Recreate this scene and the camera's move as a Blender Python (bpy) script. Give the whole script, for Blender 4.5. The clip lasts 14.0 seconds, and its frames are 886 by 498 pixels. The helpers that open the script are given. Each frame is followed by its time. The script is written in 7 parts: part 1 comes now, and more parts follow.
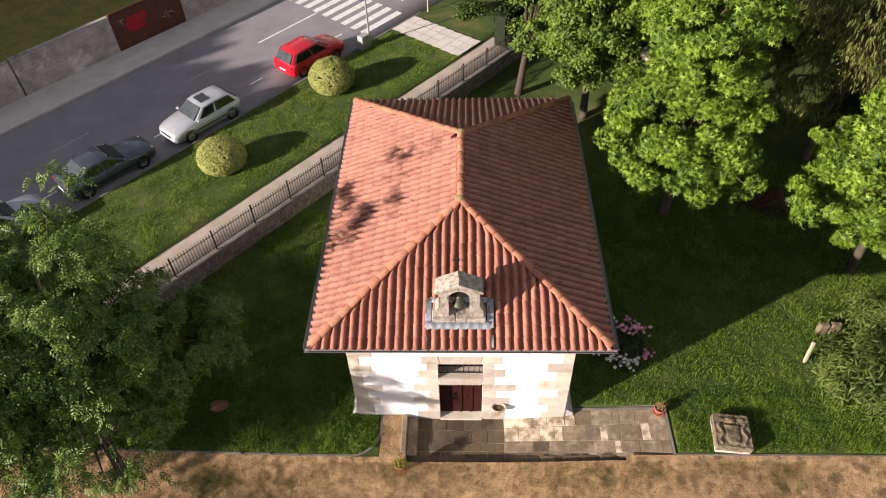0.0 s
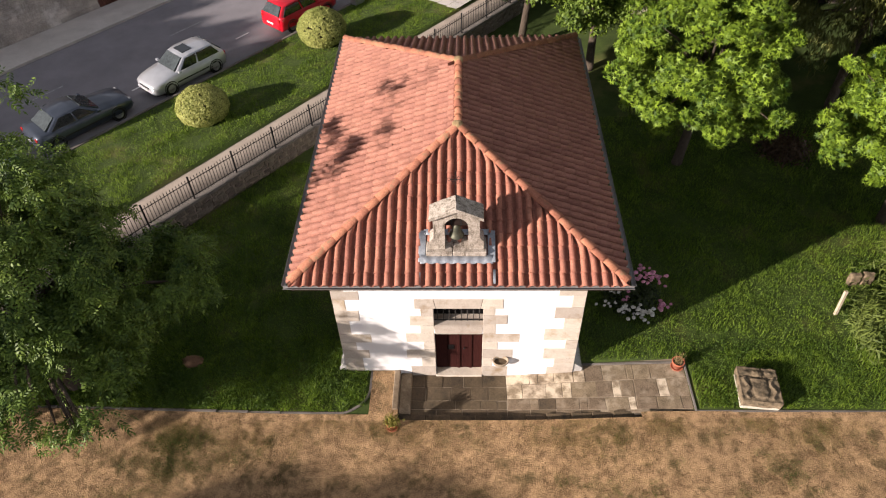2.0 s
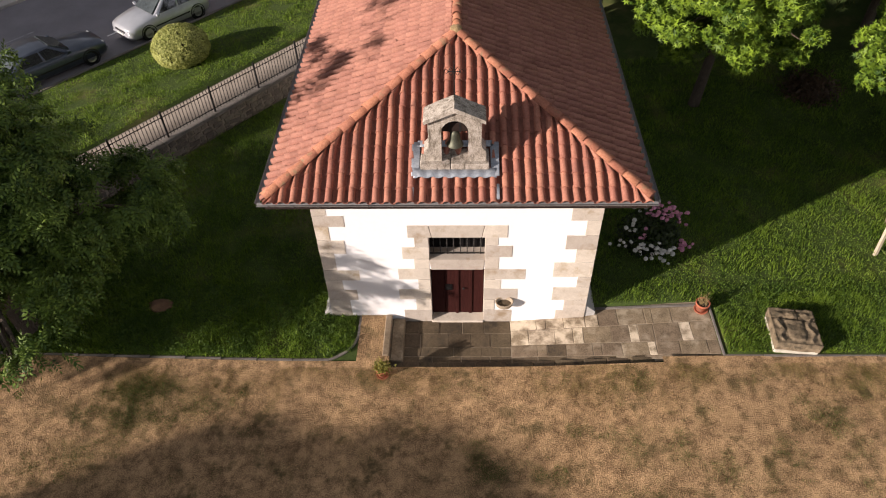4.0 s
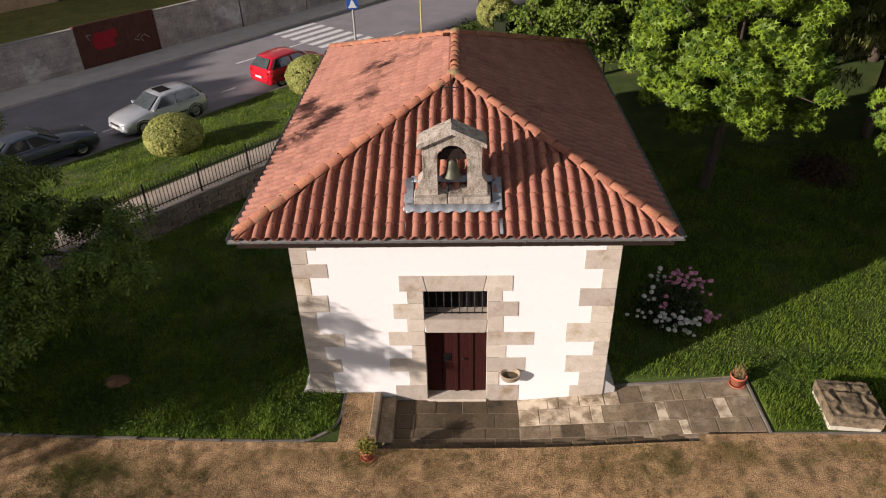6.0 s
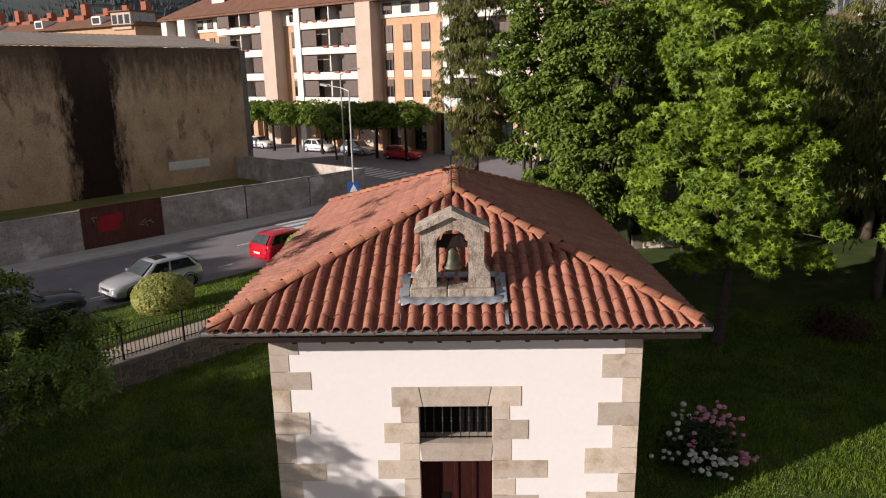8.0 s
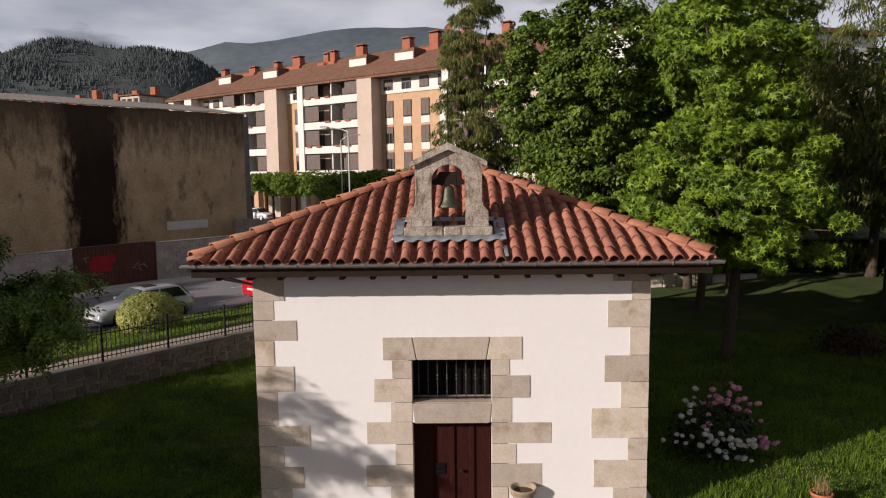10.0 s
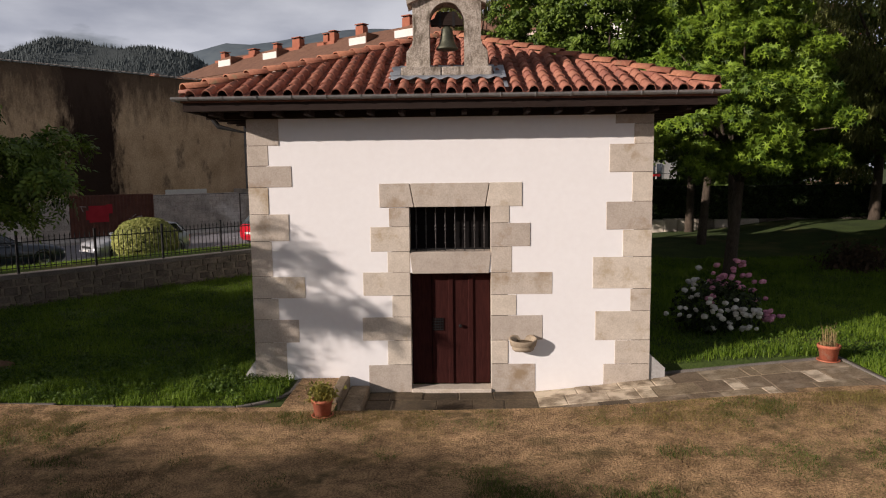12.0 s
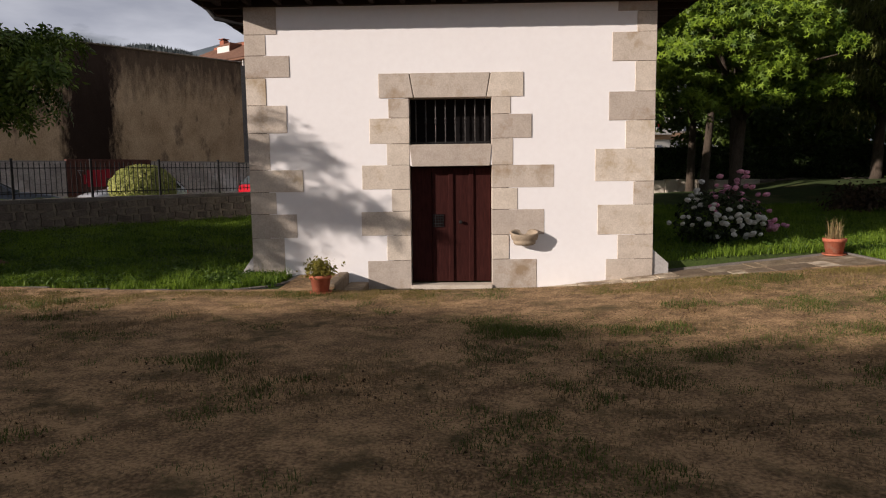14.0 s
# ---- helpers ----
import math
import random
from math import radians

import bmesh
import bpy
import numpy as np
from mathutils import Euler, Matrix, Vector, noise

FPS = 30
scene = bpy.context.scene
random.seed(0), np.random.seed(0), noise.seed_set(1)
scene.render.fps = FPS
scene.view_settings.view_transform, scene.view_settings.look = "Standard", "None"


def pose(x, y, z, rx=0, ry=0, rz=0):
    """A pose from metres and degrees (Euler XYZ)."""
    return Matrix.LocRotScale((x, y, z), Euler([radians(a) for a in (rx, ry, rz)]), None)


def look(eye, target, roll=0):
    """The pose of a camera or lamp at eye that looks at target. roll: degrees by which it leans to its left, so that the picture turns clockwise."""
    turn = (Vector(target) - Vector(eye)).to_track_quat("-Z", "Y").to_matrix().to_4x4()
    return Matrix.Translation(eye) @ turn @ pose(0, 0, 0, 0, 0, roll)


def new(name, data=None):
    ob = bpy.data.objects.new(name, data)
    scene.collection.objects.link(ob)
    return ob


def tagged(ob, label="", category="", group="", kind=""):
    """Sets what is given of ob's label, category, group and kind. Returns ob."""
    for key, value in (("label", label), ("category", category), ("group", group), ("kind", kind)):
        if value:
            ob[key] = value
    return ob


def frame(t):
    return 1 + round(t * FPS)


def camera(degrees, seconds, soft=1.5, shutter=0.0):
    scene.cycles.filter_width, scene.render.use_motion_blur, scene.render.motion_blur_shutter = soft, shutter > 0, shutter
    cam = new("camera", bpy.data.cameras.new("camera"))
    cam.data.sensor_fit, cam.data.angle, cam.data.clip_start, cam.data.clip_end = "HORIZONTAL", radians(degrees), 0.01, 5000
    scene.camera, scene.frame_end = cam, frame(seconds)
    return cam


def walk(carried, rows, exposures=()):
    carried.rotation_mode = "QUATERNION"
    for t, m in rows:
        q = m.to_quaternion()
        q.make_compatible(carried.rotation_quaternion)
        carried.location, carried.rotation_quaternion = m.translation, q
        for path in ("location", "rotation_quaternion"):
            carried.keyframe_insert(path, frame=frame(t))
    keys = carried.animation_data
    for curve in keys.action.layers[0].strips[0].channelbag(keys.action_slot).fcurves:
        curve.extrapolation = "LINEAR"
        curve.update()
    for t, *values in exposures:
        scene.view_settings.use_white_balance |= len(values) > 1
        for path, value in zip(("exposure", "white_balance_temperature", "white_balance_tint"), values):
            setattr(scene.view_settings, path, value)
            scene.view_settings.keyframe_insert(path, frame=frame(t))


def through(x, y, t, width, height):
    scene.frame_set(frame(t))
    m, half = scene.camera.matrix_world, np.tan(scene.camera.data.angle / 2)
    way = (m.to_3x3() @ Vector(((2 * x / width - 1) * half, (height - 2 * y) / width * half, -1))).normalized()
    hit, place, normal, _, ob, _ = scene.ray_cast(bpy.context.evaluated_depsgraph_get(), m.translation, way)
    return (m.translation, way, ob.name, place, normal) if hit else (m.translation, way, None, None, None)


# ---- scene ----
cam = camera(64.9, 14.0, soft=1.15)
PATH = [
    (0, (0.194, -12.714, 21.98), (0.127, -11.335, 20.532), -2.1),
    (0.5, (0.184, -12.705, 21.236), (0.118, -11.318, 19.797), -2.1),
    (1, (0.187, -12.699, 20.457), (0.122, -11.309, 19.021), -2.0),
    (1.5, (0.197, -12.684, 19.728), (0.133, -11.296, 18.29), -2.0),
    (2, (0.207, -12.69, 18.926), (0.143, -11.303, 17.487), -2.0),
    (2.5, (0.222, -12.657, 18.193), (0.158, -11.273, 16.751), -2.0),
    (3, (0.202, -12.658, 17.379), (0.14, -11.273, 15.937), -1.8),
    (5.5, (0.176, -12.609, 13.447), (0.12, -11.042, 12.206), -1.7),
    (6, (0.219, -12.622, 12.642), (0.157, -10.947, 11.551), -1.6),
    (6.5, (0.177, -12.595, 11.91), (0.119, -10.835, 10.961), -1.5),
    (7, (0.139, -12.559, 11.127), (0.086, -10.722, 10.338), -1.3),
    (7.5, (0.102, -12.562, 10.431), (0.055, -10.668, 9.792), -1.1),
    (8, (0.109, -12.556, 9.672), (0.063, -10.618, 9.181), -1.1),
    (10.5, (0.116, -12.464, 5.99), (0.078, -10.477, 5.775), -0.7),
    (11, (0.123, -12.472, 5.254), (0.085, -10.484, 5.037), -0.7),
    (11.5, (0.116, -12.492, 4.561), (0.079, -10.503, 4.347), -0.7),
    (12, (0.113, -12.484, 3.886), (0.074, -10.496, 3.67), -0.7),
    (12.5, (0.102, -12.494, 3.268), (0.064, -10.506, 3.053), -0.7),
    (13, (0.093, -12.482, 2.7), (0.056, -10.494, 2.483), -0.7),
    (13.5, (0.084, -12.495, 2.275), (0.047, -10.507, 2.058), -0.8),
    (14, (0.075, -12.505, 1.959), (0.038, -10.517, 1.743), -0.7),
]
walk(cam, [(t, look(eye, target, roll)) for t, eye, target, roll in PATH],
     exposures=[(0.0, 1.15), (3.0, 0.93), (5.5, 0.62), (8.0, 0.38), (10.5, 0.17), (14.0, 0.20)])

# ---- light ----
SUN_DIR = Vector((0.83, 0.47, -0.30)).normalized()   # the way the light travels
world = bpy.data.worlds.new("world")
scene.world = world
world.use_nodes = True
wn, wl = world.node_tree.nodes, world.node_tree.links
wn.clear()
w_out = wn.new("ShaderNodeOutputWorld")
w_bg = wn.new("ShaderNodeBackground")
w_sky = wn.new("ShaderNodeTexSky")
w_sky.sky_type, w_sky.sun_disc = "NISHITA", False
w_sky.sun_elevation = math.asin(-SUN_DIR.z)
w_sky.sun_rotation = math.atan2(-SUN_DIR.x, -SUN_DIR.y)
w_sky.air_density, w_sky.dust_density = 1.0, 1.5
w_co = wn.new("ShaderNodeTexCoord")
w_map = wn.new("ShaderNodeMapping")
w_map.inputs["Scale"].default_value = (1.6, 1.6, 5.0)
w_noise = wn.new("ShaderNodeTexNoise")
w_noise.inputs["Scale"].default_value, w_noise.inputs["Detail"].default_value = 2.2, 8.0
w_noise.inputs["Roughness"].default_value = 0.55
w_ramp = wn.new("ShaderNodeValToRGB")
w_ramp.color_ramp.elements[0].position, w_ramp.color_ramp.elements[0].color = 0.30, (0, 0, 0, 1)
w_ramp.color_ramp.elements[1].position, w_ramp.color_ramp.elements[1].color = 0.44, (1, 1, 1, 1)
w_n2 = wn.new("ShaderNodeTexNoise")
w_n2.inputs["Scale"].default_value, w_n2.inputs["Detail"].default_value = 3.1, 7.0
w_cl = wn.new("ShaderNodeValToRGB")
w_cl.color_ramp.elements[0].position, w_cl.color_ramp.elements[0].color = 0.30, (7.2, 7.5, 9.0, 1)
w_cl.color_ramp.elements[1].position, w_cl.color_ramp.elements[1].color = 0.66, (12.8, 12.9, 14.2, 1)
w_mix = wn.new("ShaderNodeMix")
w_mix.data_type = "RGBA"
wl.new(w_co.outputs["Generated"], w_map.inputs["Vector"])
wl.new(w_map.outputs["Vector"], w_noise.inputs["Vector"])
wl.new(w_map.outputs["Vector"], w_n2.inputs["Vector"])
wl.new(w_noise.outputs["Fac"], w_ramp.inputs["Fac"])
wl.new(w_n2.outputs["Fac"], w_cl.inputs["Fac"])
wl.new(w_ramp.outputs["Color"], w_mix.inputs["Factor"])
wl.new(w_sky.outputs["Color"], w_mix.inputs[6])
w_sep = wn.new("ShaderNodeSeparateXYZ")
wl.new(w_co.outputs["Generated"], w_sep.inputs[0])
w_low = wn.new("ShaderNodeMapRange")          # clouds are brighter towards the horizon
w_low.inputs["From Min"].default_value, w_low.inputs["From Max"].default_value = 0.04, 0.45
w_low.inputs["To Min"].default_value, w_low.inputs["To Max"].default_value = 3.0, 0.75
wl.new(w_sep.outputs["Z"], w_low.inputs["Value"])
w_mul = wn.new("ShaderNodeVectorMath")
w_mul.operation = "SCALE"
wl.new(w_cl.outputs["Color"], w_mul.inputs[0])
wl.new(w_low.outputs[0], w_mul.inputs["Scale"])
wl.new(w_mul.outputs[0], w_mix.inputs[7])
wl.new(w_mix.outputs[2], w_bg.inputs["Color"])
w_bg.inputs["Strength"].default_value = 0.0200
wl.new(w_bg.outputs["Background"], w_out.inputs["Surface"])
sun = new("sun", bpy.data.lights.new("sun", "SUN"))
sun.data.energy, sun.data.angle, sun.data.color = 5.0, radians(0.65), (1.0, 0.875, 0.800)
sun.matrix_world = look(-SUN_DIR * 60, (0, 0, 0))

# ---- helpers of this place ----
UX, UY = 0.637, 0.771            # along the road


def at_road(s, n):
    """Plan position from metres along the road and across it."""
    return UX * s - UY * n, UY * s + UX * n


def along(x, y):
    return UX * x + UY * y


def across(x, y):
    return -UY * x + UX * y


def smooth(a, b, v):
    v = min(1.0, max(0.0, (v - a) / (b - a)))
    return v * v * (3 - 2 * v)


def ground_z(x, y):
    base = 0.13 + 0.30 * smooth(0.5, 7.0, x) + (0.64 * smooth(7.0, 21.5, y) + 0.40 * smooth(12.0, 17.0, x) * smooth(5.0, 14.0, y)) * smooth(3.8, 7.0, x)
    n = across(x, y)
    k = min(1.0, max(0.0, (n - 3.0) / 8.5))
    z = base + (0.56 - base) * k
    if n > 13.0:
        z = 0.30
    return z


def verge_z(n):
    return 1.30 - 0.66 * min(1.0, max(0.0, (n - 14.0) / 5.8))


def mesh_of(name, verts, faces, smooth_faces=False):
    me = bpy.data.meshes.new(name)
    me.from_pydata([tuple(v) for v in verts], [], [tuple(f) for f in faces])
    me.update()
    if smooth_faces:
        me.polygons.foreach_set("use_smooth", [True] * len(me.polygons))
    return me


def tri_mesh(name, verts, tris):
    """A mesh from numpy arrays of corners and triangles."""
    me = bpy.data.meshes.new(name)
    nv, nt = len(verts), len(tris)
    me.vertices.add(nv)
    me.vertices.foreach_set("co", np.asarray(verts, dtype=np.float32).ravel())
    me.loops.add(nt * 3)
    me.loops.foreach_set("vertex_index", np.asarray(tris, dtype=np.int32).ravel())
    me.polygons.add(nt)
    me.polygons.foreach_set("loop_start", np.arange(0, nt * 3, 3, dtype=np.int32))
    me.update(calc_edges=True)
    return me


def from_bm(name, bm, smooth_faces=False):
    bmesh.ops.recalc_face_normals(bm, faces=bm.faces)
    me = bpy.data.meshes.new(name)
    bm.to_mesh(me)
    bm.free()
    if smooth_faces:
        me.polygons.foreach_set("use_smooth", [True] * len(me.polygons))
    return me


def part(name, data, material, parent=None, label="", m=None):
    """Links a mesh (or a bmesh) as one object, under a thing or a part."""
    me = from_bm(name, data) if isinstance(data, bmesh.types.BMesh) else data
    if material is not None and not me.materials:
        me.materials.append(material)
    ob = new(name, me)
    if parent is not None:
        ob.parent = parent
    if m is not None:
        ob.matrix_basis = m
    if label:
        ob["label"] = label
    return ob


def empty(name, m, label, category, group="", kind=""):
    ob = new(name)
    ob.empty_display_size = 0.2
    ob.matrix_basis = m
    return tagged(ob, label, category, group, kind)


def add_box(bm, x0, x1, y0, y1, z0, z1, bevel=0.0, m=None):
    vs = [bm.verts.new(p) for p in ((x0, y0, z0), (x1, y0, z0), (x1, y1, z0), (x0, y1, z0), (x0, y0, z1), (x1, y0, z1), (x1, y1, z1), (x0, y1, z1))]
    fs = [bm.faces.new([vs[i] for i in f]) for f in ((3, 2, 1, 0), (4, 5, 6, 7), (0, 1, 5, 4), (1, 2, 6, 5), (2, 3, 7, 6), (3, 0, 4, 7))]
    if bevel:
        es = list({e for f in fs for e in f.edges})
        vs = bmesh.ops.bevel(bm, geom=es, offset=bevel, segments=1, affect="EDGES", profile=0.5)["verts"]
    if m is not None:
        bmesh.ops.transform(bm, matrix=m, verts=[v for v in vs if v.is_valid])
    return vs


def box(x0, x1, y0, y1, z0, z1, bevel=0.0, m=None):
    bm = bmesh.new()
    add_box(bm, x0, x1, y0, y1, z0, z1, bevel, m)
    return bm


def add_tube(bm, points, radii, sides=8, caps=True):
    """A round bar along points."""
    rings = []
    for i, p in enumerate(points):
        p = Vector(p)
        a = Vector(points[max(0, i - 1)])
        b = Vector(points[min(len(points) - 1, i + 1)])
        d = (b - a).normalized()
        q = d.to_track_quat("Z", "Y")
        r = radii[i] if isinstance(radii, (list, tuple)) else radii
        rings.append([bm.verts.new(p + q @ Vector((r * math.cos(2 * math.pi * k / sides), r * math.sin(2 * math.pi * k / sides), 0))) for k in range(sides)])
    for a, b in zip(rings, rings[1:]):
        for k in range(sides):
            bm.faces.new((a[k], a[(k + 1) % sides], b[(k + 1) % sides], b[k]))
    if caps:
        bm.faces.new(list(reversed(rings[0])))
        bm.faces.new(rings[-1])


def add_lathe(bm, profile, sides=20, centre=(0, 0, 0), caps=True):
    """A turned shape from (radius, height) pairs."""
    rings = []
    for r, z in profile:
        rings.append([bm.verts.new((centre[0] + r * math.cos(2 * math.pi * k / sides), centre[1] + r * math.sin(2 * math.pi * k / sides), centre[2] + z)) for k in range(sides)])
    for a, b in zip(rings, rings[1:]):
        for k in range(sides):
            bm.faces.new((a[k], a[(k + 1) % sides], b[(k + 1) % sides], b[k]))
    if caps:
        bm.faces.new(list(reversed(rings[0])))
        bm.faces.new(rings[-1])


def grid_mesh(name, xs, ys, zf, keep=None):
    verts, index, faces = [], {}, []
    for j, y in enumerate(ys):
        for i, x in enumerate(xs):
            index[i, j] = len(verts)
            verts.append((x, y, zf(x, y)))
    for j in range(len(ys) - 1):
        for i in range(len(xs) - 1):
            if keep is None or keep((xs[i] + xs[i + 1]) / 2, (ys[j] + ys[j + 1]) / 2):
                faces.append((index[i, j], index[i + 1, j], index[i + 1, j + 1], index[i, j + 1]))
    return mesh_of(name, verts, faces, True)


def steps(a, b, d):
    k = max(1, round(abs(b - a) / d))
    return [a + (b - a) * i / k for i in range(k + 1)]


# ---- materials ----
def surface(name, low, high, scale=3.0, fine=40.0, rough=0.8, bump=0.3, metal=0.0, vary=0.0, spot=None, spot_scale=0.6, spot_amount=0.5,
            island=False, stretch=None, distance=0.01, contrast=1.0, spot_stretch=None):
    """A procedural surface: two colours mixed by broad and fine grain, stains of a third, relief, and a shift from piece to piece."""
    ma = bpy.data.materials.new(name)
    ma.use_nodes = True
    nt = ma.node_tree
    nd, lk = nt.nodes, nt.links
    bs = nd["Principled BSDF"]
    geo = nd.new("ShaderNodeNewGeometry")
    pos = geo.outputs["Position"]
    if stretch:
        mp = nd.new("ShaderNodeMapping")
        mp.inputs["Scale"].default_value = stretch
        lk.new(pos, mp.inputs["Vector"])
        pos = mp.outputs["Vector"]
    a = nd.new("ShaderNodeTexNoise")
    a.inputs["Scale"].default_value, a.inputs["Detail"].default_value, a.inputs["Roughness"].default_value = scale, 6.0, 0.6
    b = nd.new("ShaderNodeTexNoise")
    b.inputs["Scale"].default_value, b.inputs["Detail"].default_value = fine, 4.0
    lk.new(pos, a.inputs["Vector"])
    lk.new(pos, b.inputs["Vector"])
    add = nd.new("ShaderNodeMath")
    add.operation = "ADD"
    lk.new(a.outputs["Fac"], add.inputs[0])
    lk.new(b.outputs["Fac"], add.inputs[1])
    rg = nd.new("ShaderNodeMapRange")
    rg.inputs["From Min"].default_value, rg.inputs["From Max"].default_value = 1 - 0.28 / contrast, 1 + 0.28 / contrast
    lk.new(add.outputs[0], rg.inputs["Value"])
    mix = nd.new("ShaderNodeMix")
    mix.data_type = "RGBA"
    mix.inputs[6].default_value, mix.inputs[7].default_value = (*low, 1), (*high, 1)
    lk.new(rg.outputs[0], mix.inputs["Factor"])
    col = mix.outputs[2]
    if spot:
        c = nd.new("ShaderNodeTexNoise")
        c.inputs["Scale"].default_value, c.inputs["Detail"].default_value, c.inputs["Roughness"].default_value = spot_scale, 7.0, 0.65
        if spot_stretch:
            sp = nd.new("ShaderNodeMapping")
            sp.inputs["Scale"].default_value = spot_stretch
            lk.new(geo.outputs["Position"], sp.inputs["Vector"])
            lk.new(sp.outputs["Vector"], c.inputs["Vector"])
        else:
            lk.new(geo.outputs["Position"], c.inputs["Vector"])
        r2 = nd.new("ShaderNodeMapRange")
        r2.inputs["From Min"].default_value, r2.inputs["From Max"].default_value = 0.62 - 0.25 * spot_amount, 0.74 - 0.2 * spot_amount
        lk.new(c.outputs["Fac"], r2.inputs["Value"])
        m2 = nd.new("ShaderNodeMix")
        m2.data_type = "RGBA"
        m2.inputs[7].default_value = (*spot, 1)
        lk.new(r2.outputs[0], m2.inputs["Factor"])
        lk.new(col, m2.inputs[6])
        col = m2.outputs[2]
    if vary:
        if island:
            rnd = geo.outputs["Random Per Island"]
        else:
            rnd = nd.new("ShaderNodeObjectInfo").outputs["Random"]
        vr = nd.new("ShaderNodeMapRange")
        vr.inputs["To Min"].default_value, vr.inputs["To Max"].default_value = 1 - vary, 1 + vary
        lk.new(rnd, vr.inputs["Value"])
        hs = nd.new("ShaderNodeHueSaturation")
        lk.new(col, hs.inputs["Color"])
        lk.new(vr.outputs[0], hs.inputs["Value"])
        h2 = nd.new("ShaderNodeMapRange")
        h2.inputs["To Min"].default_value, h2.inputs["To Max"].default_value = 0.5 - 0.03 * vary, 0.5 + 0.03 * vary
        lk.new(rnd, h2.inputs["Value"])
        lk.new(h2.outputs[0], hs.inputs["Hue"])
        col = hs.outputs["Color"]
    lk.new(col, bs.inputs["Base Color"])
    bs.inputs["Roughness"].default_value = rough
    bs.inputs["Metallic"].default_value = metal
    bs.inputs["Specular IOR Level"].default_value = 0.3
    if bump:
        bp = nd.new("ShaderNodeBump")
        bp.inputs["Strength"].default_value, bp.inputs["Distance"].default_value = bump, distance
        lk.new(add.outputs[0], bp.inputs["Height"])
        lk.new(bp.outputs["Normal"], bs.inputs["Normal"])
    return ma


def leafy(name, low, high, through=0.35, rough=0.55):
    """Leaves: colour differs from leaf to leaf, and light passes through."""
    ma = bpy.data.materials.new(name)
    ma.use_nodes = True
    nd, lk = ma.node_tree.nodes, ma.node_tree.links
    bs, out = nd["Principled BSDF"], nd["Material Output"]
    geo = nd.new("ShaderNodeNewGeometry")
    nz = nd.new("ShaderNodeTexNoise")
    nz.inputs["Scale"].default_value, nz.inputs["Detail"].default_value = 0.9, 3.0
    lk.new(geo.outputs["Position"], nz.inputs["Vector"])
    ad = nd.new("ShaderNodeMath")
    ad.operation = "MULTIPLY_ADD"
    ad.inputs[1].default_value = 0.55
    lk.new(geo.outputs["Random Per Island"], ad.inputs[0])
    lk.new(nz.outputs["Fac"], ad.inputs[2])
    rg = nd.new("ShaderNodeMapRange")
    rg.inputs["From Min"].default_value, rg.inputs["From Max"].default_value = 0.4, 1.15
    lk.new(ad.outputs[0], rg.inputs["Value"])
    mix = nd.new("ShaderNodeMix")
    mix.data_type = "RGBA"
    mix.inputs[6].default_value, mix.inputs[7].default_value = (*low, 1), (*high, 1)
    lk.new(rg.outputs[0], mix.inputs["Factor"])
    lk.new(mix.outputs[2], bs.inputs["Base Color"])
    bs.inputs["Roughness"].default_value = rough
    bs.inputs["Specular IOR Level"].default_value = 0.25
    tr = nd.new("ShaderNodeBsdfTranslucent")
    lk.new(mix.outputs[2], tr.inputs["Color"])
    ms = nd.new("ShaderNodeMixShader")
    ms.inputs["Fac"].default_value = through
    lk.new(bs.outputs[0], ms.inputs[1])
    lk.new(tr.outputs[0], ms.inputs[2])
    lk.new(ms.outputs[0], out.inputs["Surface"])
    return ma


M_LAWN = surface("lawn_soil", (0.026, 0.042, 0.008), (0.066, 0.098, 0.018), 1.1, 30, 0.95, 0.5, spot=(0.105, 0.105, 0.032), spot_scale=0.45, spot_amount=0.4)
M_BLADE = leafy("grass_blade", (0.060, 0.118, 0.010), (0.225, 0.325, 0.032), 0.36)
M_TUFT = leafy("tuft_blade", (0.040, 0.062, 0.012), (0.135, 0.165, 0.034), 0.3)
M_MORTAR = surface("wall_mortar", (0.17, 0.138, 0.105), (0.28, 0.232, 0.182), 4, 30, 0.95, 0.5)
M_COURT = surface("dry_ground", (0.150, 0.090, 0.044), (0.54, 0.345, 0.180), 3.5, 36, 0.95, 1.0, spot=(0.115, 0.080, 0.034), spot_scale=1.7, spot_amount=0.38, distance=0.04, contrast=1.35)
M_PLASTER = surface("white_plaster", (0.785, 0.76, 0.75), (0.82, 0.80, 0.79), 1.2, 9, 0.85, 0.12)
M_STONE = surface("cut_stone", (0.40, 0.341, 0.280), (0.61, 0.535, 0.455), 3.0, 45, 0.85, 0.5, vary=0.17, spot=(0.34, 0.255, 0.165), spot_scale=1.3, spot_amount=0.30, contrast=0.75)
M_CEMENT = surface("cement_plinth", (0.33, 0.315, 0.30), (0.47, 0.45, 0.43), 2.0, 30, 0.9, 0.3, spot=(0.22, 0.20, 0.17), spot_scale=1.4, spot_amount=0.35)
M_GROUT = surface("dark_grout", (0.10, 0.085, 0.068), (0.19, 0.16, 0.13), 6, 40, 0.95, 0.4)
M_TILE = surface("clay_tile", (0.245, 0.093, 0.061), (0.380, 0.161, 0.108), 2.2, 22, 0.75, 0.25, vary=0.13, spot=(0.20, 0.085, 0.06), spot_scale=1.3, spot_amount=0.25)
M_TILE_REST = surface("clay_tile_field", (0.230, 0.100, 0.071), (0.348, 0.161, 0.117), 2.2, 22, 0.75, 0.25, vary=0.07, island=True, spot=(0.20, 0.085, 0.06), spot_scale=1.3, spot_amount=0.25)
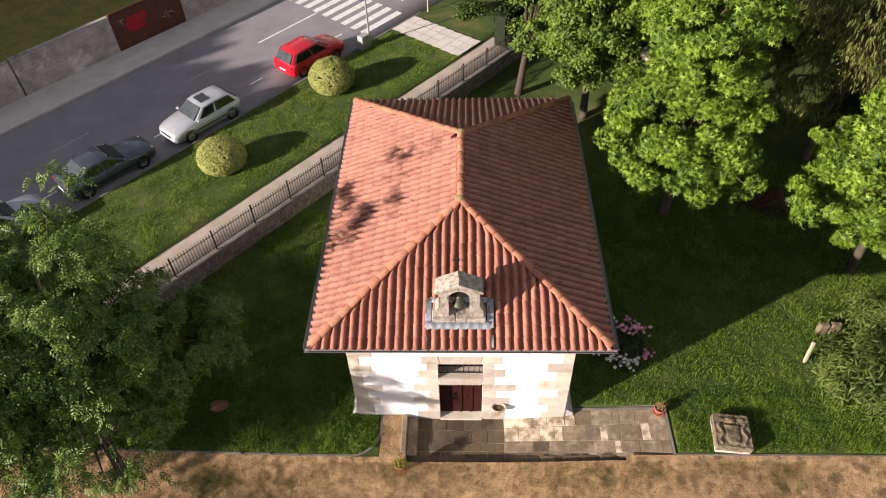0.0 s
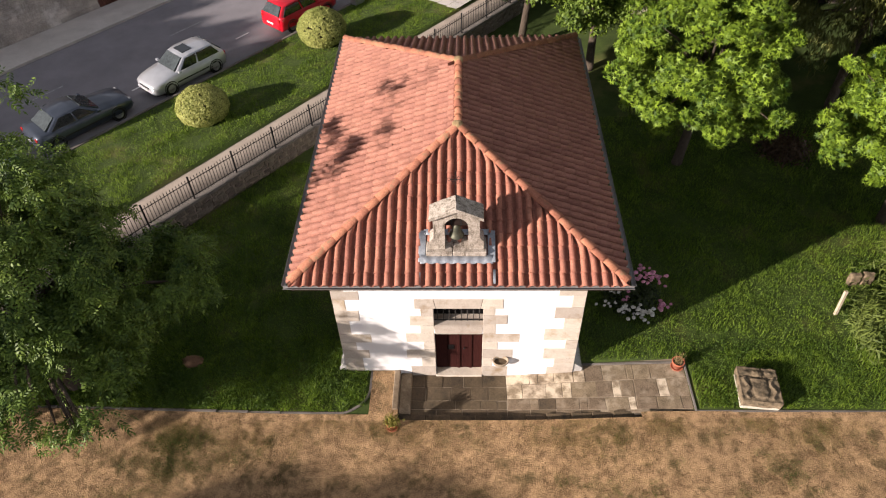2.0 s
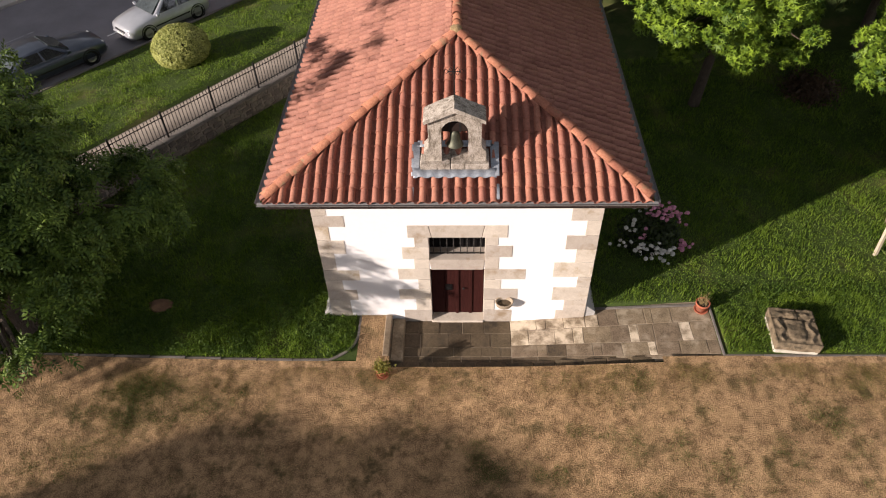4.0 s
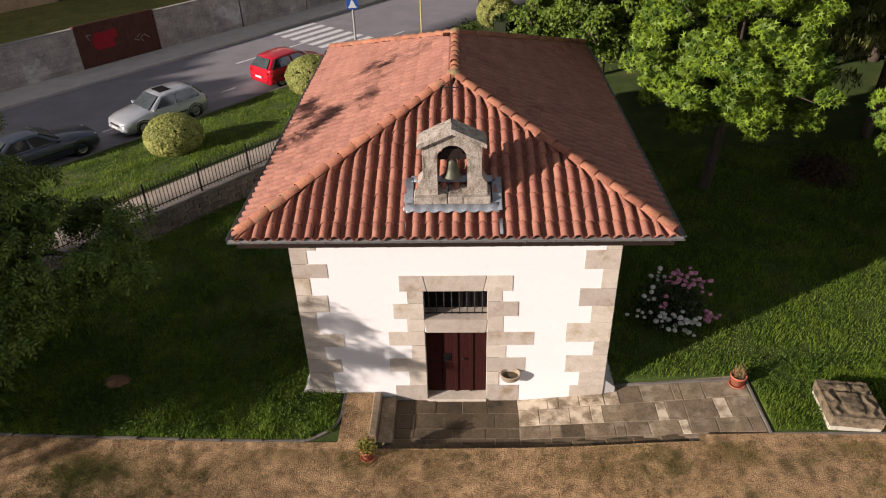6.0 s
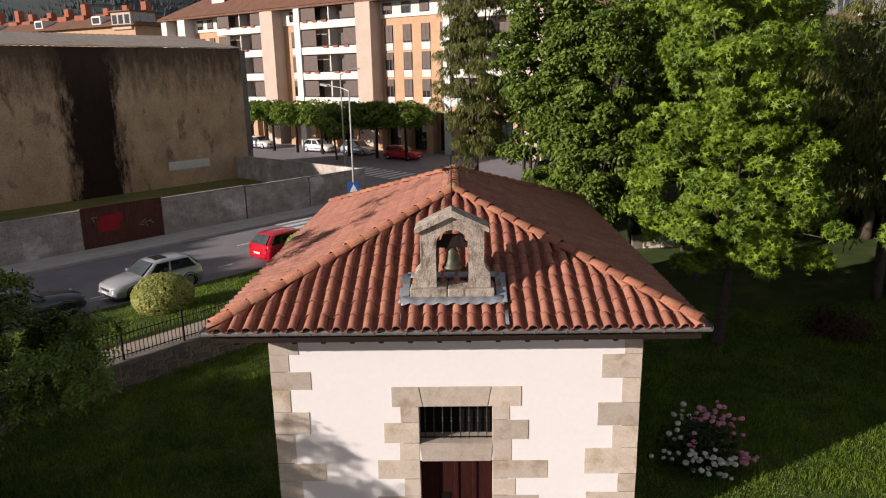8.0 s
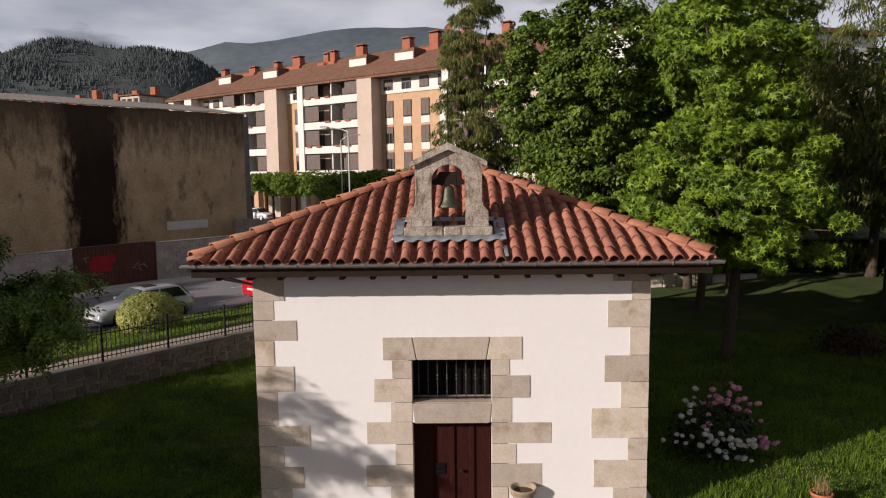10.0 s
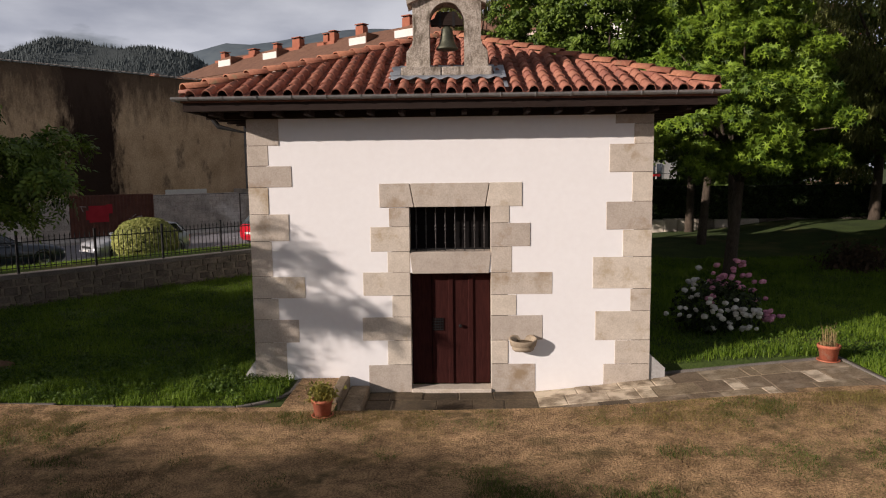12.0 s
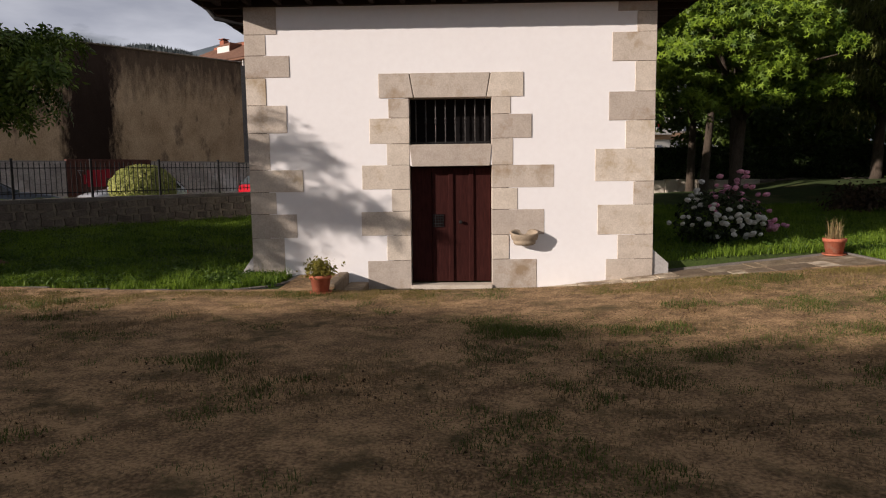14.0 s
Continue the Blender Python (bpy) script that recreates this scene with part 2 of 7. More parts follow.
M_HIP = surface("clay_ridge_tile", (0.28, 0.105, 0.062), (0.43, 0.185, 0.110), 3.0, 24, 0.8, 0.3, vary=0.16, spot=(0.22, 0.16, 0.09), spot_scale=2.6, spot_amount=0.25)
# darker than the covers: dirt and shade of the hollows in one colour
M_CHANNEL = surface("shaded_dirty_channel_tile", (0.165, 0.067, 0.048), (0.27, 0.110, 0.077), 2.2, 22, 0.85, 0.25, vary=0.08, island=True)
M_DECK = surface("roof_underlay", (0.15, 0.062, 0.042), (0.22, 0.09, 0.06), 3, 20, 0.9, 0.1)
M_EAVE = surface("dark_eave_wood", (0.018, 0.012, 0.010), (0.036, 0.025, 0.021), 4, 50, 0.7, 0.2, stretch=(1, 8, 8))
M_GUTTER = surface("grey_gutter", (0.16, 0.155, 0.15), (0.25, 0.24, 0.235), 5, 30, 0.5, 0.1, metal=0.3)
M_LEAD = surface("lead_flashing", (0.20, 0.22, 0.25), (0.36, 0.38, 0.41), 5, 30, 0.55, 0.4, metal=0.4)
M_OLDSTONE = surface("weathered_stone", (0.22, 0.185, 0.145), (0.50, 0.44, 0.375), 5.0, 40, 0.9, 0.6, vary=0.06, contrast=1.3, spot=(0.11, 0.088, 0.064), spot_scale=5.0, spot_amount=0.42, spot_stretch=(1.6, 1.6, 0.4))
M_DOOR = surface("dark_red_wood", (0.019, 0.0056, 0.0050), (0.052, 0.0155, 0.0130), 6, 60, 0.75, 0.25, stretch=(9, 9, 1))
M_DOOR.node_tree.nodes["Principled BSDF"].inputs["Specular IOR Level"].default_value = 0.08
M_IRON = surface("wrought_iron", (0.012, 0.012, 0.013), (0.03, 0.028, 0.027), 12, 60, 0.6, 0.2, metal=0.5)
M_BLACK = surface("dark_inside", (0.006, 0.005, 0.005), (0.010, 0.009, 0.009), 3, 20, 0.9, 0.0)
for dull in (M_DOOR, M_BLACK, M_EAVE):
    dull.node_tree.nodes["Principled BSDF"].inputs["Specular IOR Level"].default_value = 0.06
M_FLAG = surface("flagstone", (0.105, 0.077, 0.048), (0.255, 0.192, 0.128), 3.0, 30, 0.85, 0.5, vary=0.16, spot=(0.31, 0.250, 0.180), spot_scale=1.8, spot_amount=0.42)
M_FLAG_PALE = surface("pale_flagstone", (0.15, 0.112, 0.072), (0.30, 0.232, 0.158), 3.0, 30, 0.85, 0.5, vary=0.10, spot=(0.60, 0.50, 0.375), spot_scale=1.9, spot_amount=0.78)
M_FLAG_DARK = surface("damp_flagstone", (0.062, 0.045, 0.027), (0.145, 0.106, 0.066), 3.0, 30, 0.8, 0.5, vary=0.12, spot=(0.040, 0.031, 0.021), spot_scale=1.5, spot_amount=0.5)
M_JOINT = surface("joint_mortar", (0.19, 0.150, 0.106), (0.31, 0.25, 0.182), 3.0, 35, 0.9, 0.4)
M_ROAD = surface("asphalt", (0.190, 0.178, 0.192), (0.265, 0.249, 0.266), 0.8, 60, 0.9, 0.25)
M_PAVE = surface("pavement_concrete", (0.44, 0.405, 0.375), (0.62, 0.575, 0.535), 1.2, 40, 0.9, 0.3)
M_PATH = surface("worn_path_concrete", (0.235, 0.195, 0.158), (0.36, 0.305, 0.255), 1.2, 40, 0.9, 0.3)
M_KERB = surface("kerb_concrete", (0.105, 0.092, 0.080), (0.215, 0.190, 0.168), 2.0, 40, 0.9, 0.3, vary=0.1)
M_PAINT = surface("road_paint", (0.55, 0.55, 0.55), (0.75, 0.75, 0.74), 3.0, 40, 0.8, 0.1)
M_RUBBLE = surface("rubble_wall", (0.085, 0.070, 0.057), (0.205, 0.168, 0.135), 3.0, 22, 0.95, 0.6, vary=0.18)
M_BLOCK = surface("concrete_block", (0.25, 0.225, 0.208), (0.43, 0.395, 0.365), 1.2, 25, 0.95, 0.3, vary=0.12, spot=(0.09, 0.08, 0.075), spot_scale=0.8, spot_amount=0.52)
M_BARK = surface("bark", (0.035, 0.026, 0.019), (0.095, 0.072, 0.052), 5, 30, 0.95, 0.7, stretch=(1, 1, 0.3), distance=0.03)
M_LEAF_AMBER = leafy("sweetgum_leaf", (0.022, 0.056, 0.006), (0.205, 0.300, 0.025), 0.06)
M_LEAF_ASH = leafy("broad_leaf", (0.024, 0.046, 0.009), (0.095, 0.138, 0.022), 0.2)
M_LEAF_SPRAY = leafy("ash_leaf", (0.022, 0.052, 0.009), (0.150, 0.220, 0.032), 0.08)
M_LEAF_POPLAR = leafy("alder_leaf", (0.026, 0.056, 0.007), (0.150, 0.215, 0.026), 0.12)
M_LEAF_BIRCH = leafy("birch_leaf", (0.062, 0.076, 0.018), (0.195, 0.205, 0.054), 0.22)
M_LEAF_BUSH = leafy("clipped_leaf", (0.20, 0.225, 0.050), (0.56, 0.56, 0.19), 0.3)
M_ROUGH = surface("rough_grass", (0.095, 0.105, 0.025), (0.21, 0.20, 0.055), 0.8, 8, 0.95, 0.5)
M_LEAF_DARK = leafy("laurel_leaf", (0.014, 0.030, 0.007), (0.045, 0.070, 0.016), 0.15)
M_LEAF_STREET = leafy("street_tree_leaf", (0.060, 0.110, 0.014), (0.200, 0.280, 0.036), 0.4)

# ---- ground, road and walls ----
def dip(x, y):
    """Inside the sunken forecourt and under the chapel."""
    return -1.87 < x < 7.0 and -1.80 < y < 0.3


XS = [-3000, -1200, -500, -220, -120, -70, -45] + steps(-34, -2.4, 0.8) + [-1.88, -1.86] + steps(-1.0, 6.6, 0.6) + [6.99, 7.01] + steps(7.8, 34, 0.8) + [45, 70, 120, 220, 500, 1200, 3000]
YS = [-3000, -1200, -500, -220, -120, -70, -45] + steps(-30, -2.4, 0.8) + [-1.81, -1.79] + [-1.0, -0.4, 0.29, 0.31] + steps(1.0, 60, 0.8) + [75, 95, 130, 220, 500, 1200, 3000]
ground = part("ground", grid_mesh("ground", XS, YS, lambda x, y: -0.45 if dip(x, y) else ground_z(x, y) + 0.02 * noise.noise((x * 0.7, y * 0.7, 0))), M_LAWN)
tagged(ground, "mown green lawn round the white chapel", "lawn", kind="structure")


def court_keep(x, y):
    if y > -1.62:
        return -2.76 < x < -1.87
    return not (-1.87 < x < 5.45 and y > -1.80)


CX = [-60, -44, -34] + steps(-28, -3.4, 0.7) + [-2.76] + steps(-2.4, -1.87, 0.26) + steps(-1.2, 4.8, 0.6) + [5.45] + steps(6, 28, 0.7) + [34, 44, 60]
CY = [-60, -44] + steps(-34, -2.4, 0.6) + [-1.80, -1.62, -1.2, -0.8, -0.4, -0.02]
courtyard = part("courtyard_ground", grid_mesh("courtyard_ground", CX, CY, lambda x, y: ground_z(x, y) + 0.035 + 0.025 * noise.noise((x * 0.5, y * 0.5, 3)), court_keep), M_COURT)
tagged(courtyard, "dry trodden earth and worn grass in front of the chapel", "ground", kind="structure")

# verge between the retaining wall and the road
def sn_mesh(name, ss, ns, zf):
    verts, faces = [], []
    for s in ss:
        for n in ns:
            x, y = at_road(s, n)
            verts.append((x, y, zf(s, n)))
    w = len(ns)
    for i in range(len(ss) - 1):
        for j in range(w - 1):
            a = i * w + j
            faces.append((a, a + w, a + w + 1, a + 1))
    return mesh_of(name, verts, faces, True)


verge = part("verge", sn_mesh("verge", steps(-30, 30, 0.8), [12.2, 12.25, 13.0, 13.88, 13.99] + steps(14.6, 19.8, 0.65) + [19.85, 19.86], lambda s, n: 0.2 if n < 12.22 or n > 19.855 else (1.12 if n < 13.9 else verge_z(n)) + 0.03 * noise.noise((s * 0.6, n * 0.6, 7))), M_LAWN)
tagged(verge, "sloping grass verge between the fence and the street", "lawn", kind="structure")
path = part("footpath", sn_mesh("footpath", steps(-30, 30, 2.0), [12.30, 12.31, 13.99, 14.0], lambda s, n: 1.0 if n in (12.30, 14.0) else 1.225), M_PATH)
tagged(path, "narrow concrete footpath behind the iron fence", "path", kind="structure")


def slab(name, s0, s1, n0, n1, z0, z1, material, label, category, zn=None):
    bm = bmesh.new()
    vs = []
    for z in (z0, z1):
        for s, n in ((s0, n0), (s1, n0), (s1, n1), (s0, n1)):
            x, y = at_road(s, n)
            vs.append(bm.verts.new((x, y, z if (z == z0 or zn is None) else zn(n))))
    for f in ((3, 2, 1, 0), (4, 5, 6, 7), (0, 1, 5, 4), (1, 2, 6, 5), (2, 3, 7, 6), (3, 0, 4, 7)):
        bm.faces.new([vs[i] for i in f])
    return tagged(part(name, bm, material), label, category, kind="structure")


def far_rise(x, y):
    return 0.45 * smooth(46, 62, y)


def road_z(s, n):
    x, y = at_road(s, n)
    return 0.55 + far_rise(x, y)


road = part("road", sn_mesh("road", steps(-60, 120, 4.0), [20.0, 20.01] + steps(22, 28.3, 2.1) + [28.4], lambda s, n: 0.3 if n < 20.005 else road_z(s, n)), M_ROAD)
tagged(road, "grey asphalt street with a parking lane", "road", kind="structure")
slab("pavement", -60, 27.0, 28.55, 30.7, 0.2, 0.68, M_PAVE, "grey concrete pavement along the block wall", "pavement")
cross_street = part("road", sn_mesh("road", steps(26.7, 110, 3.0), steps(28.42, 90, 4.0), lambda s, n: road_z(s, n) - 0.006), M_ROAD)
tagged(cross_street, "asphalt side street beyond the crossing", "road", kind="structure")
plot = part("grass_plot", sn_mesh("grass_plot", steps(-60, 26.6, 3.0), steps(31.0, 49.0, 3.0), lambda s, n: 0.70 + 0.05 * noise.noise((s, n, 0))), M_ROUGH)
tagged(plot, "rough grass plot below the warehouse wall", "lawn", kind="structure")

# ---- the chapel ----
HW, HD, WALL_TOP = 3.60, 11.02, 5.02
EX, EY0, EY1, EZ = 4.46, -0.78, 11.80, 5.20      # eave outline and height
RZ, RY0, RY1 = 6.92, 3.74, 7.20                  # ridge
chapel = empty("chapel", pose(0, 0, 0), "white plastered chapel with stone quoins and red tiled roof", "chapel")


def wall_front():
    bm = bmesh.new()
    t = 0.55
    # pieces round the door and the window above it
    for x0, x1, z0, z1 in ((-HW, -0.80, -0.5, WALL_TOP), (0.80, HW, -0.5, WALL_TOP), (-0.80, 0.80, 2.10, 2.45), (-0.80, 0.80, 3.31, WALL_TOP), (-0.80, 0.80, -0.5, -0.06)):
        add_box(bm, x0, x1, 0, t, z0, z1)
    bmesh.ops.remove_doubles(bm, verts=bm.verts, dist=0.0005)
    return bm


part("wall", wall_front(), M_PLASTER, chapel, "white lime-plastered front wall")
part("wall", box(-HW, -HW + 0.55, 0.55, HD, -0.5, WALL_TOP), M_PLASTER, chapel)
part("wall", box(HW - 0.55, HW, 0.55, HD, -0.5, WALL_TOP), M_PLASTER, chapel)
part("wall", box(-HW + 0.55, HW - 0.55, HD - 0.55, HD, -0.5, WALL_TOP), M_PLASTER, chapel)
part("floor", box(-HW + 0.55, HW - 0.55, 0.55, HD - 0.55, -0.4, -0.05), M_BLACK, chapel)


def stone(x0, x1, z0, z1, proud=0.006, y1=0.30, side=0.0):
    """One dressed block in the front wall, with softened edges."""
    j = [random.uniform(0.002, 0.006) for _ in range(4)]
    bm = box(x0 + j[0], x1 - j[1], -proud - random.uniform(0, 0.008), y1, z0 + j[2], z1 - j[3], 0.005)
    for v in bm.verts:
        v.co += Vector((0.005 * noise.noise(v.co * 7), 0.003 * noise.noise(v.co * 9), 0.005 * noise.noise(v.co * 7 + Vector((5, 5, 5)))))
    return part("quoin", bm, M_STONE, chapel)


# corner stones: inner edge and height of each course, from below
LEFT = [(-3.02, -0.30, 0.83), (-2.78, 0.83, 1.26), (-3.14, 1.26, 1.65), (-2.64, 1.65, 2.05), (-3.22, 2.05, 2.70), (-2.90, 2.70, 3.19), (-3.25, 3.19, 3.67), (-2.82, 3.67, 4.05), (-3.23, 4.05, 4.41), (-3.03, 4.41, 5.0)]
RIGHT = [(2.77, -0.30, 0.39), (2.97, 0.39, 0.83), (2.61, 0.83, 1.37), (3.24, 1.37, 1.78), (2.56, 1.78, 2.36), (3.09, 2.36, 2.85), (2.79, 2.85, 3.35), (3.24, 3.35, 3.87), (2.83, 3.87, 4.37), (3.26, 4.37, 4.72), (2.93, 4.72, 5.0)]
for xi, z0, z1 in LEFT:
    stone(-HW - 0.012, xi, z0, z1, y1=0.5)
for xi, z0, z1 in RIGHT:
    stone(xi, HW + 0.012, z0, z1, y1=0.5)
# stones of the door and window surround
for x, z0, z1 in ((-1.52, -0.30, 0.40), (-1.165, 0.40, 0.855), (-1.62, 0.855, 1.29), (-1.07, 1.29, 1.685), (-1.59, 1.685, 2.115), (-1.14, 2.115, 2.49), (-1.44, 2.49, 2.94), (-1.10, 2.94, 3.285)):
    stone(x, -0.728, z0, z1)
for x, z0, z1 in ((1.535, -0.30, 0.41), (1.04, 0.41, 0.845), (1.665, 0.845, 1.305), (1.19, 1.305, 1.69), (1.84, 1.69, 2.095), (1.11, 2.095, 2.565), (1.44, 2.565, 2.99), (1.07, 2.99, 3.295)):
    stone(0.728, x, z0, z1)


def keyed(x0, x1, xa, xb, z0, z1):
    """A lintel block with slanting ends: x0..x1 above, xa..xb below."""
    bm = bmesh.new()
    f = [(xa, z0), (xb, z0), (x1, z1), (x0, z1)]
    a = [bm.verts.new((x, -0.015, z)) for x, z in f]
    b = [bm.verts.new((x, 0.30, z)) for x, z in f]
    bm.faces.new(a)
    bm.faces.new(list(reversed(b)))
    for i in range(4):
        bm.faces.new((a[i], b[i], b[(i + 1) % 4], a[(i + 1) % 4]))
    bmesh.ops.bevel(bm, geom=list(bm.edges), offset=0.006, segments=1, affect="EDGES")
    return part("lintel", bm, M_STONE, chapel)


keyed(-1.262, -0.725, -1.262, -0.650, 3.29, 3.715)
keyed(-0.707, 0.702, -0.634, 0.629, 3.29, 3.715)
keyed(0.720, 1.29, 0.645, 1.29, 3.29, 3.715)
# dark grout seen in the open joints
for x0, x1, z0, z1 in ((-1.05, -0.735, -0.28, 3.28), (0.735, 1.03, -0.28, 3.28), (-3.595, -3.27, -0.28, 4.98), (3.28, 3.595, -0.28, 4.98), (-1.25, 1.28, 3.30, 3.705)):
    part("grout", box(x0, x1, -0.004, 0.02, z0, z1), M_GROUT, chapel)
keyed(-0.735, 0.735, -0.69, 0.69, 2.085, 2.462)
# threshold
part("threshold", box(-0.735, 0.735, -0.05, 0.30, -0.20, -0.055, 0.012), M_STONE, chapel)

# door: two leaves set back in the opening
DY = 0.25
door = part("door", box(-0.74, 0.74, DY + 0.06, DY + 0.10, -0.06, 2.09), M_DOOR, chapel, "dark red-brown plank double door, closed")
for x0, x1 in ((-0.72, -0.36), (-0.35, -0.01), (0.01, 0.33), (0.40, 0.72)):
    part("plank", box(x0, x1, DY, DY + 0.06, -0.03, 2.06, 0.008), M_DOOR, door)
for x in (-0.005, 0.365):
    part("cover_strip", box(x - 0.045, x + 0.045, DY - 0.03, DY + 0.02, -0.03, 2.06, 0.008), M_DOOR, door)
grille = bmesh.new()
for i in range(5):
    add_box(grille, -0.34 + i * 0.045, -0.328 + i * 0.045, DY - 0.02, DY - 0.005, 0.98, 1.22)
    add_box(grille, -0.345, -0.145, DY - 0.022, DY - 0.004, 0.99 + i * 0.05, 1.0 + i * 0.05)
part("peep_grille", grille, M_IRON, door, "small iron peep grille")
knob = bmesh.new()
add_lathe(knob, [(0.012, 0), (0.012, 0.03), (0.03, 0.035), (0.034, 0.05), (0.02, 0.065)], 12)
bmesh.ops.transform(knob, matrix=pose(0.17, DY, 1.07, 90, 0, 0), verts=knob.verts)
part("door_knob", knob, M_IRON, door)

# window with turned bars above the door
# black panel painted for the shade inside the opening
window = part("window", box(-0.74, 0.74, 0.46, 0.50, 2.45, 3.31), M_BLACK, chapel, "unglazed window with a black panel for shade behind turned bars")
M_BAR = surface("grey_iron_bar", (0.030, 0.027, 0.026), (0.070, 0.064, 0.060), 12, 60, 0.5, 0.2, metal=0.4)
for i in range(8):
    x = -0.62 + i * 0.177
    bm = bmesh.new()
    prof = [(r * 0.72, q) for r, q in [(0.012, 0.0), (0.012, 0.13), (0.024, 0.15), (0.013, 0.17), (0.017, 0.27), (0.013, 0.36), (0.030, 0.40), (0.014, 0.43), (0.030, 0.46), (0.013, 0.5), (0.017, 0.60), (0.013, 0.68), (0.024, 0.70), (0.012, 0.72), (0.012, 0.83)]]
    add_lathe(bm, prof, 8, (x, 0.20, 2.465))
    part("bar", bm, M_BAR, window)
part("window_sill", box(-0.73, 0.73, 0.02, 0.46, 2.44, 2.475), M_STONE, window)
part("rail", box(-0.73, 0.73, 0.19, 0.21, 2.50, 2.525), M_IRON, window)

# sloping plinths along the side walls
for sx in (-1, 1):
    bm = bmesh.new()
    w = 0.24 if sx < 0 else 0.30
    f = [(sx * HW, -0.2), (sx * (HW + w), -0.2), (sx * (HW + w), 0.18 if sx < 0 else 0.30), (sx * (HW + 0.01), 0.50 if sx < 0 else 0.56)]
    a = [bm.verts.new((x, 0.02, z)) for x, z in f]
    b = [bm.verts.new((x, HD, z)) for x, z in f]
    bm.faces.new(a)
    bm.faces.new(list(reversed(b)))
    for i in range(4):
        bm.faces.new((a[i], a[(i + 1) % 4], b[(i + 1) % 4], b[i]))
    part("plinth", bm, M_CEMENT, chapel, "sloping grey cement plinth against the side wall")

# roof: deck, eaves, tiles
A, B, C, D = Vector((-EX, EY0, EZ)), Vector((EX, EY0, EZ)), Vector((EX, EY1, EZ)), Vector((-EX, EY1, EZ))
R0, R1 = Vector((0, RY0, RZ)), Vector((0, RY1, RZ))
roof = part("roof", mesh_of("roof", [A, B, C, D, R0, R1, A - Vector((0, 0, .1)), B - Vector((0, 0, .1)), C - Vector((0, 0, .1)), D - Vector((0, 0, .1))],
                            [(0, 1, 4), (1, 2, 5, 4), (2, 3, 5), (3, 0, 4, 5), (6, 7, 1, 0), (7, 8, 2, 1), (8, 9, 3, 2), (9, 6, 0, 3), (9, 8, 7, 6)]), M_DECK, chapel, "red clay barrel-tile hip roof")
TW, TE, TL = 0.272, 0.375, 0.45                  # tile pitch, exposed and whole length


def tile_shape(lift=0.034):
    """One clay tile in its own frame: x across, y up the slope, z out of the roof; its lower end stands proud."""
    prof = []
    for i in range(5):                            # hollow
        a = math.pi * i / 4
        prof.append((-TW / 2 + 0.110 * i / 4, 0.002 - 0.030 * math.sin(a)))
    for i in range(1, 8):                         # round cover
        a = math.pi * i / 7
        prof.append((-TW / 2 + 0.110 + 0.081 - 0.081 * math.cos(a), 0.002 + 0.092 * math.sin(a)))
    k = len(prof)
    verts, faces = [], []
    for y, up in ((0.0, lift), (TL, 0.004)):
        verts += [(x, y, z + up) for x, z in prof]
    verts += [(x * 1.0, 0.002, max(-0.02, z + lift - 0.022)) for x, z in prof]
    for i in range(k - 1):
        faces += [(i, i + 1, k + i + 1, k + i), (2 * k + i, 2 * k + i + 1, i + 1, i)]
    return verts, faces


TILE_V, TILE_F = tile_shape()
TILE = mesh_of("tile", TILE_V, TILE_F, False)
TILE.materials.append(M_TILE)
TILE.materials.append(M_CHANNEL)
# hollow faces take the darker channel colour, painted for dirt and shade
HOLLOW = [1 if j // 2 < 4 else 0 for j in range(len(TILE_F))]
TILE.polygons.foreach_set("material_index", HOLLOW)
TILE.polygons.foreach_set("use_smooth", [j % 2 == 0 for j in range(len(TILE.polygons))])


def slope_frame(origin, across_dir, up_dir):
    nrm = across_dir.cross(up_dir)
    return Matrix(((across_dir.x, up_dir.x, nrm.x, origin.x), (across_dir.y, up_dir.y, nrm.y, origin.y), (across_dir.z, up_dir.z, nrm.z, origin.z), (0, 0, 0, 1)))


def lay_tiles(o, width, up_dir, across_dir, length, left_run, right_run, drip=0.05):
    """Poses of the tiles of one roof slope, with the corners of those cut along a hip; left_run and right_run: how far the hips come in at the top."""
    out = []
    cols = round(width / TW)
    rows = int(length / TE) + 1
    for r in range(rows):
        v = r * TE - drip
        lo, hi = left_run * (v + 0.10) / length, width - right_run * (v + 0.10) / length
        for c in range(cols):
            xc = (c + 0.5) * width / cols
            if lo - 0.12 <= xc <= hi + 0.12 and v < length - 0.05:
                m = slope_frame(o + across_dir * xc + up_dir * v, across_dir, up_dir)
                cut, moved = [], False
                for x, y, z in TILE_V:
                    a = left_run * max(0, v + y) / length + 0.01 - xc
                    b = width - right_run * max(0, v + y) / length - 0.01 - xc
                    k = min(max(x, a), max(a, b))
                    moved = moved or abs(k - x) > 0.001
                    cut.append((k, y, z if abs(k - x) < 0.001 else min(z, 0.07)))
                j = pose(random.gauss(0, 0.004), random.gauss(0, 0.008), random.uniform(0, 0.006), random.gauss(0, 0.5), 0, random.gauss(0, 0.8))
                out.append((m if moved else m @ j, cut if moved else None))
    return out


X, Y = Vector((1, 0, 0)), Vector((0, 1, 0))
up_f = (Vector((0, RY0, RZ)) - Vector((0, EY0, EZ))).normalized()
len_f = (Vector((0, RY0, RZ)) - Vector((0, EY0, EZ))).length
front = lay_tiles(A, 2 * EX, up_f, X, len_f, EX, EX)
up_b = (Vector((0, RY1, RZ)) - Vector((0, EY1, EZ))).normalized()
len_b = (Vector((0, RY1, RZ)) - Vector((0, EY1, EZ))).length
back = lay_tiles(C, 2 * EX, up_b, -X, len_b, EX, EX)
up_l = (Vector((0, 0, RZ)) - Vector((-EX, 0, EZ))).normalized()
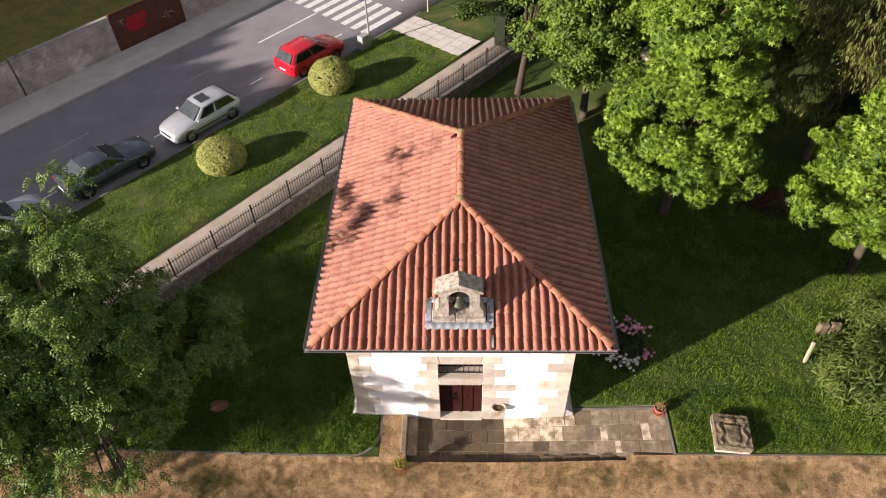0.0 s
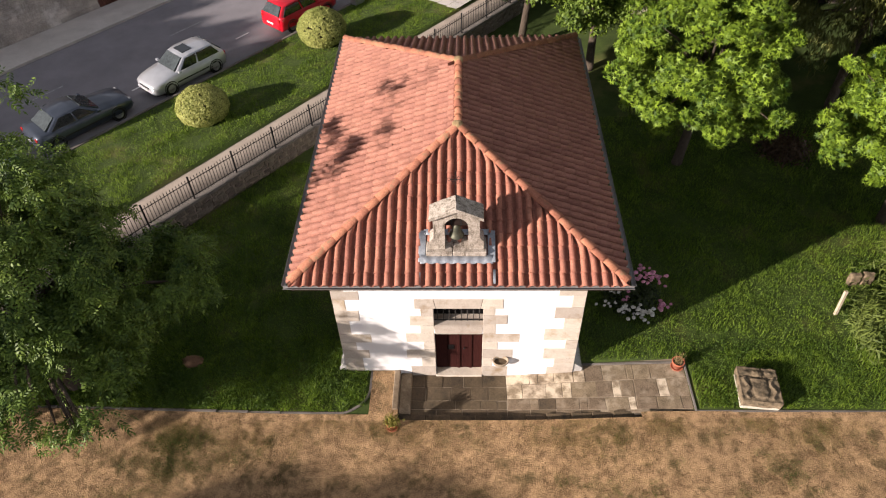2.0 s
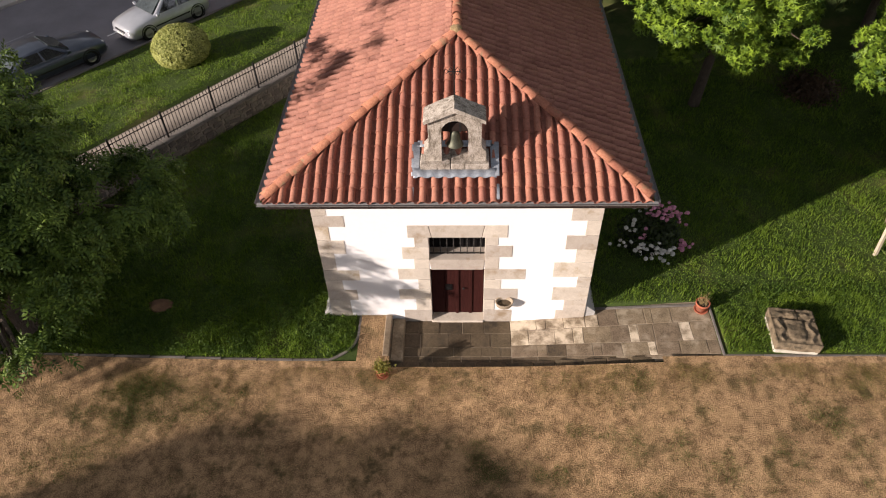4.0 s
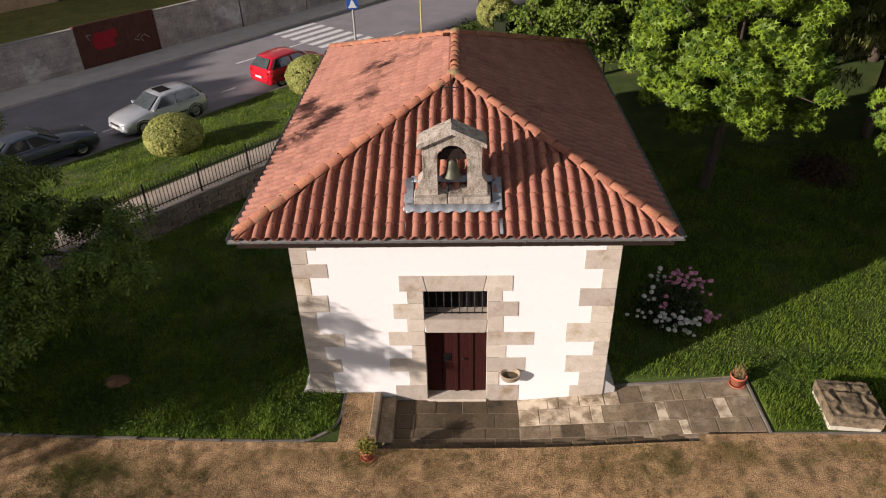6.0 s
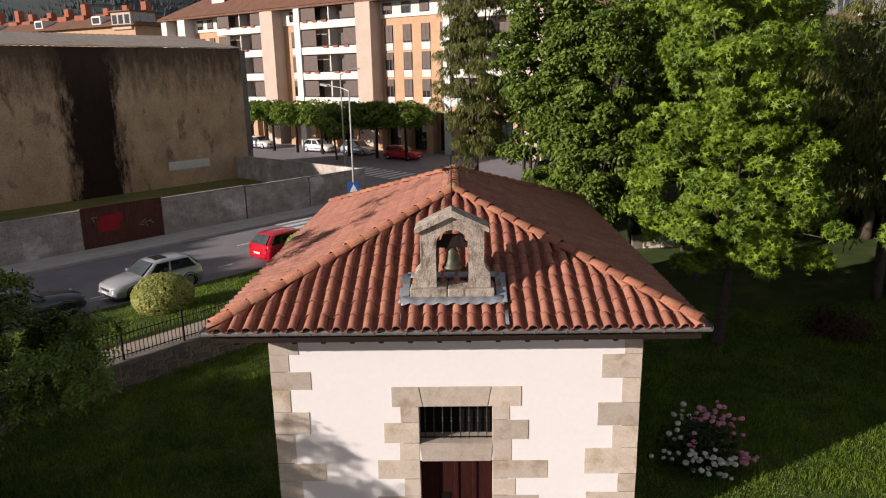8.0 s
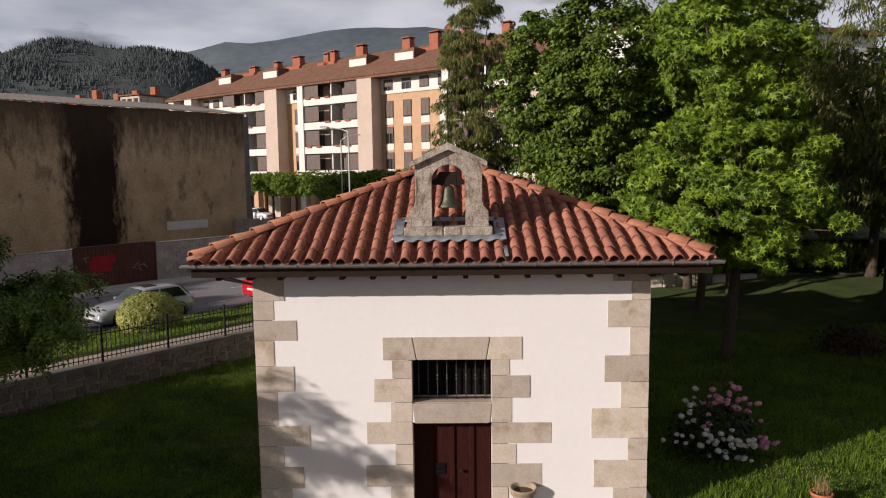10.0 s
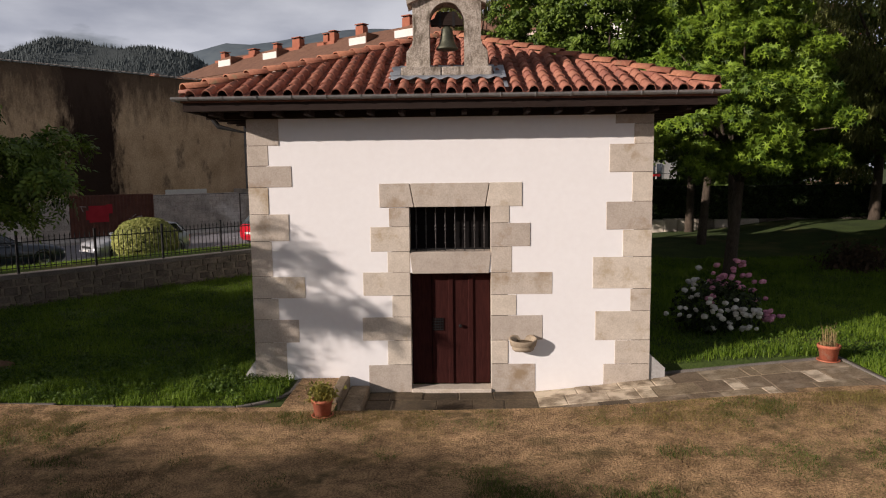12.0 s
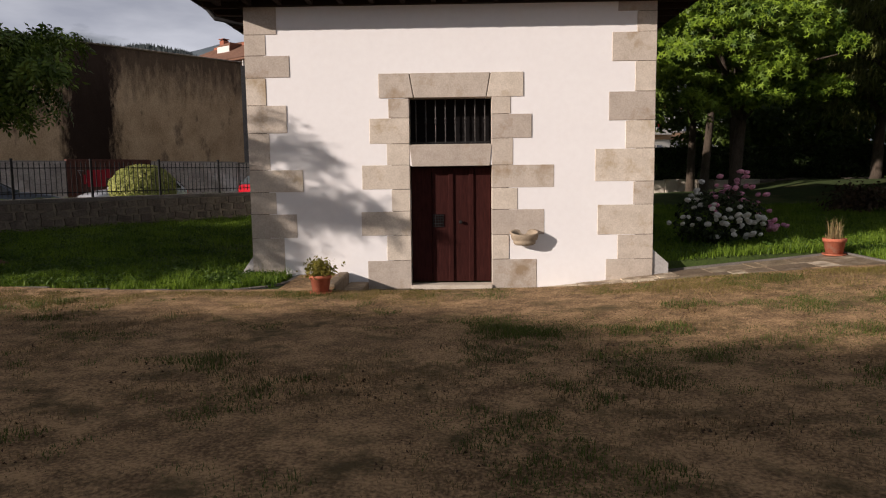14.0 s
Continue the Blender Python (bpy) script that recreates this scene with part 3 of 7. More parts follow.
len_s = (Vector((0, 0, RZ)) - Vector((-EX, 0, EZ))).length
left = lay_tiles(D, EY1 - EY0, up_l, -Y, len_s, EY1 - RY1, RY0 - EY0, 0.0)
up_r = (Vector((0, 0, RZ)) - Vector((EX, 0, EZ))).normalized()
right = lay_tiles(B, EY1 - EY0, up_r, Y, len_s, RY0 - EY0, EY1 - RY1, 0.0)


def in_gable(m):
    return abs(m.translation.x + 0.03) < 0.86 and -0.30 < m.translation.y < 0.20


for m, cut in front:
    if in_gable(m):
        continue
    me = TILE
    if cut:
        me = mesh_of("tile", cut, TILE_F)
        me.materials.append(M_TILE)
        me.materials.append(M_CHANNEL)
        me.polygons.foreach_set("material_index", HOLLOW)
    part("tile", me, None, roof, m=m)
tv, tf = np.array(TILE_V), [f for f in TILE_F]
verts, faces, flags = [], [], []
for m, cut in back + left + right:
    a = np.array(m)
    base = len(verts)
    verts += [tuple(p) for p in (np.array(cut) if cut else tv) @ a[:3, :3].T + a[:3, 3]]
    faces += [tuple(base + i for i in f) for f in tf]
    flags += [j % 2 == 0 for j in range(len(tf))]
field = mesh_of("tile_field", verts, faces)
field.polygons.foreach_set("use_smooth", flags)
field.materials.append(M_TILE_REST)
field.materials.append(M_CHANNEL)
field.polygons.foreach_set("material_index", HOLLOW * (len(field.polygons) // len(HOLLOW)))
tagged(part("tile_field", field, M_TILE_REST, roof), kind="stuff")


def hip_tile():
    bm = bmesh.new()
    k = 9
    rings = []
    for y, r, up in ((0.0, 0.128, 0.045), (0.47, 0.108, 0.012)):
        rings.append([bm.verts.new((r * math.cos(math.pi * i / (k - 1)), y, up + 0.85 * r * math.sin(math.pi * i / (k - 1)))) for i in range(k)])
    inner = [bm.verts.new((0.108 * math.cos(math.pi * i / (k - 1)), 0.002, 0.045 + 0.85 * 0.108 * math.sin(math.pi * i / (k - 1)))) for i in range(k)]
    for i in range(k - 1):
        bm.faces.new((rings[0][i], rings[0][i + 1], rings[1][i + 1], rings[1][i]))
        bm.faces.new((inner[i], inner[i + 1], rings[0][i + 1], rings[0][i]))
    return from_bm("ridge_tile", bm, True)


HIP = hip_tile()
HIP.materials.append(M_HIP)


def lay_ridge(a, b, lift=0.06, flip=False):
    d = (b - a)
    count = round(d.length / 0.395)
    d.normalize()
    side = d.cross(Vector((0, 0, 1))).normalized()
    for i in range(count):
        p = a + (b - a) * (i / count) + Vector((0, 0, lift))
        part("ridge_tile", HIP, None, roof, m=slope_frame(p, side, d) @ pose(random.gauss(0, .006), 0, random.uniform(0, 0.008), random.gauss(0, 0.7), random.gauss(0, 1.5), random.gauss(0, 1.2)))


for a in (A, B):
    lay_ridge(a + (R0 - a) * 0.012, R0)
for a in (C, D):
    lay_ridge(a + (R1 - a) * 0.012, R1)
lay_ridge(R0, R1, 0.07)
# mortar knobs where hips meet the ridge
for r in (R0, R1):
    bm = bmesh.new()
    bmesh.ops.create_icosphere(bm, subdivisions=2, radius=0.17)
    for v in bm.verts:
        v.co *= 1 + 0.18 * noise.noise(v.co * 9)
        v.co.z *= 0.7
    bmesh.ops.transform(bm, matrix=Matrix.Translation(r + Vector((0, 0, 0.12))), verts=bm.verts)
    part("mortar_knob", bm, surface("mossy_mortar", (0.20, 0.13, 0.07), (0.36, 0.26, 0.13), 8, 40, 0.95, 0.6), roof, "mossy mortar knob")

# soffit, fascia and rafter ends
soffit = box(-EX + 0.06, EX - 0.06, EY0 + 0.06, EY1 - 0.06, EZ - 0.20, EZ - 0.105)
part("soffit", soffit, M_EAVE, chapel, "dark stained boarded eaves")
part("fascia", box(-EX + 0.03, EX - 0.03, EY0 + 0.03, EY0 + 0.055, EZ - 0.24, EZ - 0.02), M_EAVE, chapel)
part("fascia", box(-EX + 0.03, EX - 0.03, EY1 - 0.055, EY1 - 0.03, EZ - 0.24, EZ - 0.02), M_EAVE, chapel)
for sx in (-1, 1):
    x = sx * (EX - 0.043)
    part("fascia", box(x - 0.0125, x + 0.0125, EY0 + 0.056, EY1 - 0.056, EZ - 0.24, EZ - 0.02), M_EAVE, chapel)
part("wall_plate", box(-HW - 0.06, HW + 0.06, -0.09, HD + 0.09, EZ - 0.32, EZ - 0.205), M_EAVE, chapel)
for i in range(16):
    x = -4.0 + i * 8.0 / 15
    part("rafter", box(x - 0.045, x + 0.045, EY0 + 0.12, -0.095, EZ - 0.31, EZ - 0.201, 0.008), M_EAVE, chapel)
for i in range(20):
    y = 0.1 + i * 10.9 / 19
    for sx in (-1, 1):
        x0, x1 = sorted((sx * (HW + 0.07), sx * (EX - 0.12)))
        part("rafter", box(x0, x1, y - 0.045, y + 0.045, EZ - 0.31, EZ - 0.201, 0.008), M_EAVE, chapel)


def gutter(a, b, outward):
    """A half-round gutter from a to b."""
    bm = bmesh.new()
    k, r = 7, 0.062
    rings = []
    for p in (a, b):
        out = [p + outward * (-r * math.cos(math.pi * i / (k - 1))) + Vector((0, 0, -r * math.sin(math.pi * i / (k - 1)))) for i in range(k)]
        inn = [p + outward * (-(r - 0.008) * math.cos(math.pi * i / (k - 1))) + Vector((0, 0, -(r - 0.008) * math.sin(math.pi * i / (k - 1)))) for i in reversed(range(k))]
        rings.append([bm.verts.new(q) for q in out + inn])
    n = 2 * k
    for i in range(n):
        bm.faces.new((rings[0][i], rings[0][(i + 1) % n], rings[1][(i + 1) % n], rings[1][i]))
    bm.faces.new(rings[0])
    bm.faces.new(list(reversed(rings[1])))
    return part("gutter", bm, M_GUTTER, chapel, "grey metal half-round gutter")


G = 0.055
gz = EZ - 0.015
gutter(Vector((-EX - 0.12, EY0 - G, gz)), Vector((EX + 0.12, EY0 - G, gz)), Vector((0, -1, 0)))
gutter(Vector((-EX - 0.12, EY1 + G, gz)), Vector((EX + 0.12, EY1 + G, gz)), Vector((0, 1, 0)))
gutter(Vector((-EX - 0.115, EY0 + 0.01, gz)), Vector((-EX - 0.115, EY1 - 0.01, gz)), Vector((-1, 0, 0)))
gutter(Vector((EX + 0.115, EY0 + 0.01, gz)), Vector((EX + 0.115, EY1 - 0.01, gz)), Vector((1, 0, 0)))
for i in range(16):
    x = -4.3 + i * 8.6 / 15
    bm = bmesh.new()
    pts = [(x, EY0 - G - 0.068 * math.cos(math.pi * j / 6), gz + 0.004 - 0.068 * math.sin(math.pi * j / 6)) for j in range(7)]
    add_tube(bm, pts, 0.009, 5)
    part("gutter_bracket", bm, M_GUTTER, chapel)
down = bmesh.new()
add_tube(down, [(-EX - 0.02, 0.35, EZ - 0.08), (-EX + 0.25, 0.35, EZ - 0.42), (-HW - 0.07, 0.35, EZ - 0.55), (-HW - 0.07, 0.35, 0.2)], 0.045, 10)
part("downpipe", down, M_IRON, chapel, "dark downpipe on the side wall")

# ---- bell gable on the roof ----
gable = empty("bell_gable", pose(-0.02, 0.22, 5.41), "small weathered stone bell gable on the tiled roof", "bell gable")


def extrude_outline(bm, pts, y0, y1):
    a = [bm.verts.new((x, y0, z)) for x, z in pts]
    b = [bm.verts.new((x, y1, z)) for x, z in pts]
    bm.faces.new(a)
    bm.faces.new(list(reversed(b)))
    k = len(pts)
    for i in range(k):
        bm.faces.new((a[i], b[i], b[(i + 1) % k], a[(i + 1) % k]))


def roughen(bm, amount, scale, cuts=0):
    if cuts:
        bmesh.ops.subdivide_edges(bm, edges=list(bm.edges), cuts=cuts, use_grid_fill=True)
    for v in bm.verts:
        v.co += Vector((noise.noise(v.co * scale), noise.noise(v.co * scale + Vector((9, 0, 0))), noise.noise(v.co * scale + Vector((0, 9, 0))))) * amount


for side in (-1, 1):
    bm = bmesh.new()
    arc = [(side * 0.305 * math.cos(a), 1.13 + 0.305 * math.sin(a)) for a in [math.pi / 2 * i / 8 for i in range(9)]]
    outline = [(side * 0.305, 0.33)] + arc + [(0, 1.72), (side * 0.60, 1.45), (side * 0.595, 0.80), (side * 0.62, 0.70), (side * 0.71, 0.60), (side * 0.72, 0.33)]
    extrude_outline(bm, outline, -0.20, 0.20)
    bmesh.ops.recalc_face_normals(bm, faces=bm.faces)
    bmesh.ops.triangulate(bm, faces=[f for f in bm.faces if len(f.verts) > 4])
    part("pier", bm, M_OLDSTONE, gable, "grey stone pier with half the arch")
    bm = bmesh.new()
    d = Vector((side * 0.78, 0, -0.345))
    pts = [(0, 1.70), (side * 0.69, 1.39), (side * 0.70, 1.46), (side * 0.67, 1.50), (0, 1.82)]
    extrude_outline(bm, pts, -0.28, 0.27)
    bmesh.ops.recalc_face_normals(bm, faces=bm.faces)
    roughen(bm, 0.012, 5, 1)
    part("coping", bm, M_OLDSTONE, gable, "mossy sloping coping slab")
bm = bmesh.new()
for x0, x1 in ((-0.80, -0.10), (-0.09, 0.79)):
    add_box(bm, x0, x1, -0.32, 0.30, 0.0, 0.325, 0.02)
roughen(bm, 0.008, 6)
part("base", bm, M_OLDSTONE, gable)
bm = bmesh.new()
add_lathe(bm, [(0.001, 0.0), (0.195, 0.0), (0.198, 0.02), (0.165, 0.06), (0.13, 0.14), (0.112, 0.25), (0.10, 0.34), (0.07, 0.385), (0.03, 0.40), (0.03, 0.45), (0.001, 0.45)], 24, (0, 0, 0.66))
part("bell", from_bm("bell", bm, True), surface("old_bronze", (0.055, 0.06, 0.045), (0.12, 0.12, 0.085), 6, 30, 0.55, 0.2, metal=0.6), gable, "dull green-brown bronze bell")
bm = bmesh.new()
extrude_outline(bm, [(-0.29, 1.07), (0.29, 1.07), (0.29, 1.16), (0.22, 1.19), (0.17, 1.30), (-0.17, 1.30), (-0.22, 1.19), (-0.29, 1.16)], -0.07, 0.07)
part("headstock", bm, M_EAVE, gable, "dark wooden bell headstock")
for x in (-0.12, 0.12):
    part("strap", box(x - 0.02, x + 0.02, -0.075, 0.075, 1.05, 1.31), M_IRON, gable)
# iron cross with scrolls
bm = bmesh.new()
add_tube(bm, [(0, 0, 1.84), (0, 0, 2.80)], 0.011, 6)
add_tube(bm, [(-0.14, 0, 2.55), (0.14, 0, 2.55)], 0.010, 6)
for sx in (-1, 1):
    for sz in (-1, 1):
        add_tube(bm, [(sx * (0.02 + 0.10 * t), 0, 2.55 + sz * 0.09 * math.sin(math.pi * t)) for t in [i / 8 for i in range(9)]], 0.006, 5)
    add_tube(bm, [(sx * (0.165 + 0.035 * math.cos(a)), 0, 2.55 + 0.045 * math.sin(a)) for a in [math.pi * 2 * i / 10 for i in range(10)]], 0.006, 5)
part("iron_cross", bm, M_IRON, gable, "slender wrought-iron cross with scrolls")


def on_front(x, y, lift):
    return Vector((x, y, EZ + (y - EY0) * (RZ - EZ) / (RY0 - EY0) + lift))


def sheet(name, corners, lift, parent, wave=0.0, lx=12):
    """A thin metal sheet laid on the front roof slope, following the tiles' waves."""
    x0, x1, y0, y1 = corners
    vs, fs = [], []
    for j in range(3):
        for i in range(lx + 1):
            x, y = x0 + (x1 - x0) * i / lx, y0 + (y1 - y0) * j / 2
            vs.append(on_front(x, y, lift + wave * math.cos(2 * math.pi * x / TW) * (1 - j / 2)))
    for j in range(2):
        for i in range(lx):
            a = j * (lx + 1) + i
            fs.append((a, a + 1, a + lx + 2, a + lx + 1))
    me = mesh_of(name, vs, fs, True)
    bm = bmesh.new()
    bm.from_mesh(me)
    bmesh.ops.solidify(bm, geom=list(bm.faces), thickness=0.008)
    return part(name, bm, M_LEAD, parent, "grey lead flashing")


sheet("flashing", (-0.98, 0.94, -0.29, -0.06), 0.13, chapel, 0.022, 48)
sheet("flashing", (-1.03, -0.84, -0.25, 0.60), 0.125, chapel)
sheet("flashing", (0.80, 1.00, -0.25, 0.60), 0.125, chapel)
sheet("flashing", (-0.90, 0.86, 0.48, 0.64), 0.125, chapel)
sheet("valley_strip", (-1.03, -0.965, -0.80, -0.43), 0.10, chapel)
sheet("valley_strip", (0.93, 0.995, -0.80, -0.43), 0.10, chapel)

# ---- holy-water basin by the door ----
basin = empty("stone_basin", pose(1.30, 0, 0.82), "shell-like pale stone water basin on the front wall", "basin")
bm = bmesh.new()
prof = [(0.02, -0.155), (0.15, -0.15), (0.19, -0.12), (0.20, -0.085), (0.19, -0.075), (0.225, -0.05), (0.245, 0.0), (0.255, 0.035), (0.228, 0.042), (0.205, 0.03), (0.175, -0.06), (0.10, -0.10), (0.001, -0.105)]
rings = []
for r, z in prof:
    rings.append([bm.verts.new((r * math.cos(a) * 1.02, -0.125 - r * math.sin(a) * 0.62, z + (0.05 * (1 - math.sin(a)) * r / 0.25 if z > -0.04 else 0.0))) for a in [2 * math.pi * k / 28 for k in range(28)]])
for a, b in zip(rings, rings[1:]):
    for k in range(28):
        bm.faces.new((a[k], a[(k + 1) % 28], b[(k + 1) % 28], b[k]))
bm.faces.new(rings[0])
part("bowl", from_bm("bowl", bm, True), surface("pale_basin_stone", (0.24, 0.185, 0.125), (0.39, 0.315, 0.23), 7, 50, 0.85, 0.3), basin)
part("bracket", box(-0.10, 0.10, -0.14, 0.05, -0.145, -0.11, 0.01), M_STONE, basin)
# dark disc laid in the bowl to paint the shade of its hollow
bm = bmesh.new()
add_lathe(bm, [(0.001, -0.02), (0.12, -0.015), (0.192, 0.0), (0.19, 0.006), (0.001, 0.012)], 24)
part("debris", bm, surface("shaded_hollow", (0.045, 0.032, 0.020), (0.14, 0.10, 0.06), 14, 60, 0.9, 0.8), basin, "dark brown disc standing in for the shaded hollow", m=pose(0, -0.12, 0.0, 10, 0, 0) @ Matrix.Diagonal((1.02, 0.62, 1, 1)))

# ---- sunken forecourt and terrace ----
def terrace_z(x):
    return -0.12 + max(0.0, x - 1.5) * 0.100


forecourt = empty("terrace", pose(0, 0, 0), "sunken flagstone forecourt rising to a paved terrace", "terrace", kind="structure")
bed = grid_mesh("bed", steps(-1.86, 7.1, 0.3), [-1.64, -1.5, -1.0, -0.5, 0.0, 0.30], lambda x, y: terrace_z(x) - 0.012, lambda x, y: y < 0 or x > 3.62)
part("bed", bed, M_JOINT, forecourt)
random.seed(11)


def row_lines(x):
    """The joints between the rows of flags, from the wall outwards, at a place along the terrace."""
    k = max(0.0, x - 1.5)
    back = 0.0 if x < 3.63 else 0.24 - 0.035 * (x - 3.63)
    if x < 1.5:
        return back, -0.46, -0.95, -1.26, -1.49
    return back, -0.37 - 0.005 * k, -0.87 - 0.035 * k, -1.27 - 0.045 * k, -1.50 - 0.02 * k


# joints across each row; p marks a worn pale stone, d a damp dark one
ROWS = (
    ((-1.5, -1.12, -0.52, 0.13, 0.75, 1.5, 2.24, 2.51, 3.02, 3.62, 3.98, 4.53, 5.28, 5.48, 6.0, 7.05), "ddddd" "pppp" "p" "fffff"),
    ((-1.5, -1.05, -0.26, 0.37, 0.92, 1.5, 2.0, 2.73, 3.23, 3.52, 4.28, 4.77, 5.02, 5.44, 6.14, 6.44, 7.05), "ddddd" "pppp" "ffpffpf"),
    ((-1.5, -1.02, -0.12, 0.68, 1.2, 1.5, 2.21, 2.48, 3.0, 3.72, 3.96, 4.5, 5.2, 5.41, 6.02, 6.74, 7.05), "ddddd" "ffdfff" "fpfff"),
    ((-1.5, -0.7, 0.1, 0.9, 1.5, 2.2, 2.98, 3.7, 4.3, 4.79, 5.05, 5.51, 6.41, 7.05), "ddddddfdfdffd"),
)
for r, (cuts, marks) in enumerate(ROWS):
    for x, x1, mark in zip(cuts, cuts[1:], marks):
        g = 0.009
        bm = bmesh.new()
        j = [random.uniform(-0.010, 0.010) for _ in range(8)]
        la, lb = row_lines(x + 0.001), row_lines(x1 - 0.001)
        f = [(x + g + j[0], la[r + 1] + g + j[1]), (x1 - g + j[2], lb[r + 1] + g + j[3]), (x1 - g + j[4], lb[r] - g + min(0, j[5])), (x + g + j[6], la[r] - g + min(0, j[7]))]
        lift = random.uniform(-0.006, 0.008)
        lo = [bm.verts.new((a, b, terrace_z(a) - 0.06)) for a, b in f]
        hi = [bm.verts.new((a, b, terrace_z(a) + lift)) for a, b in f]
        bm.faces.new(hi)
        for i in range(4):
            bm.faces.new((lo[i], lo[(i + 1) % 4], hi[(i + 1) % 4], hi[i]))
        bmesh.ops.bevel(bm, geom=[e for e in bm.edges if e.verts[0] in hi and e.verts[1] in hi], offset=0.006, segments=1, affect="EDGES")
        part("flagstone", bm, {"p": M_FLAG_PALE, "f": M_FLAG, "d": M_FLAG_DARK}[mark], forecourt)
# step along the front, up to the courtyard
x = -1.86
while x < 5.40:
    x1 = min(5.45, x + random.uniform(0.6, 1.0))
    z = terrace_z((x + x1) / 2)
    part("step_stone", box(x + 0.006, x1 - 0.006, -1.80, -1.505 + random.uniform(-0.01, 0.01), z - 0.4, z + 0.10 * max(0.15, 1 - max(0, x - 1.0) / 4) + random.uniform(-0.008, 0.008), 0.014), M_FLAG_DARK, forecourt)
    x = x1
# side step and bank edge
part("step_stone", box(-1.86, -1.51, -1.50, -0.02, -0.4, 0.02, 0.02), M_FLAG, forecourt)
part("edge_stone", box(-2.06, -1.865, -1.45, -0.02, -0.3, 0.205, 0.025), M_FLAG, forecourt, "low stone edging of the bank")
# border strips
part("border", box(7.055, 7.12, -1.72, 0.16, 0.1, 0.462, 0.008), M_KERB, forecourt, "narrow concrete border")
for x0, x1 in ((3.95, 4.7), (4.7, 5.5), (5.5, 6.3), (6.3, 7.05)):
    bm = bmesh.new()
    y0, y1 = row_lines(x0)[0], row_lines(x1)[0]
    add_box(bm, 0, 1, 0, 0.06, -0.3, 0.0)
    for v in bm.verts:
        k = v.co.x
        v.co = Vector((x0 + (x1 - x0) * k - 0.004 * k, y0 + (y1 - y0) * k + v.co.y + 0.002, v.co.z + terrace_z(x0 + (x1 - x0) * k) + 0.03))
    part("border", bm, M_KERB, forecourt)

# kerb stones between lawn and courtyard
kerb = empty("lawn_kerb", pose(0, 0, 0), "low concrete edging between the lawn and dry courtyard", "kerb", kind="structure")


def edging(pts):
    for (xa, ya), (xb, yb) in zip(pts, pts[1:]):
        d = Vector((xb - xa, yb - ya, 0))
        ang = math.degrees(math.atan2(d.y, d.x))
        L = d.length
        z = (ground_z(xa, ya) + ground_z(xb, yb)) / 2 + 0.032 + random.uniform(-0.008, 0.008)
        part("kerb_stone", box(-L / 2 + 0.004, L / 2 - 0.004, -0.04, 0.04, -0.25, 0, 0.010), M_KERB, kerb, m=pose((xa + xb) / 2, (ya + yb) / 2, z, random.uniform(-1, 1), 0, ang))


edging([(-2.78, -0.03), (-2.78, -0.75), (-2.86, -1.02), (-3.05, -1.28), (-3.28, -1.45), (-3.50, -1.56)] + [(x, -1.57) for x in steps(-4.5, -28, 1.0)])
edging([(x, -1.60) for x in steps(7.13, 28, 1.0)])


# ---- pots ----
def pot(name, label, x, y, z, r, h, plant):
    p = empty(name, pose(x, y, z), label, "flower pot")
    bm = bmesh.new()
    add_lathe(bm, [(r * 0.70, 0.0), (r * 0.93, h * 0.80), (r * 1.02, h * 0.80), (r * 1.04, h * 0.98), (r * 0.98, h), (r * 0.90, h * 0.97), (r * 0.85, h * 0.86), (0.001, h * 0.85)], 28)
    part("pot", from_bm("pot", bm, True), M_POT, p)
    bm = bmesh.new()
    add_lathe(bm, [(r * 0.75, 0.0), (r * 1.02, 0.012), (r * 1.05, 0.035), (r * 0.98, 0.035), (r * 0.8, 0.015)], 28)
    part("saucer", from_bm("saucer", bm, True), M_POT, p)
    bm = bmesh.new()
    add_lathe(bm, [(0.001, h * 0.82), (r * 0.86, h * 0.82), (r * 0.84, h * 0.88), (0.001, h * 0.90)], 20)
    part("soil", bm, M_BARK, p)
    plant(p, r, h)
    return p


M_POT = surface("terracotta", (0.36, 0.10, 0.055), (0.50, 0.165, 0.09), 6, 40, 0.8, 0.2, spot=(0.40, 0.22, 0.15), spot_scale=5, spot_amount=0.2)
M_STRAW = leafy("dry_stalk", (0.20, 0.14, 0.06), (0.40, 0.30, 0.15), 0.2)
M_POTLEAF = leafy("pot_leaf", (0.11, 0.11, 0.020), (0.31, 0.265, 0.060), 0.3)


def blades(count, spread, height, width, lean, rng, base=0.0):
    """Thin curved blades springing from a spot."""
    vs, ts = [], []
    for _ in range(count):
        a, rr = rng.uniform(0, 2 * math.pi), spread * math.sqrt(rng.uniform(0, 1))
        p = np.array([rr * math.cos(a), rr * math.sin(a), base])
        b = rng.uniform(0, 2 * math.pi)
        d = np.array([math.cos(b), math.sin(b), 0]) * lean * rng.uniform(0.3, 1)
        h = height * rng.uniform(0.6, 1.1)
        w = np.array([-math.sin(b), math.cos(b), 0]) * width
        k = len(vs)
        mid = p + d * 0.35 * h + np.array([0, 0, h * 0.6])
        tip = p + d * h + np.array([0, 0, h])
        vs += [p - w, p + w, mid - w * 0.8, mid + w * 0.8, tip]
        ts += [(k, k + 1, k + 3), (k, k + 3, k + 2), (k + 2, k + 3, k + 4)]
    return tri_mesh("blades", np.array(vs), np.array(ts))


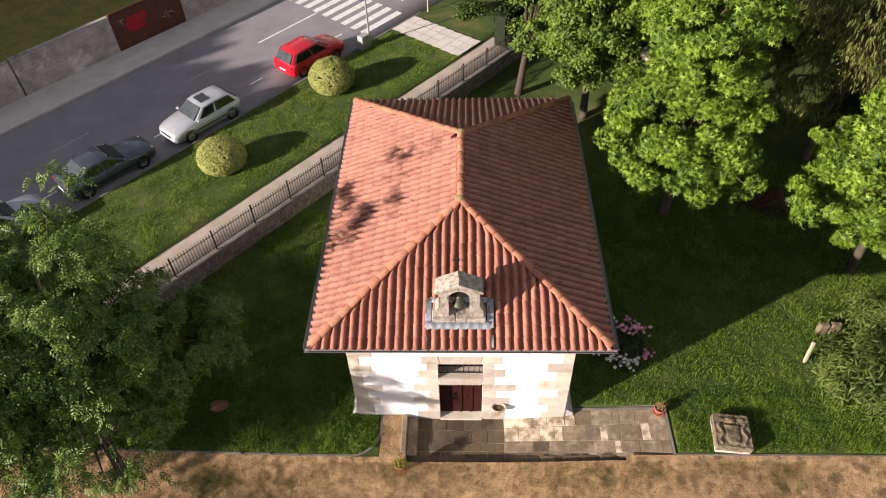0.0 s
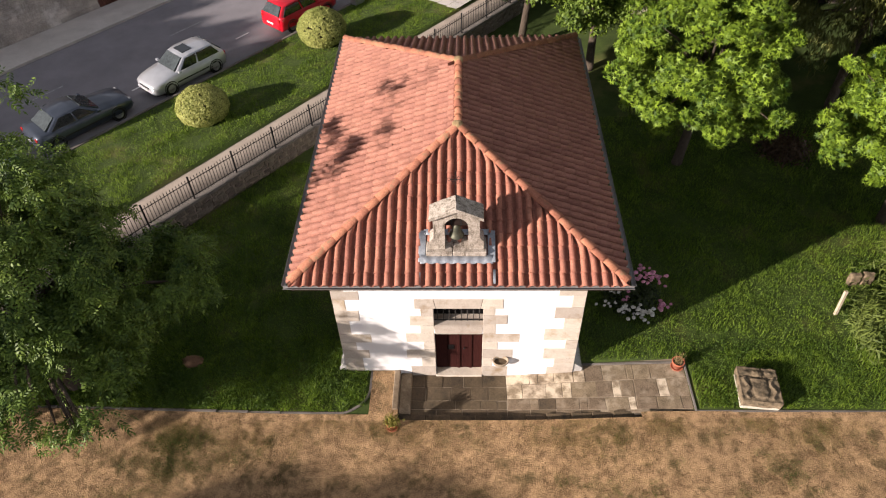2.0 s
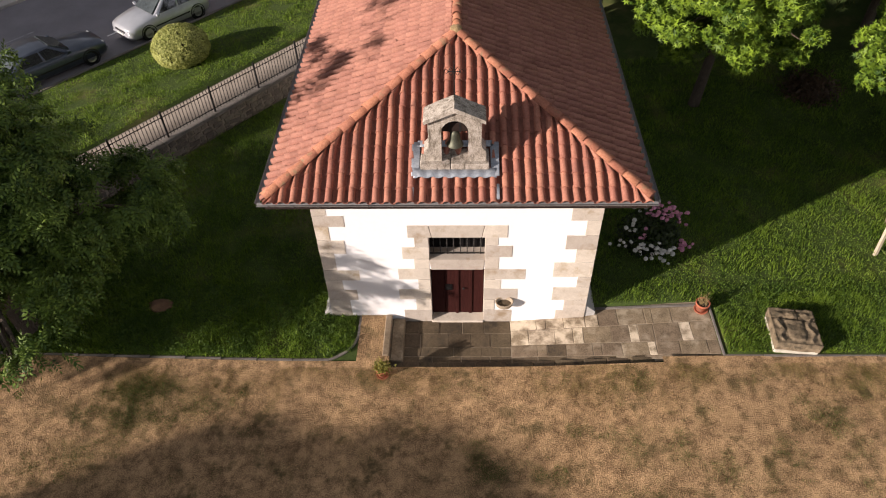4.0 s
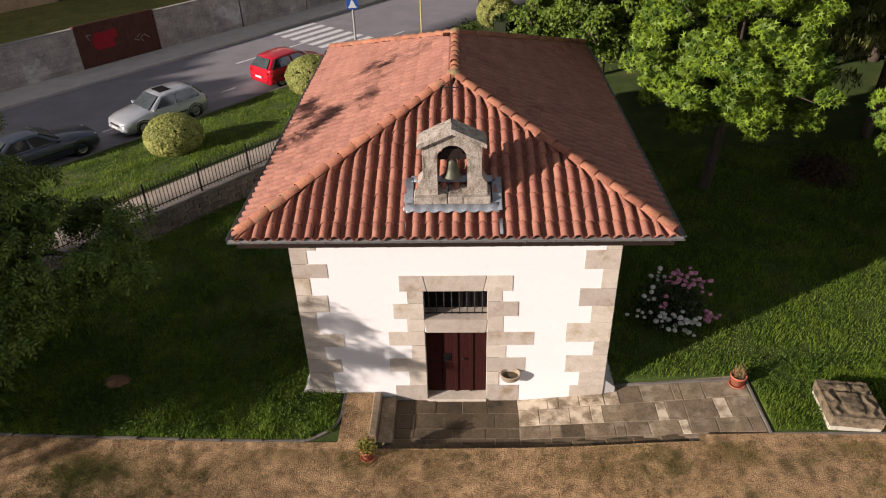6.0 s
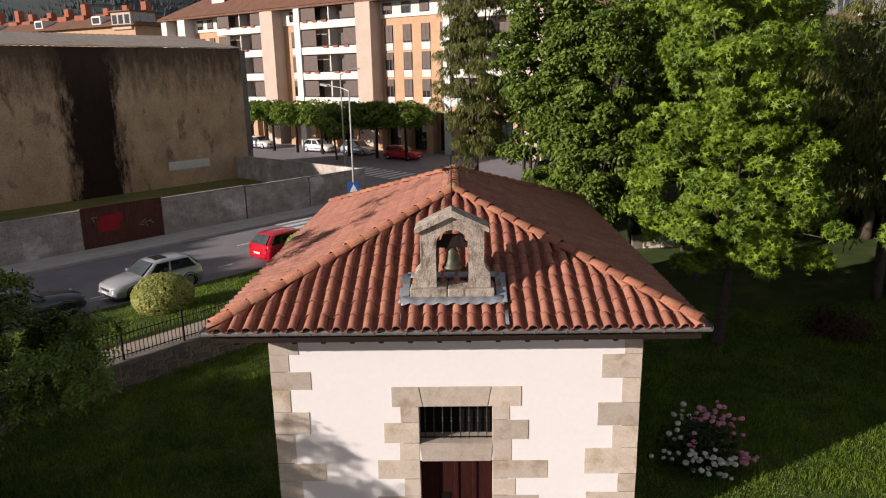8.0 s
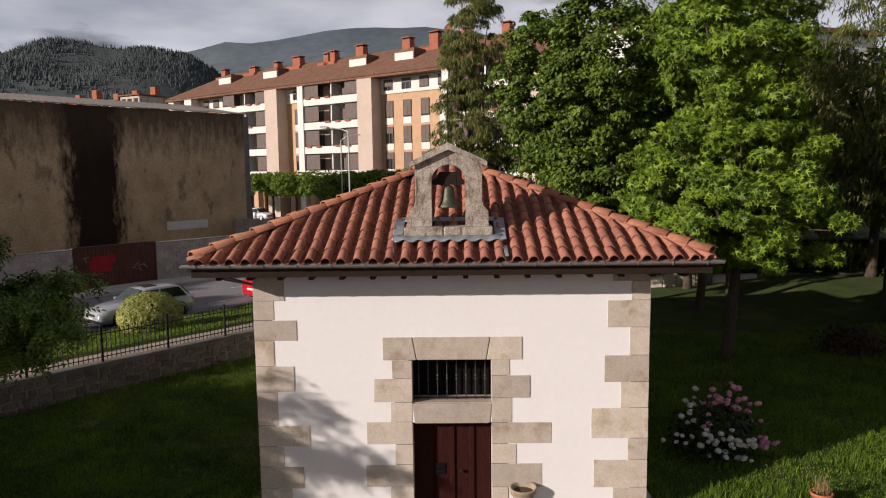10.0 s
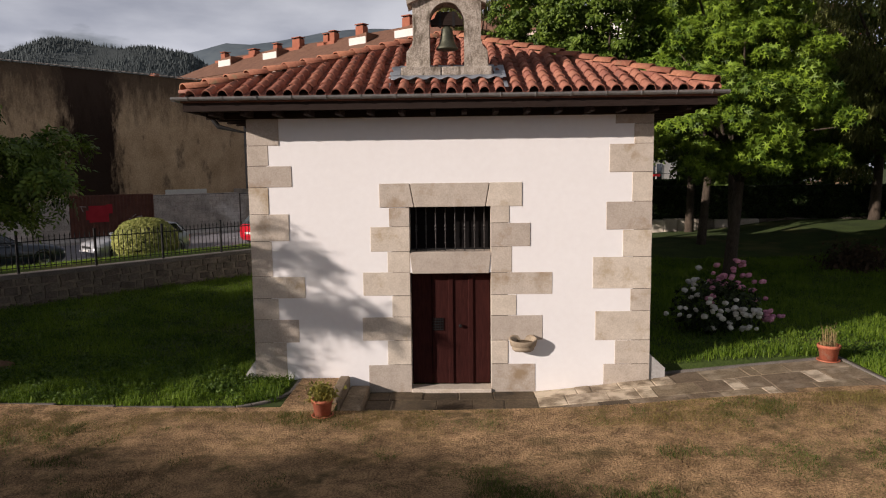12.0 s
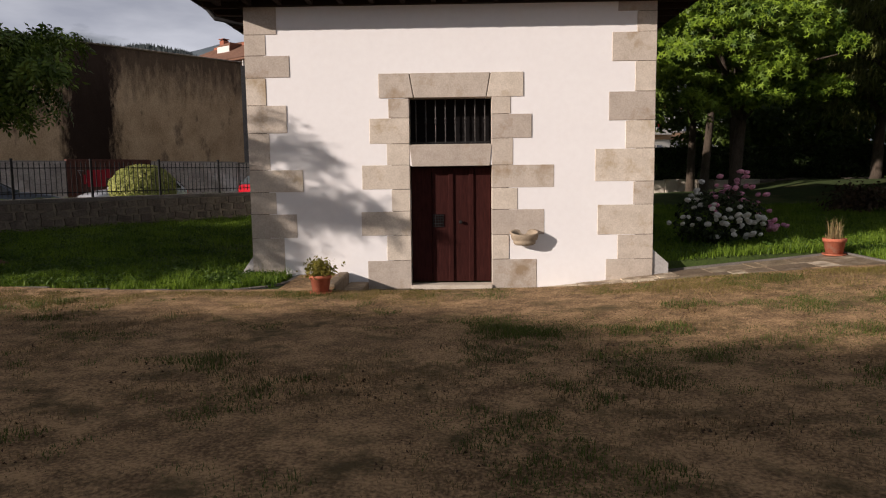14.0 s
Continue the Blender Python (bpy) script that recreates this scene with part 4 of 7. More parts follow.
def leafy_plant(p, r, h):
    rng = np.random.RandomState(3)
    part("greenery", blades(60, r * 0.7, 0.26, 0.012, 0.8, rng, h * 0.85), M_POTLEAF, p)
    n = 420
    v = rng.normal(size=(n, 3)) * [r * 0.62, r * 0.62, 0.07] + [0, 0, h + 0.10]
    part("foliage", leaf_cloud(v, rng, 0.05, "oval", 0.6), M_POTLEAF, p)


def dry_plant(p, r, h):
    rng = np.random.RandomState(4)
    part("dry_grass_tuft", blades(46, r * 0.6, 0.42, 0.006, 0.35, rng, h * 0.85), M_STRAW, p)
    part("hanging_straw", blades(30, r * 0.8, 0.14, 0.006, 1.6, rng, h * 0.9), M_STRAW, p)


# ---- leaf clouds ----
def leaf_shape(kind):
    if kind == "star":
        v = [(0, 0, 0)]
        for i in range(5):
            a = math.radians(-110 + 55 * i)
            L = (0.8, 0.95, 1.0, 0.95, 0.8)[i]
            v.append((L * math.sin(a), L * math.cos(a), -0.18 * L))
        val = []
        for i in range(4):
            a = math.radians(-82.5 + 55 * i)
            val.append((0.30 * math.sin(a), 0.30 * math.cos(a), 0.0))
        v += val
        v += [(-0.25, -0.22, 0), (0.25, -0.22, 0)]
        t = [(0, 10, 1), (0, 1, 6), (0, 6, 2), (0, 2, 7), (0, 7, 3), (0, 3, 8), (0, 8, 4), (0, 4, 9), (0, 9, 5), (0, 5, 11)]
        return np.array(v), np.array(t)
    if kind == "pinnate":                         # a stalk with four pairs of leaflets and one at its tip
        v, t = [], []
        for k in range(9):
            y0 = -0.75 + 0.36 * (k // 2) if k < 8 else 0.65
            a = (math.radians(52) * (1 if k % 2 else -1)) if k < 8 else 0.0
            dx, dy = math.sin(a), math.cos(a)
            L = (0.50, 0.58, 0.56, 0.48, 0.55)[k // 2]
            z0 = -0.16 * (y0 + 0.75) ** 2
            b = len(v)
            v += [(0, y0, z0), (dx * L * 0.5 + dy * 0.11, y0 + dy * L * 0.5 - dx * 0.11, z0 - 0.02), (dx * L * 0.5 - dy * 0.11, y0 + dy * L * 0.5 + dx * 0.11, z0 - 0.02), (dx * L, y0 + dy * L, z0 - 0.15)]
            t += [(b, b + 1, b + 2), (b + 2, b + 1, b + 3)]
        return np.array(v), np.array(t)
    if kind == "lance":
        v = [(0, -0.75, 0), (0.27, -0.05, -0.06), (0, 0.0, 0.05), (-0.27, -0.05, -0.06), (0, 0.95, -0.28)]
        return np.array(v), np.array([(0, 1, 2), (0, 2, 3), (2, 1, 4), (3, 2, 4)])
    if kind == "long":
        v = [(0, -0.9, 0), (0.16, -0.1, -0.05), (0, 0.0, 0.04), (-0.16, -0.1, -0.05), (0, 1.0, -0.35)]
        return np.array(v), np.array([(0, 1, 2), (0, 2, 3), (2, 1, 4), (3, 2, 4)])
    v = [(0, -0.7, 0), (0.42, 0.0, -0.10), (0, 0.05, 0.08), (-0.42, 0.0, -0.10), (0, 0.8, -0.15)]
    return np.array(v), np.array([(0, 1, 2), (0, 2, 3), (2, 1, 4), (3, 2, 4)])


def leaf_cloud(points, rng, size, kind, up=0.5, outward=None, droop=0.0):
    """One mesh of leaves at points, each with its own turn; up: how much they face the sky; outward: directions to lean to."""
    lv, lt = leaf_shape(kind)
    n = len(points)
    nrm = rng.normal(size=(n, 3)) * 0.55 + np.array([0, 0, up])
    if outward is not None:
        nrm = nrm + outward * 0.55
    nrm /= np.linalg.norm(nrm, axis=1)[:, None]
    ax = rng.normal(size=(n, 3))
    if droop:
        ax = ax * (1 - droop) + np.array([0, 0, -1.6]) * droop
        if outward is not None:
            ax = ax + outward * 0.6
    ax -= nrm * (ax * nrm).sum(1)[:, None]
    ax /= np.linalg.norm(ax, axis=1)[:, None]
    bx = np.cross(ax, nrm)
    sc = size * rng.uniform(0.7, 1.25, size=(n, 1, 1))
    vs = points[:, None, :] + sc * (lv[None, :, 0:1] * bx[:, None, :] + lv[None, :, 1:2] * ax[:, None, :] + lv[None, :, 2:3] * nrm[:, None, :])
    ts = lt[None] + (np.arange(n) * len(lv))[:, None, None]
    return tri_mesh("leaves", vs.reshape(-1, 3), ts.reshape(-1, 3))


pot("flower_pot", "terracotta pot with a yellow-green plant on the courtyard", -1.99, -2.05, ground_z(-1.99, -2.05) + 0.03, 0.165, 0.29, leafy_plant)
pot("flower_pot", "terracotta pot of dry stalks at the terrace corner", 6.84, 0.0, terrace_z(6.84), 0.19, 0.31, dry_plant)

# ---- carved stones on the lawn ----
def relief(u, v):
    """Height of the worn carving: a shield, a crest over it and scrolls beside it."""
    z = -0.014
    half = 0.20 - 0.22 * max(0.0, 0.34 - v)
    if abs(u - 0.5) < half and 0.12 < v < 0.66:
        z = 0.012 + 0.020 * (1 - ((u - 0.5) / half) ** 2)
    c = math.hypot((u - 0.5) / 0.15, (v - 0.82) / 0.10)
    if c < 1:
        z = max(z, 0.045 * (1 - c * c) + 0.010 * math.cos(8 * math.atan2(v - 0.76, u - 0.5)))
    for m in (u, 1 - u):
        d = m - (0.17 + 0.055 * math.sin(v * 15 + (2 if m == u else 0)))
        if 0.08 < v < 0.72:
            z = max(z, -0.014 + 0.050 * math.exp(-(d / 0.035) ** 2))
        z = max(z, -0.014 + 0.045 * math.exp(-((m - 0.2) / 0.08) ** 2 - ((v - 0.84) / 0.05) ** 2))
    return z


def carved_slab():
    bm = bmesh.new()
    w, d, h = 0.58, 0.62, 0.40
    nx, ny = 44, 46
    grid = {}
    for j in range(ny + 1):
        for i in range(nx + 1):
            x, y = -w + 2 * w * i / nx, -d + 2 * d * j / ny
            u, v = i / nx, j / ny
            edge = min(u, 1 - u, v, 1 - v)
            z = h + relief(u, v) * min(1.0, edge / 0.03)
            if abs(v - (0.71 + 0.02 * math.sin(6 * u))) < 0.014:
                z -= 0.05
            if abs(u - 0.62) < 0.015 and v > 0.71:
                z -= 0.06
            z += 0.014 * noise.noise((x * 7, y * 7, 1)) + 0.010 * noise.noise((x * 25, y * 25, 1))
            grid[i, j] = bm.verts.new((x + 0.012 * noise.noise((y * 6, z, 3)), y + 0.012 * noise.noise((x * 6, z, 6)), z))
    low = {}
    for j in range(ny + 1):
        for i in range(nx + 1):
            if i in (0, nx) or j in (0, ny):
                low[i, j] = bm.verts.new((grid[i, j].co.x * 0.98, grid[i, j].co.y * 0.98, 0.10))
    for j in range(ny):
        for i in range(nx):
            bm.faces.new((grid[i, j], grid[i + 1, j], grid[i + 1, j + 1], grid[i, j + 1]))
    for i in range(nx):
        bm.faces.new((low[i, 0], low[i + 1, 0], grid[i + 1, 0], grid[i, 0]))
        bm.faces.new((low[i + 1, ny], low[i, ny], grid[i, ny], grid[i + 1, ny]))
    for j in range(ny):
        bm.faces.new((low[0, j + 1], low[0, j], grid[0, j], grid[0, j + 1]))
        bm.faces.new((low[nx, j], low[nx, j + 1], grid[nx, j + 1], grid[nx, j]))
    return from_bm("carved_slab", bm, True)


M_CARVED = surface("lichened_stone", (0.10, 0.074, 0.042), (0.26, 0.196, 0.128), 6, 45, 0.9, 0.7, spot=(0.065, 0.052, 0.033), spot_scale=5, spot_amount=0.5)
slab_stone = empty("carved_slab", pose(9.02, -0.93, ground_z(9, -0.9) + 0.0, -2, 1, -6), "old relief-carved coat-of-arms stone lying on a pale base", "carved stone")
part("relief_stone", carved_slab(), M_CARVED, slab_stone)
bm = box(-0.56, 0.56, -0.60, 0.60, -0.08, 0.13, 0.02)
roughen(bm, 0.01, 5, 4)
part("base", bm, surface("pale_mortar_base", (0.42, 0.38, 0.30), (0.62, 0.57, 0.47), 4, 30, 0.9, 0.4), slab_stone, "pale mortar base")
for k, (x, y, rz) in enumerate(((13.52, 3.42, 4), (13.98, 3.46, -3))):
    bm = box(-0.19, 0.19, -0.10, 0.10, -0.05, 0.50, 0.03)
    roughen(bm, 0.03, 5, 4)
    tagged(part("carved_stone", bm, M_CARVED, None, m=pose(x, y, ground_z(x, y), 0, 0, rz)), "worn carved stone block standing on the grass", "carved stone", "stones on the lawn")
bm = box(-0.055, 0.055, -0.045, 0.045, -0.1, 1.02, 0.012)
roughen(bm, 0.006, 6, 2)
tagged(part("wooden_post", bm, surface("pale_weathered_wood", (0.33, 0.27, 0.19), (0.52, 0.44, 0.33), 5, 50, 0.85, 0.3, stretch=(6, 6, 1)), None, m=pose(12.50, 2.10, ground_z(12.5, 2.1), -7, 3, 10)), "pale weathered wooden post leaning on the lawn", "post")

# ---- hydrangea beside the chapel ----
hyd = empty("hydrangea", pose(5.78, 2.62, ground_z(5.78, 2.62)), "hydrangea bush with pink and white flower heads", "shrub")
rng = np.random.RandomState(21)
pts = rng.normal(size=(1700, 3))
pts /= np.linalg.norm(pts, axis=1)[:, None]
outw = pts.copy()
pts = pts * np.array([1.0, 0.85, 0.70]) * rng.uniform(0.35, 1.0, size=(1700, 1)) ** 0.6 + [0, 0, 0.45]
keep = pts[:, 2] > 0.02
part("foliage", leaf_cloud(pts[keep], rng, 0.085, "oval", 0.5, outw[keep]), leafy("hydrangea_leaf", (0.014, 0.022, 0.008), (0.040, 0.055, 0.016), 0.15), hyd)
bm = bmesh.new()
bmesh.ops.create_icosphere(bm, subdivisions=2, radius=0.088)
for v in bm.verts:
    v.co *= 1 + 0.20 * noise.noise(v.co * 45)
    v.co.z *= 0.75
HEAD = from_bm("flower_head", bm)
HEAD_P, HEAD_W = HEAD, HEAD.copy()
HEAD_P.materials.append(surface("pink_petals", (0.42, 0.13, 0.23), (0.62, 0.31, 0.40), 30, 90, 0.7, 0.8, vary=0.2))
HEAD_W.materials.append(surface("white_petals", (0.44, 0.42, 0.38), (0.62, 0.60, 0.56), 30, 90, 0.7, 0.8, vary=0.1))
groups = [(-0.30, -0.80, 0.46, 0.40, 13, 1), (0.35, -0.82, 0.48, 0.40, 17, 1), (0.05, -0.80, 0.50, 0.5, 10, 1), (-0.95, -0.45, 0.45, 0.34, 7, 1), (-0.62, -0.20, 0.92, 0.26, 6, 1), (0.45, 0.05, 1.24, 0.42, 14, 0), (0.05, 0.10, 1.12, 0.34, 7, 0), (0.95, -0.42, 0.42, 0.26, 13, 0), (0.85, 0.30, 0.85, 0.40, 10, 0), (0.35, 0.70, 0.95, 0.40, 8, 0), (-0.2, 0.6, 0.95, 0.40, 6, 1), (-0.25, -0.5, 0.75, 0.4, 5, 0)]
for gx, gy, gz_, spread, count, white in groups:
    for k in range(count):
        p = np.array([gx, gy, gz_]) + rng.normal(size=3) * spread * np.array([0.5, 0.3, 0.4])
        p[2] = max(0.12, p[2])
        part("flower_head", HEAD_W if white else HEAD_P, None, hyd, m=pose(*p, *rng.uniform(-30, 30, 3)) @ Matrix.Scale(rng.uniform(0.55, 0.88), 4))

# bare patch of earth in the lawn
bm = bmesh.new()
bmesh.ops.create_icosphere(bm, subdivisions=3, radius=1)
for v in bm.verts:
    k = 1 + 0.3 * noise.noise(v.co * 2.5)
    v.co = Vector((v.co.x * 0.34 * k, v.co.y * 0.24 * k, max(-0.05, v.co.z * 0.10 * k)))
tagged(part("earth_mound", from_bm("earth_mound", bm, True), surface("bare_earth", (0.10, 0.055, 0.030), (0.20, 0.115, 0.065), 6, 40, 0.95, 0.8), None, m=pose(-8.62, 0.15, ground_z(-8.62, 0.15) + 0.06)), "small mound of bare brown earth in the lawn", "earth mound")

# ---- retaining wall and fence ----
wall = empty("retaining_wall", pose(*at_road(0, 12.15), 0, 0, 0, 50.4), "low rubble stone retaining wall under the fence", "wall", kind="structure")
S0, S1 = -14.0, 95.0
part("core", box(S0, S1, -0.135, 0.16, 0.0, 1.30), M_MORTAR, wall)
x = S0
while x < S1:
    x1 = min(S1, x + random.uniform(1.4, 2.0))
    part("cap_stone", box(x + 0.004, x1 - 0.004, -0.16, 0.20, 1.30, 1.415, 0.012), M_KERB, wall, m=None)
    x = x1
random.seed(5)
ROCKS = []
for k in range(6):
    bm = box(-0.5, 0.5, -0.07, 0.08, -0.5, 0.5, 0.05)
    for v in bm.verts:
        v.co += Vector((0.06 * noise.noise(v.co * 2 + Vector((k * 7, 0, 0))), 0.03 * noise.noise(v.co * 3 + Vector((0, k * 5, 0))), 0.06 * noise.noise(v.co * 2 + Vector((0, 0, k * 9)))))
    me = from_bm("stone", bm)
    me.materials.append(M_RUBBLE)
    ROCKS.append(me)
for r, (z0, z1) in enumerate(((0.42, 0.66), (0.66, 0.88), (0.88, 1.09), (1.09, 1.30))):
    x = -12.5 + random.uniform(0, 0.3)
    while x < 12.5:
        w = random.uniform(0.22, 0.52)
        part("stone", random.choice(ROCKS), None, wall, m=pose(x + w / 2, -0.11, (z0 + z1) / 2, random.uniform(-3, 3), random.uniform(-14, 14), random.uniform(-3, 3)) @ Matrix.Diagonal((w * random.uniform(0.7, 1.02), 0.8, (z1 - z0) * random.uniform(0.7, 1.05), 1)))
        x += w
verts, faces = [], []
for r in range(4):
    x = 12.5
    while x < S1:
        w = random.uniform(0.3, 0.6)
        me = random.choice(ROCKS)
        base = len(verts)
        verts += [(x + w / 2 + v.co.x * w * 0.97, -0.11 + v.co.y, 0.53 + 0.22 * r + v.co.z * 0.21) for v in me.vertices]
        faces += [tuple(base + i for i in p.vertices) for p in me.polygons]
        x += w
tagged(part("far_stones", mesh_of("far_stones", verts, faces), M_RUBBLE, wall), kind="stuff")

fence = empty("iron_fence", pose(*at_road(0, 12.15), 1.415, 0, 0, 50.4), "black wrought-iron railing on the retaining wall", "fence")
BAR = bmesh.new()
add_box(BAR, -0.009, 0.009, -0.009, 0.009, 0.06, 0.90)
k = [BAR.verts.new(p) for p in ((-0.016, -0.012, 0.90), (0.016, -0.012, 0.90), (0.016, 0.012, 0.90), (-0.016, 0.012, 0.90), (0, 0, 1.0))]
for a, b in ((0, 1), (1, 2), (2, 3), (3, 0)):
    BAR.faces.new((k[a], k[b], k[4]))
BAR = from_bm("bar", BAR)
BAR.materials.append(M_IRON)
POST = bmesh.new()
add_box(POST, -0.028, 0.028, -0.028, 0.028, -0.02, 1.02)
add_box(POST, -0.034, 0.034, -0.034, 0.034, 1.02, 1.06, 0.01)
POST = from_bm("post", POST)
POST.materials.append(M_IRON)
F0 = along(-11.38, 5.384)
PITCH = 1.985
for i in range(-4, 16):
    s = F0 + i * PITCH
    part("post", POST, None, fence, m=pose(s, 0, 0))
    part("rail", box(s + 0.03, s + PITCH - 0.03, -0.012, 0.012, 0.13, 0.155), M_IRON, fence)
    part("rail", box(s + 0.03, s + PITCH - 0.03, -0.012, 0.012, 0.80, 0.825), M_IRON, fence)
    for j in range(1, 15):
        part("bar", BAR, None, fence, m=pose(s + j * PITCH / 15, 0, 0))

# ---- street ----
M_FADED = surface("faded_road_paint", (0.20, 0.20, 0.205), (0.42, 0.42, 0.42), 2.0, 14, 0.85, 0.1, contrast=1.6)
def road_strip(name, s0, s1, n0, n1, label, up=0.006, material=None):
    me = sn_mesh(name, [s0, s1], [n0, n1], lambda s, n: road_z(s, n) + up)
    return tagged(part(name, me, material or M_PAINT), label, "road marking", "road markings", "structure")


for i in range(5):
    s = -26.2 + i * 8.08
    road_strip("lane_dash", s, s + 2.05, 25.03, 25.11, "faded white broken centre line on the asphalt", 0.006, M_FADED)
for i in range(6):
    s = -10.3 + i * 6.15
    road_strip("bay_mark", s, s + 0.85, 21.98, 22.08, "short white parking bay mark")
road_strip("lane_line", 11.3, 16.3, 25.15, 25.27, "white centre line before the crossing")
for i in range(9):
    n = 20.9 + i * 0.86
    road_strip("zebra_stripe", 16.0, 19.3, n, n + 0.45, "white stripe of the pedestrian crossing")
for i in range(8):
    n = 35.6 + i * 0.9
    road_strip("zebra_stripe", 33.9, 37.2, n, n + 0.5, "white stripe of the far pedestrian crossing", 0.012)
kerb_near = empty("street_kerb", pose(0, 0, 0), "pale concrete kerb beside the parking lane", "kerb", kind="structure")
kerb_far = empty("street_kerb", pose(0, 0, 0), "pale concrete kerb of the far pavement", "kerb", kind="structure")
for i in range(34):
    s = -14 + i * 1.0
    x, y = at_road(s + 0.5, 19.93)
    part("kerb_stone", box(-0.497, 0.497, -0.075, 0.075, -0.3, 0, 0.012), M_KERB, kerb_near, m=pose(x, y, 0.67, 0, 0, 50.4))
    x, y = at_road(s + 0.5 - 4, 28.475)
    part("kerb_stone", box(-0.497, 0.497, -0.075, 0.075, -0.3, 0, 0.012), M_PAVE, kerb_far, m=pose(x, y, 0.69, 0, 0, 50.4))
# paved way from the crossing to the footpath
way = empty("paved_way", pose(0, 0, 0), "pale paved way from the crossing to the footpath", "path", kind="structure")
for i in range(8):
    for j in range(3):
        n0, n1 = 14.02 + i * 0.73, 14.02 + (i + 1) * 0.73
        s0 = 16.55 + j * 0.68 + 0.75 * (i + 0.5) / 8
        me = sn_mesh("paving_slab", [s0 + 0.01, s0 + 0.67], [n0 + 0.01, n1 - 0.01], lambda s, n: verge_z(n) + 0.06)
        part("paving_slab", me, M_PAVE, way)

# block wall, gate
block_wall = empty("block_wall", pose(*at_road(0, 30.72), 0, 0, 0, 50.4), "stained concrete block wall along the pavement", "wall", kind="structure")
random.seed(8)


def block_run(s0, s1, z1):
    part("core", box(s0, s1, 0.02, 0.24, 0.3, z1 - 0.06), M_BLOCK, block_wall)
    part("coping", box(s0, s1, -0.02, 0.27, z1 - 0.06, z1, 0.015), M_BLOCK, block_wall)
    vs, fs = [], []
    z, r = 0.66, 0
    while z < z1 - 0.10:
        s = s0 - (0.25 if r % 2 else 0)
        while s < s1:
            a, b = max(s0, s) + 0.006, min(s1, s + 0.5) - 0.006
            if b - a > 0.05:
                y = random.uniform(-0.012, 0.0)
                base = len(vs)
                h = min(0.235, z1 - 0.07 - z)
                vs += [(a, y, z), (b, y, z), (b, y, z + h), (a, y, z + h), (a, 0.03, z), (b, 0.03, z), (b, 0.03, z + h), (a, 0.03, z + h)]
                fs += [tuple(base + i for i in f) for f in ((0, 1, 2, 3), (3, 2, 6, 7), (0, 3, 7, 4), (1, 5, 6, 2), (0, 4, 5, 1))]
            s += 0.5
        z += 0.247
        r += 1
    tagged(part("blocks", mesh_of("blocks", vs, fs), M_BLOCKS, block_wall), kind="stuff")


M_BLOCKS = surface("concrete_blocks", (0.22, 0.195, 0.175), (0.62, 0.555, 0.50), 1.3, 18, 0.95, 0.4, vary=0.10, island=True, spot=(0.74, 0.70, 0.67), spot_scale=0.45, spot_amount=0.24, contrast=0.8)
for s0, s1, z1 in ((-30, -20.5, 2.7), (-20.4, -13.6, 2.72), (-13.5, -7.4, 2.75), (-7.3, -0.45, 2.78), (-0.35, 5.45, 2.85), (10.05, 15.7, 2.85), (15.8, 20.9, 2.8), (21.0, 26.3, 2.78)):
    block_run(s0, s1, z1)
end = part("end_wall", box(0, 0.24, 0.25, 17.0, 0.3, 2.75), M_BLOCKS, block_wall, m=pose(26.1, 0, 0))
gate = empty("metal_gate", pose(*at_road(5.5, 30.80), 0.62, 0, 0, 50.4), "rust-red sheet-metal gate with painted scrawls", "gate", )
M_GATE = surface("rusty_gate_paint", (0.085, 0.032, 0.022), (0.150, 0.060, 0.042), 2.0, 30, 0.7, 0.2)
vs, fs = [], []
for i in range(91):
    x = 0.02 + 4.46 * i / 90
    y = -0.02 if i % 4 < 2 else 0.02
    vs += [(x, y, 0.0), (x, y, 2.25)]
    if i:
        k = 2 * i
        fs.append((k - 2, k, k + 1, k - 1))
bm = bmesh.new()
bm.from_mesh(mesh_of("panel", vs, fs))
bmesh.ops.solidify(bm, geom=list(bm.faces), thickness=0.006)
part("panel", bm, M_GATE, gate)
part("frame", box(0.0, 4.5, -0.04, 0.04, 2.24, 2.32, 0.008), M_GATE, gate)
for x in (-0.04, 4.47):
    part("gate_post", box(x, x + 0.075, -0.10, 0.17, 0.0, 2.30, 0.008), M_GATE, gate)
for x in (0.05, 2.22, 4.38):
    part("upright", box(x, x + 0.07, -0.05, 0.05, 0.0, 2.24, 0.008), M_GATE, gate)
M_RED = surface("red_spray_paint", (0.30, 0.012, 0.02), (0.42, 0.02, 0.035), 3, 30, 0.7, 0.0)
M_WHITE = surface("white_spray_paint", (0.30, 0.26, 0.25), (0.42, 0.38, 0.36), 3, 30, 0.7, 0.0)
for x0, x1, z0, z1 in ((0.95, 2.0, 0.85, 1.75), (0.8, 1.2, 1.0, 1.5), (1.9, 2.3, 1.3, 1.8)):
    part("scrawl", box(x0, x1, -0.030 - 0.002 * x0, -0.026 - 0.002 * x0, z0, z1, 0.001), M_RED, gate)
for x, z, a in ((3.25, 0.9, 20), (3.4, 1.1, -35), (3.55, 0.85, 60), (3.7, 1.05, -10), (3.9, 0.95, 40), (0.6, 1.6, 70), (0.66, 1.72, 5)):
    part("scrawl", box(-0.16, 0.16, -0.004, 0.0, -0.018, 0.018), M_WHITE, gate, m=pose(x, -0.034, z, 0, a, 0))


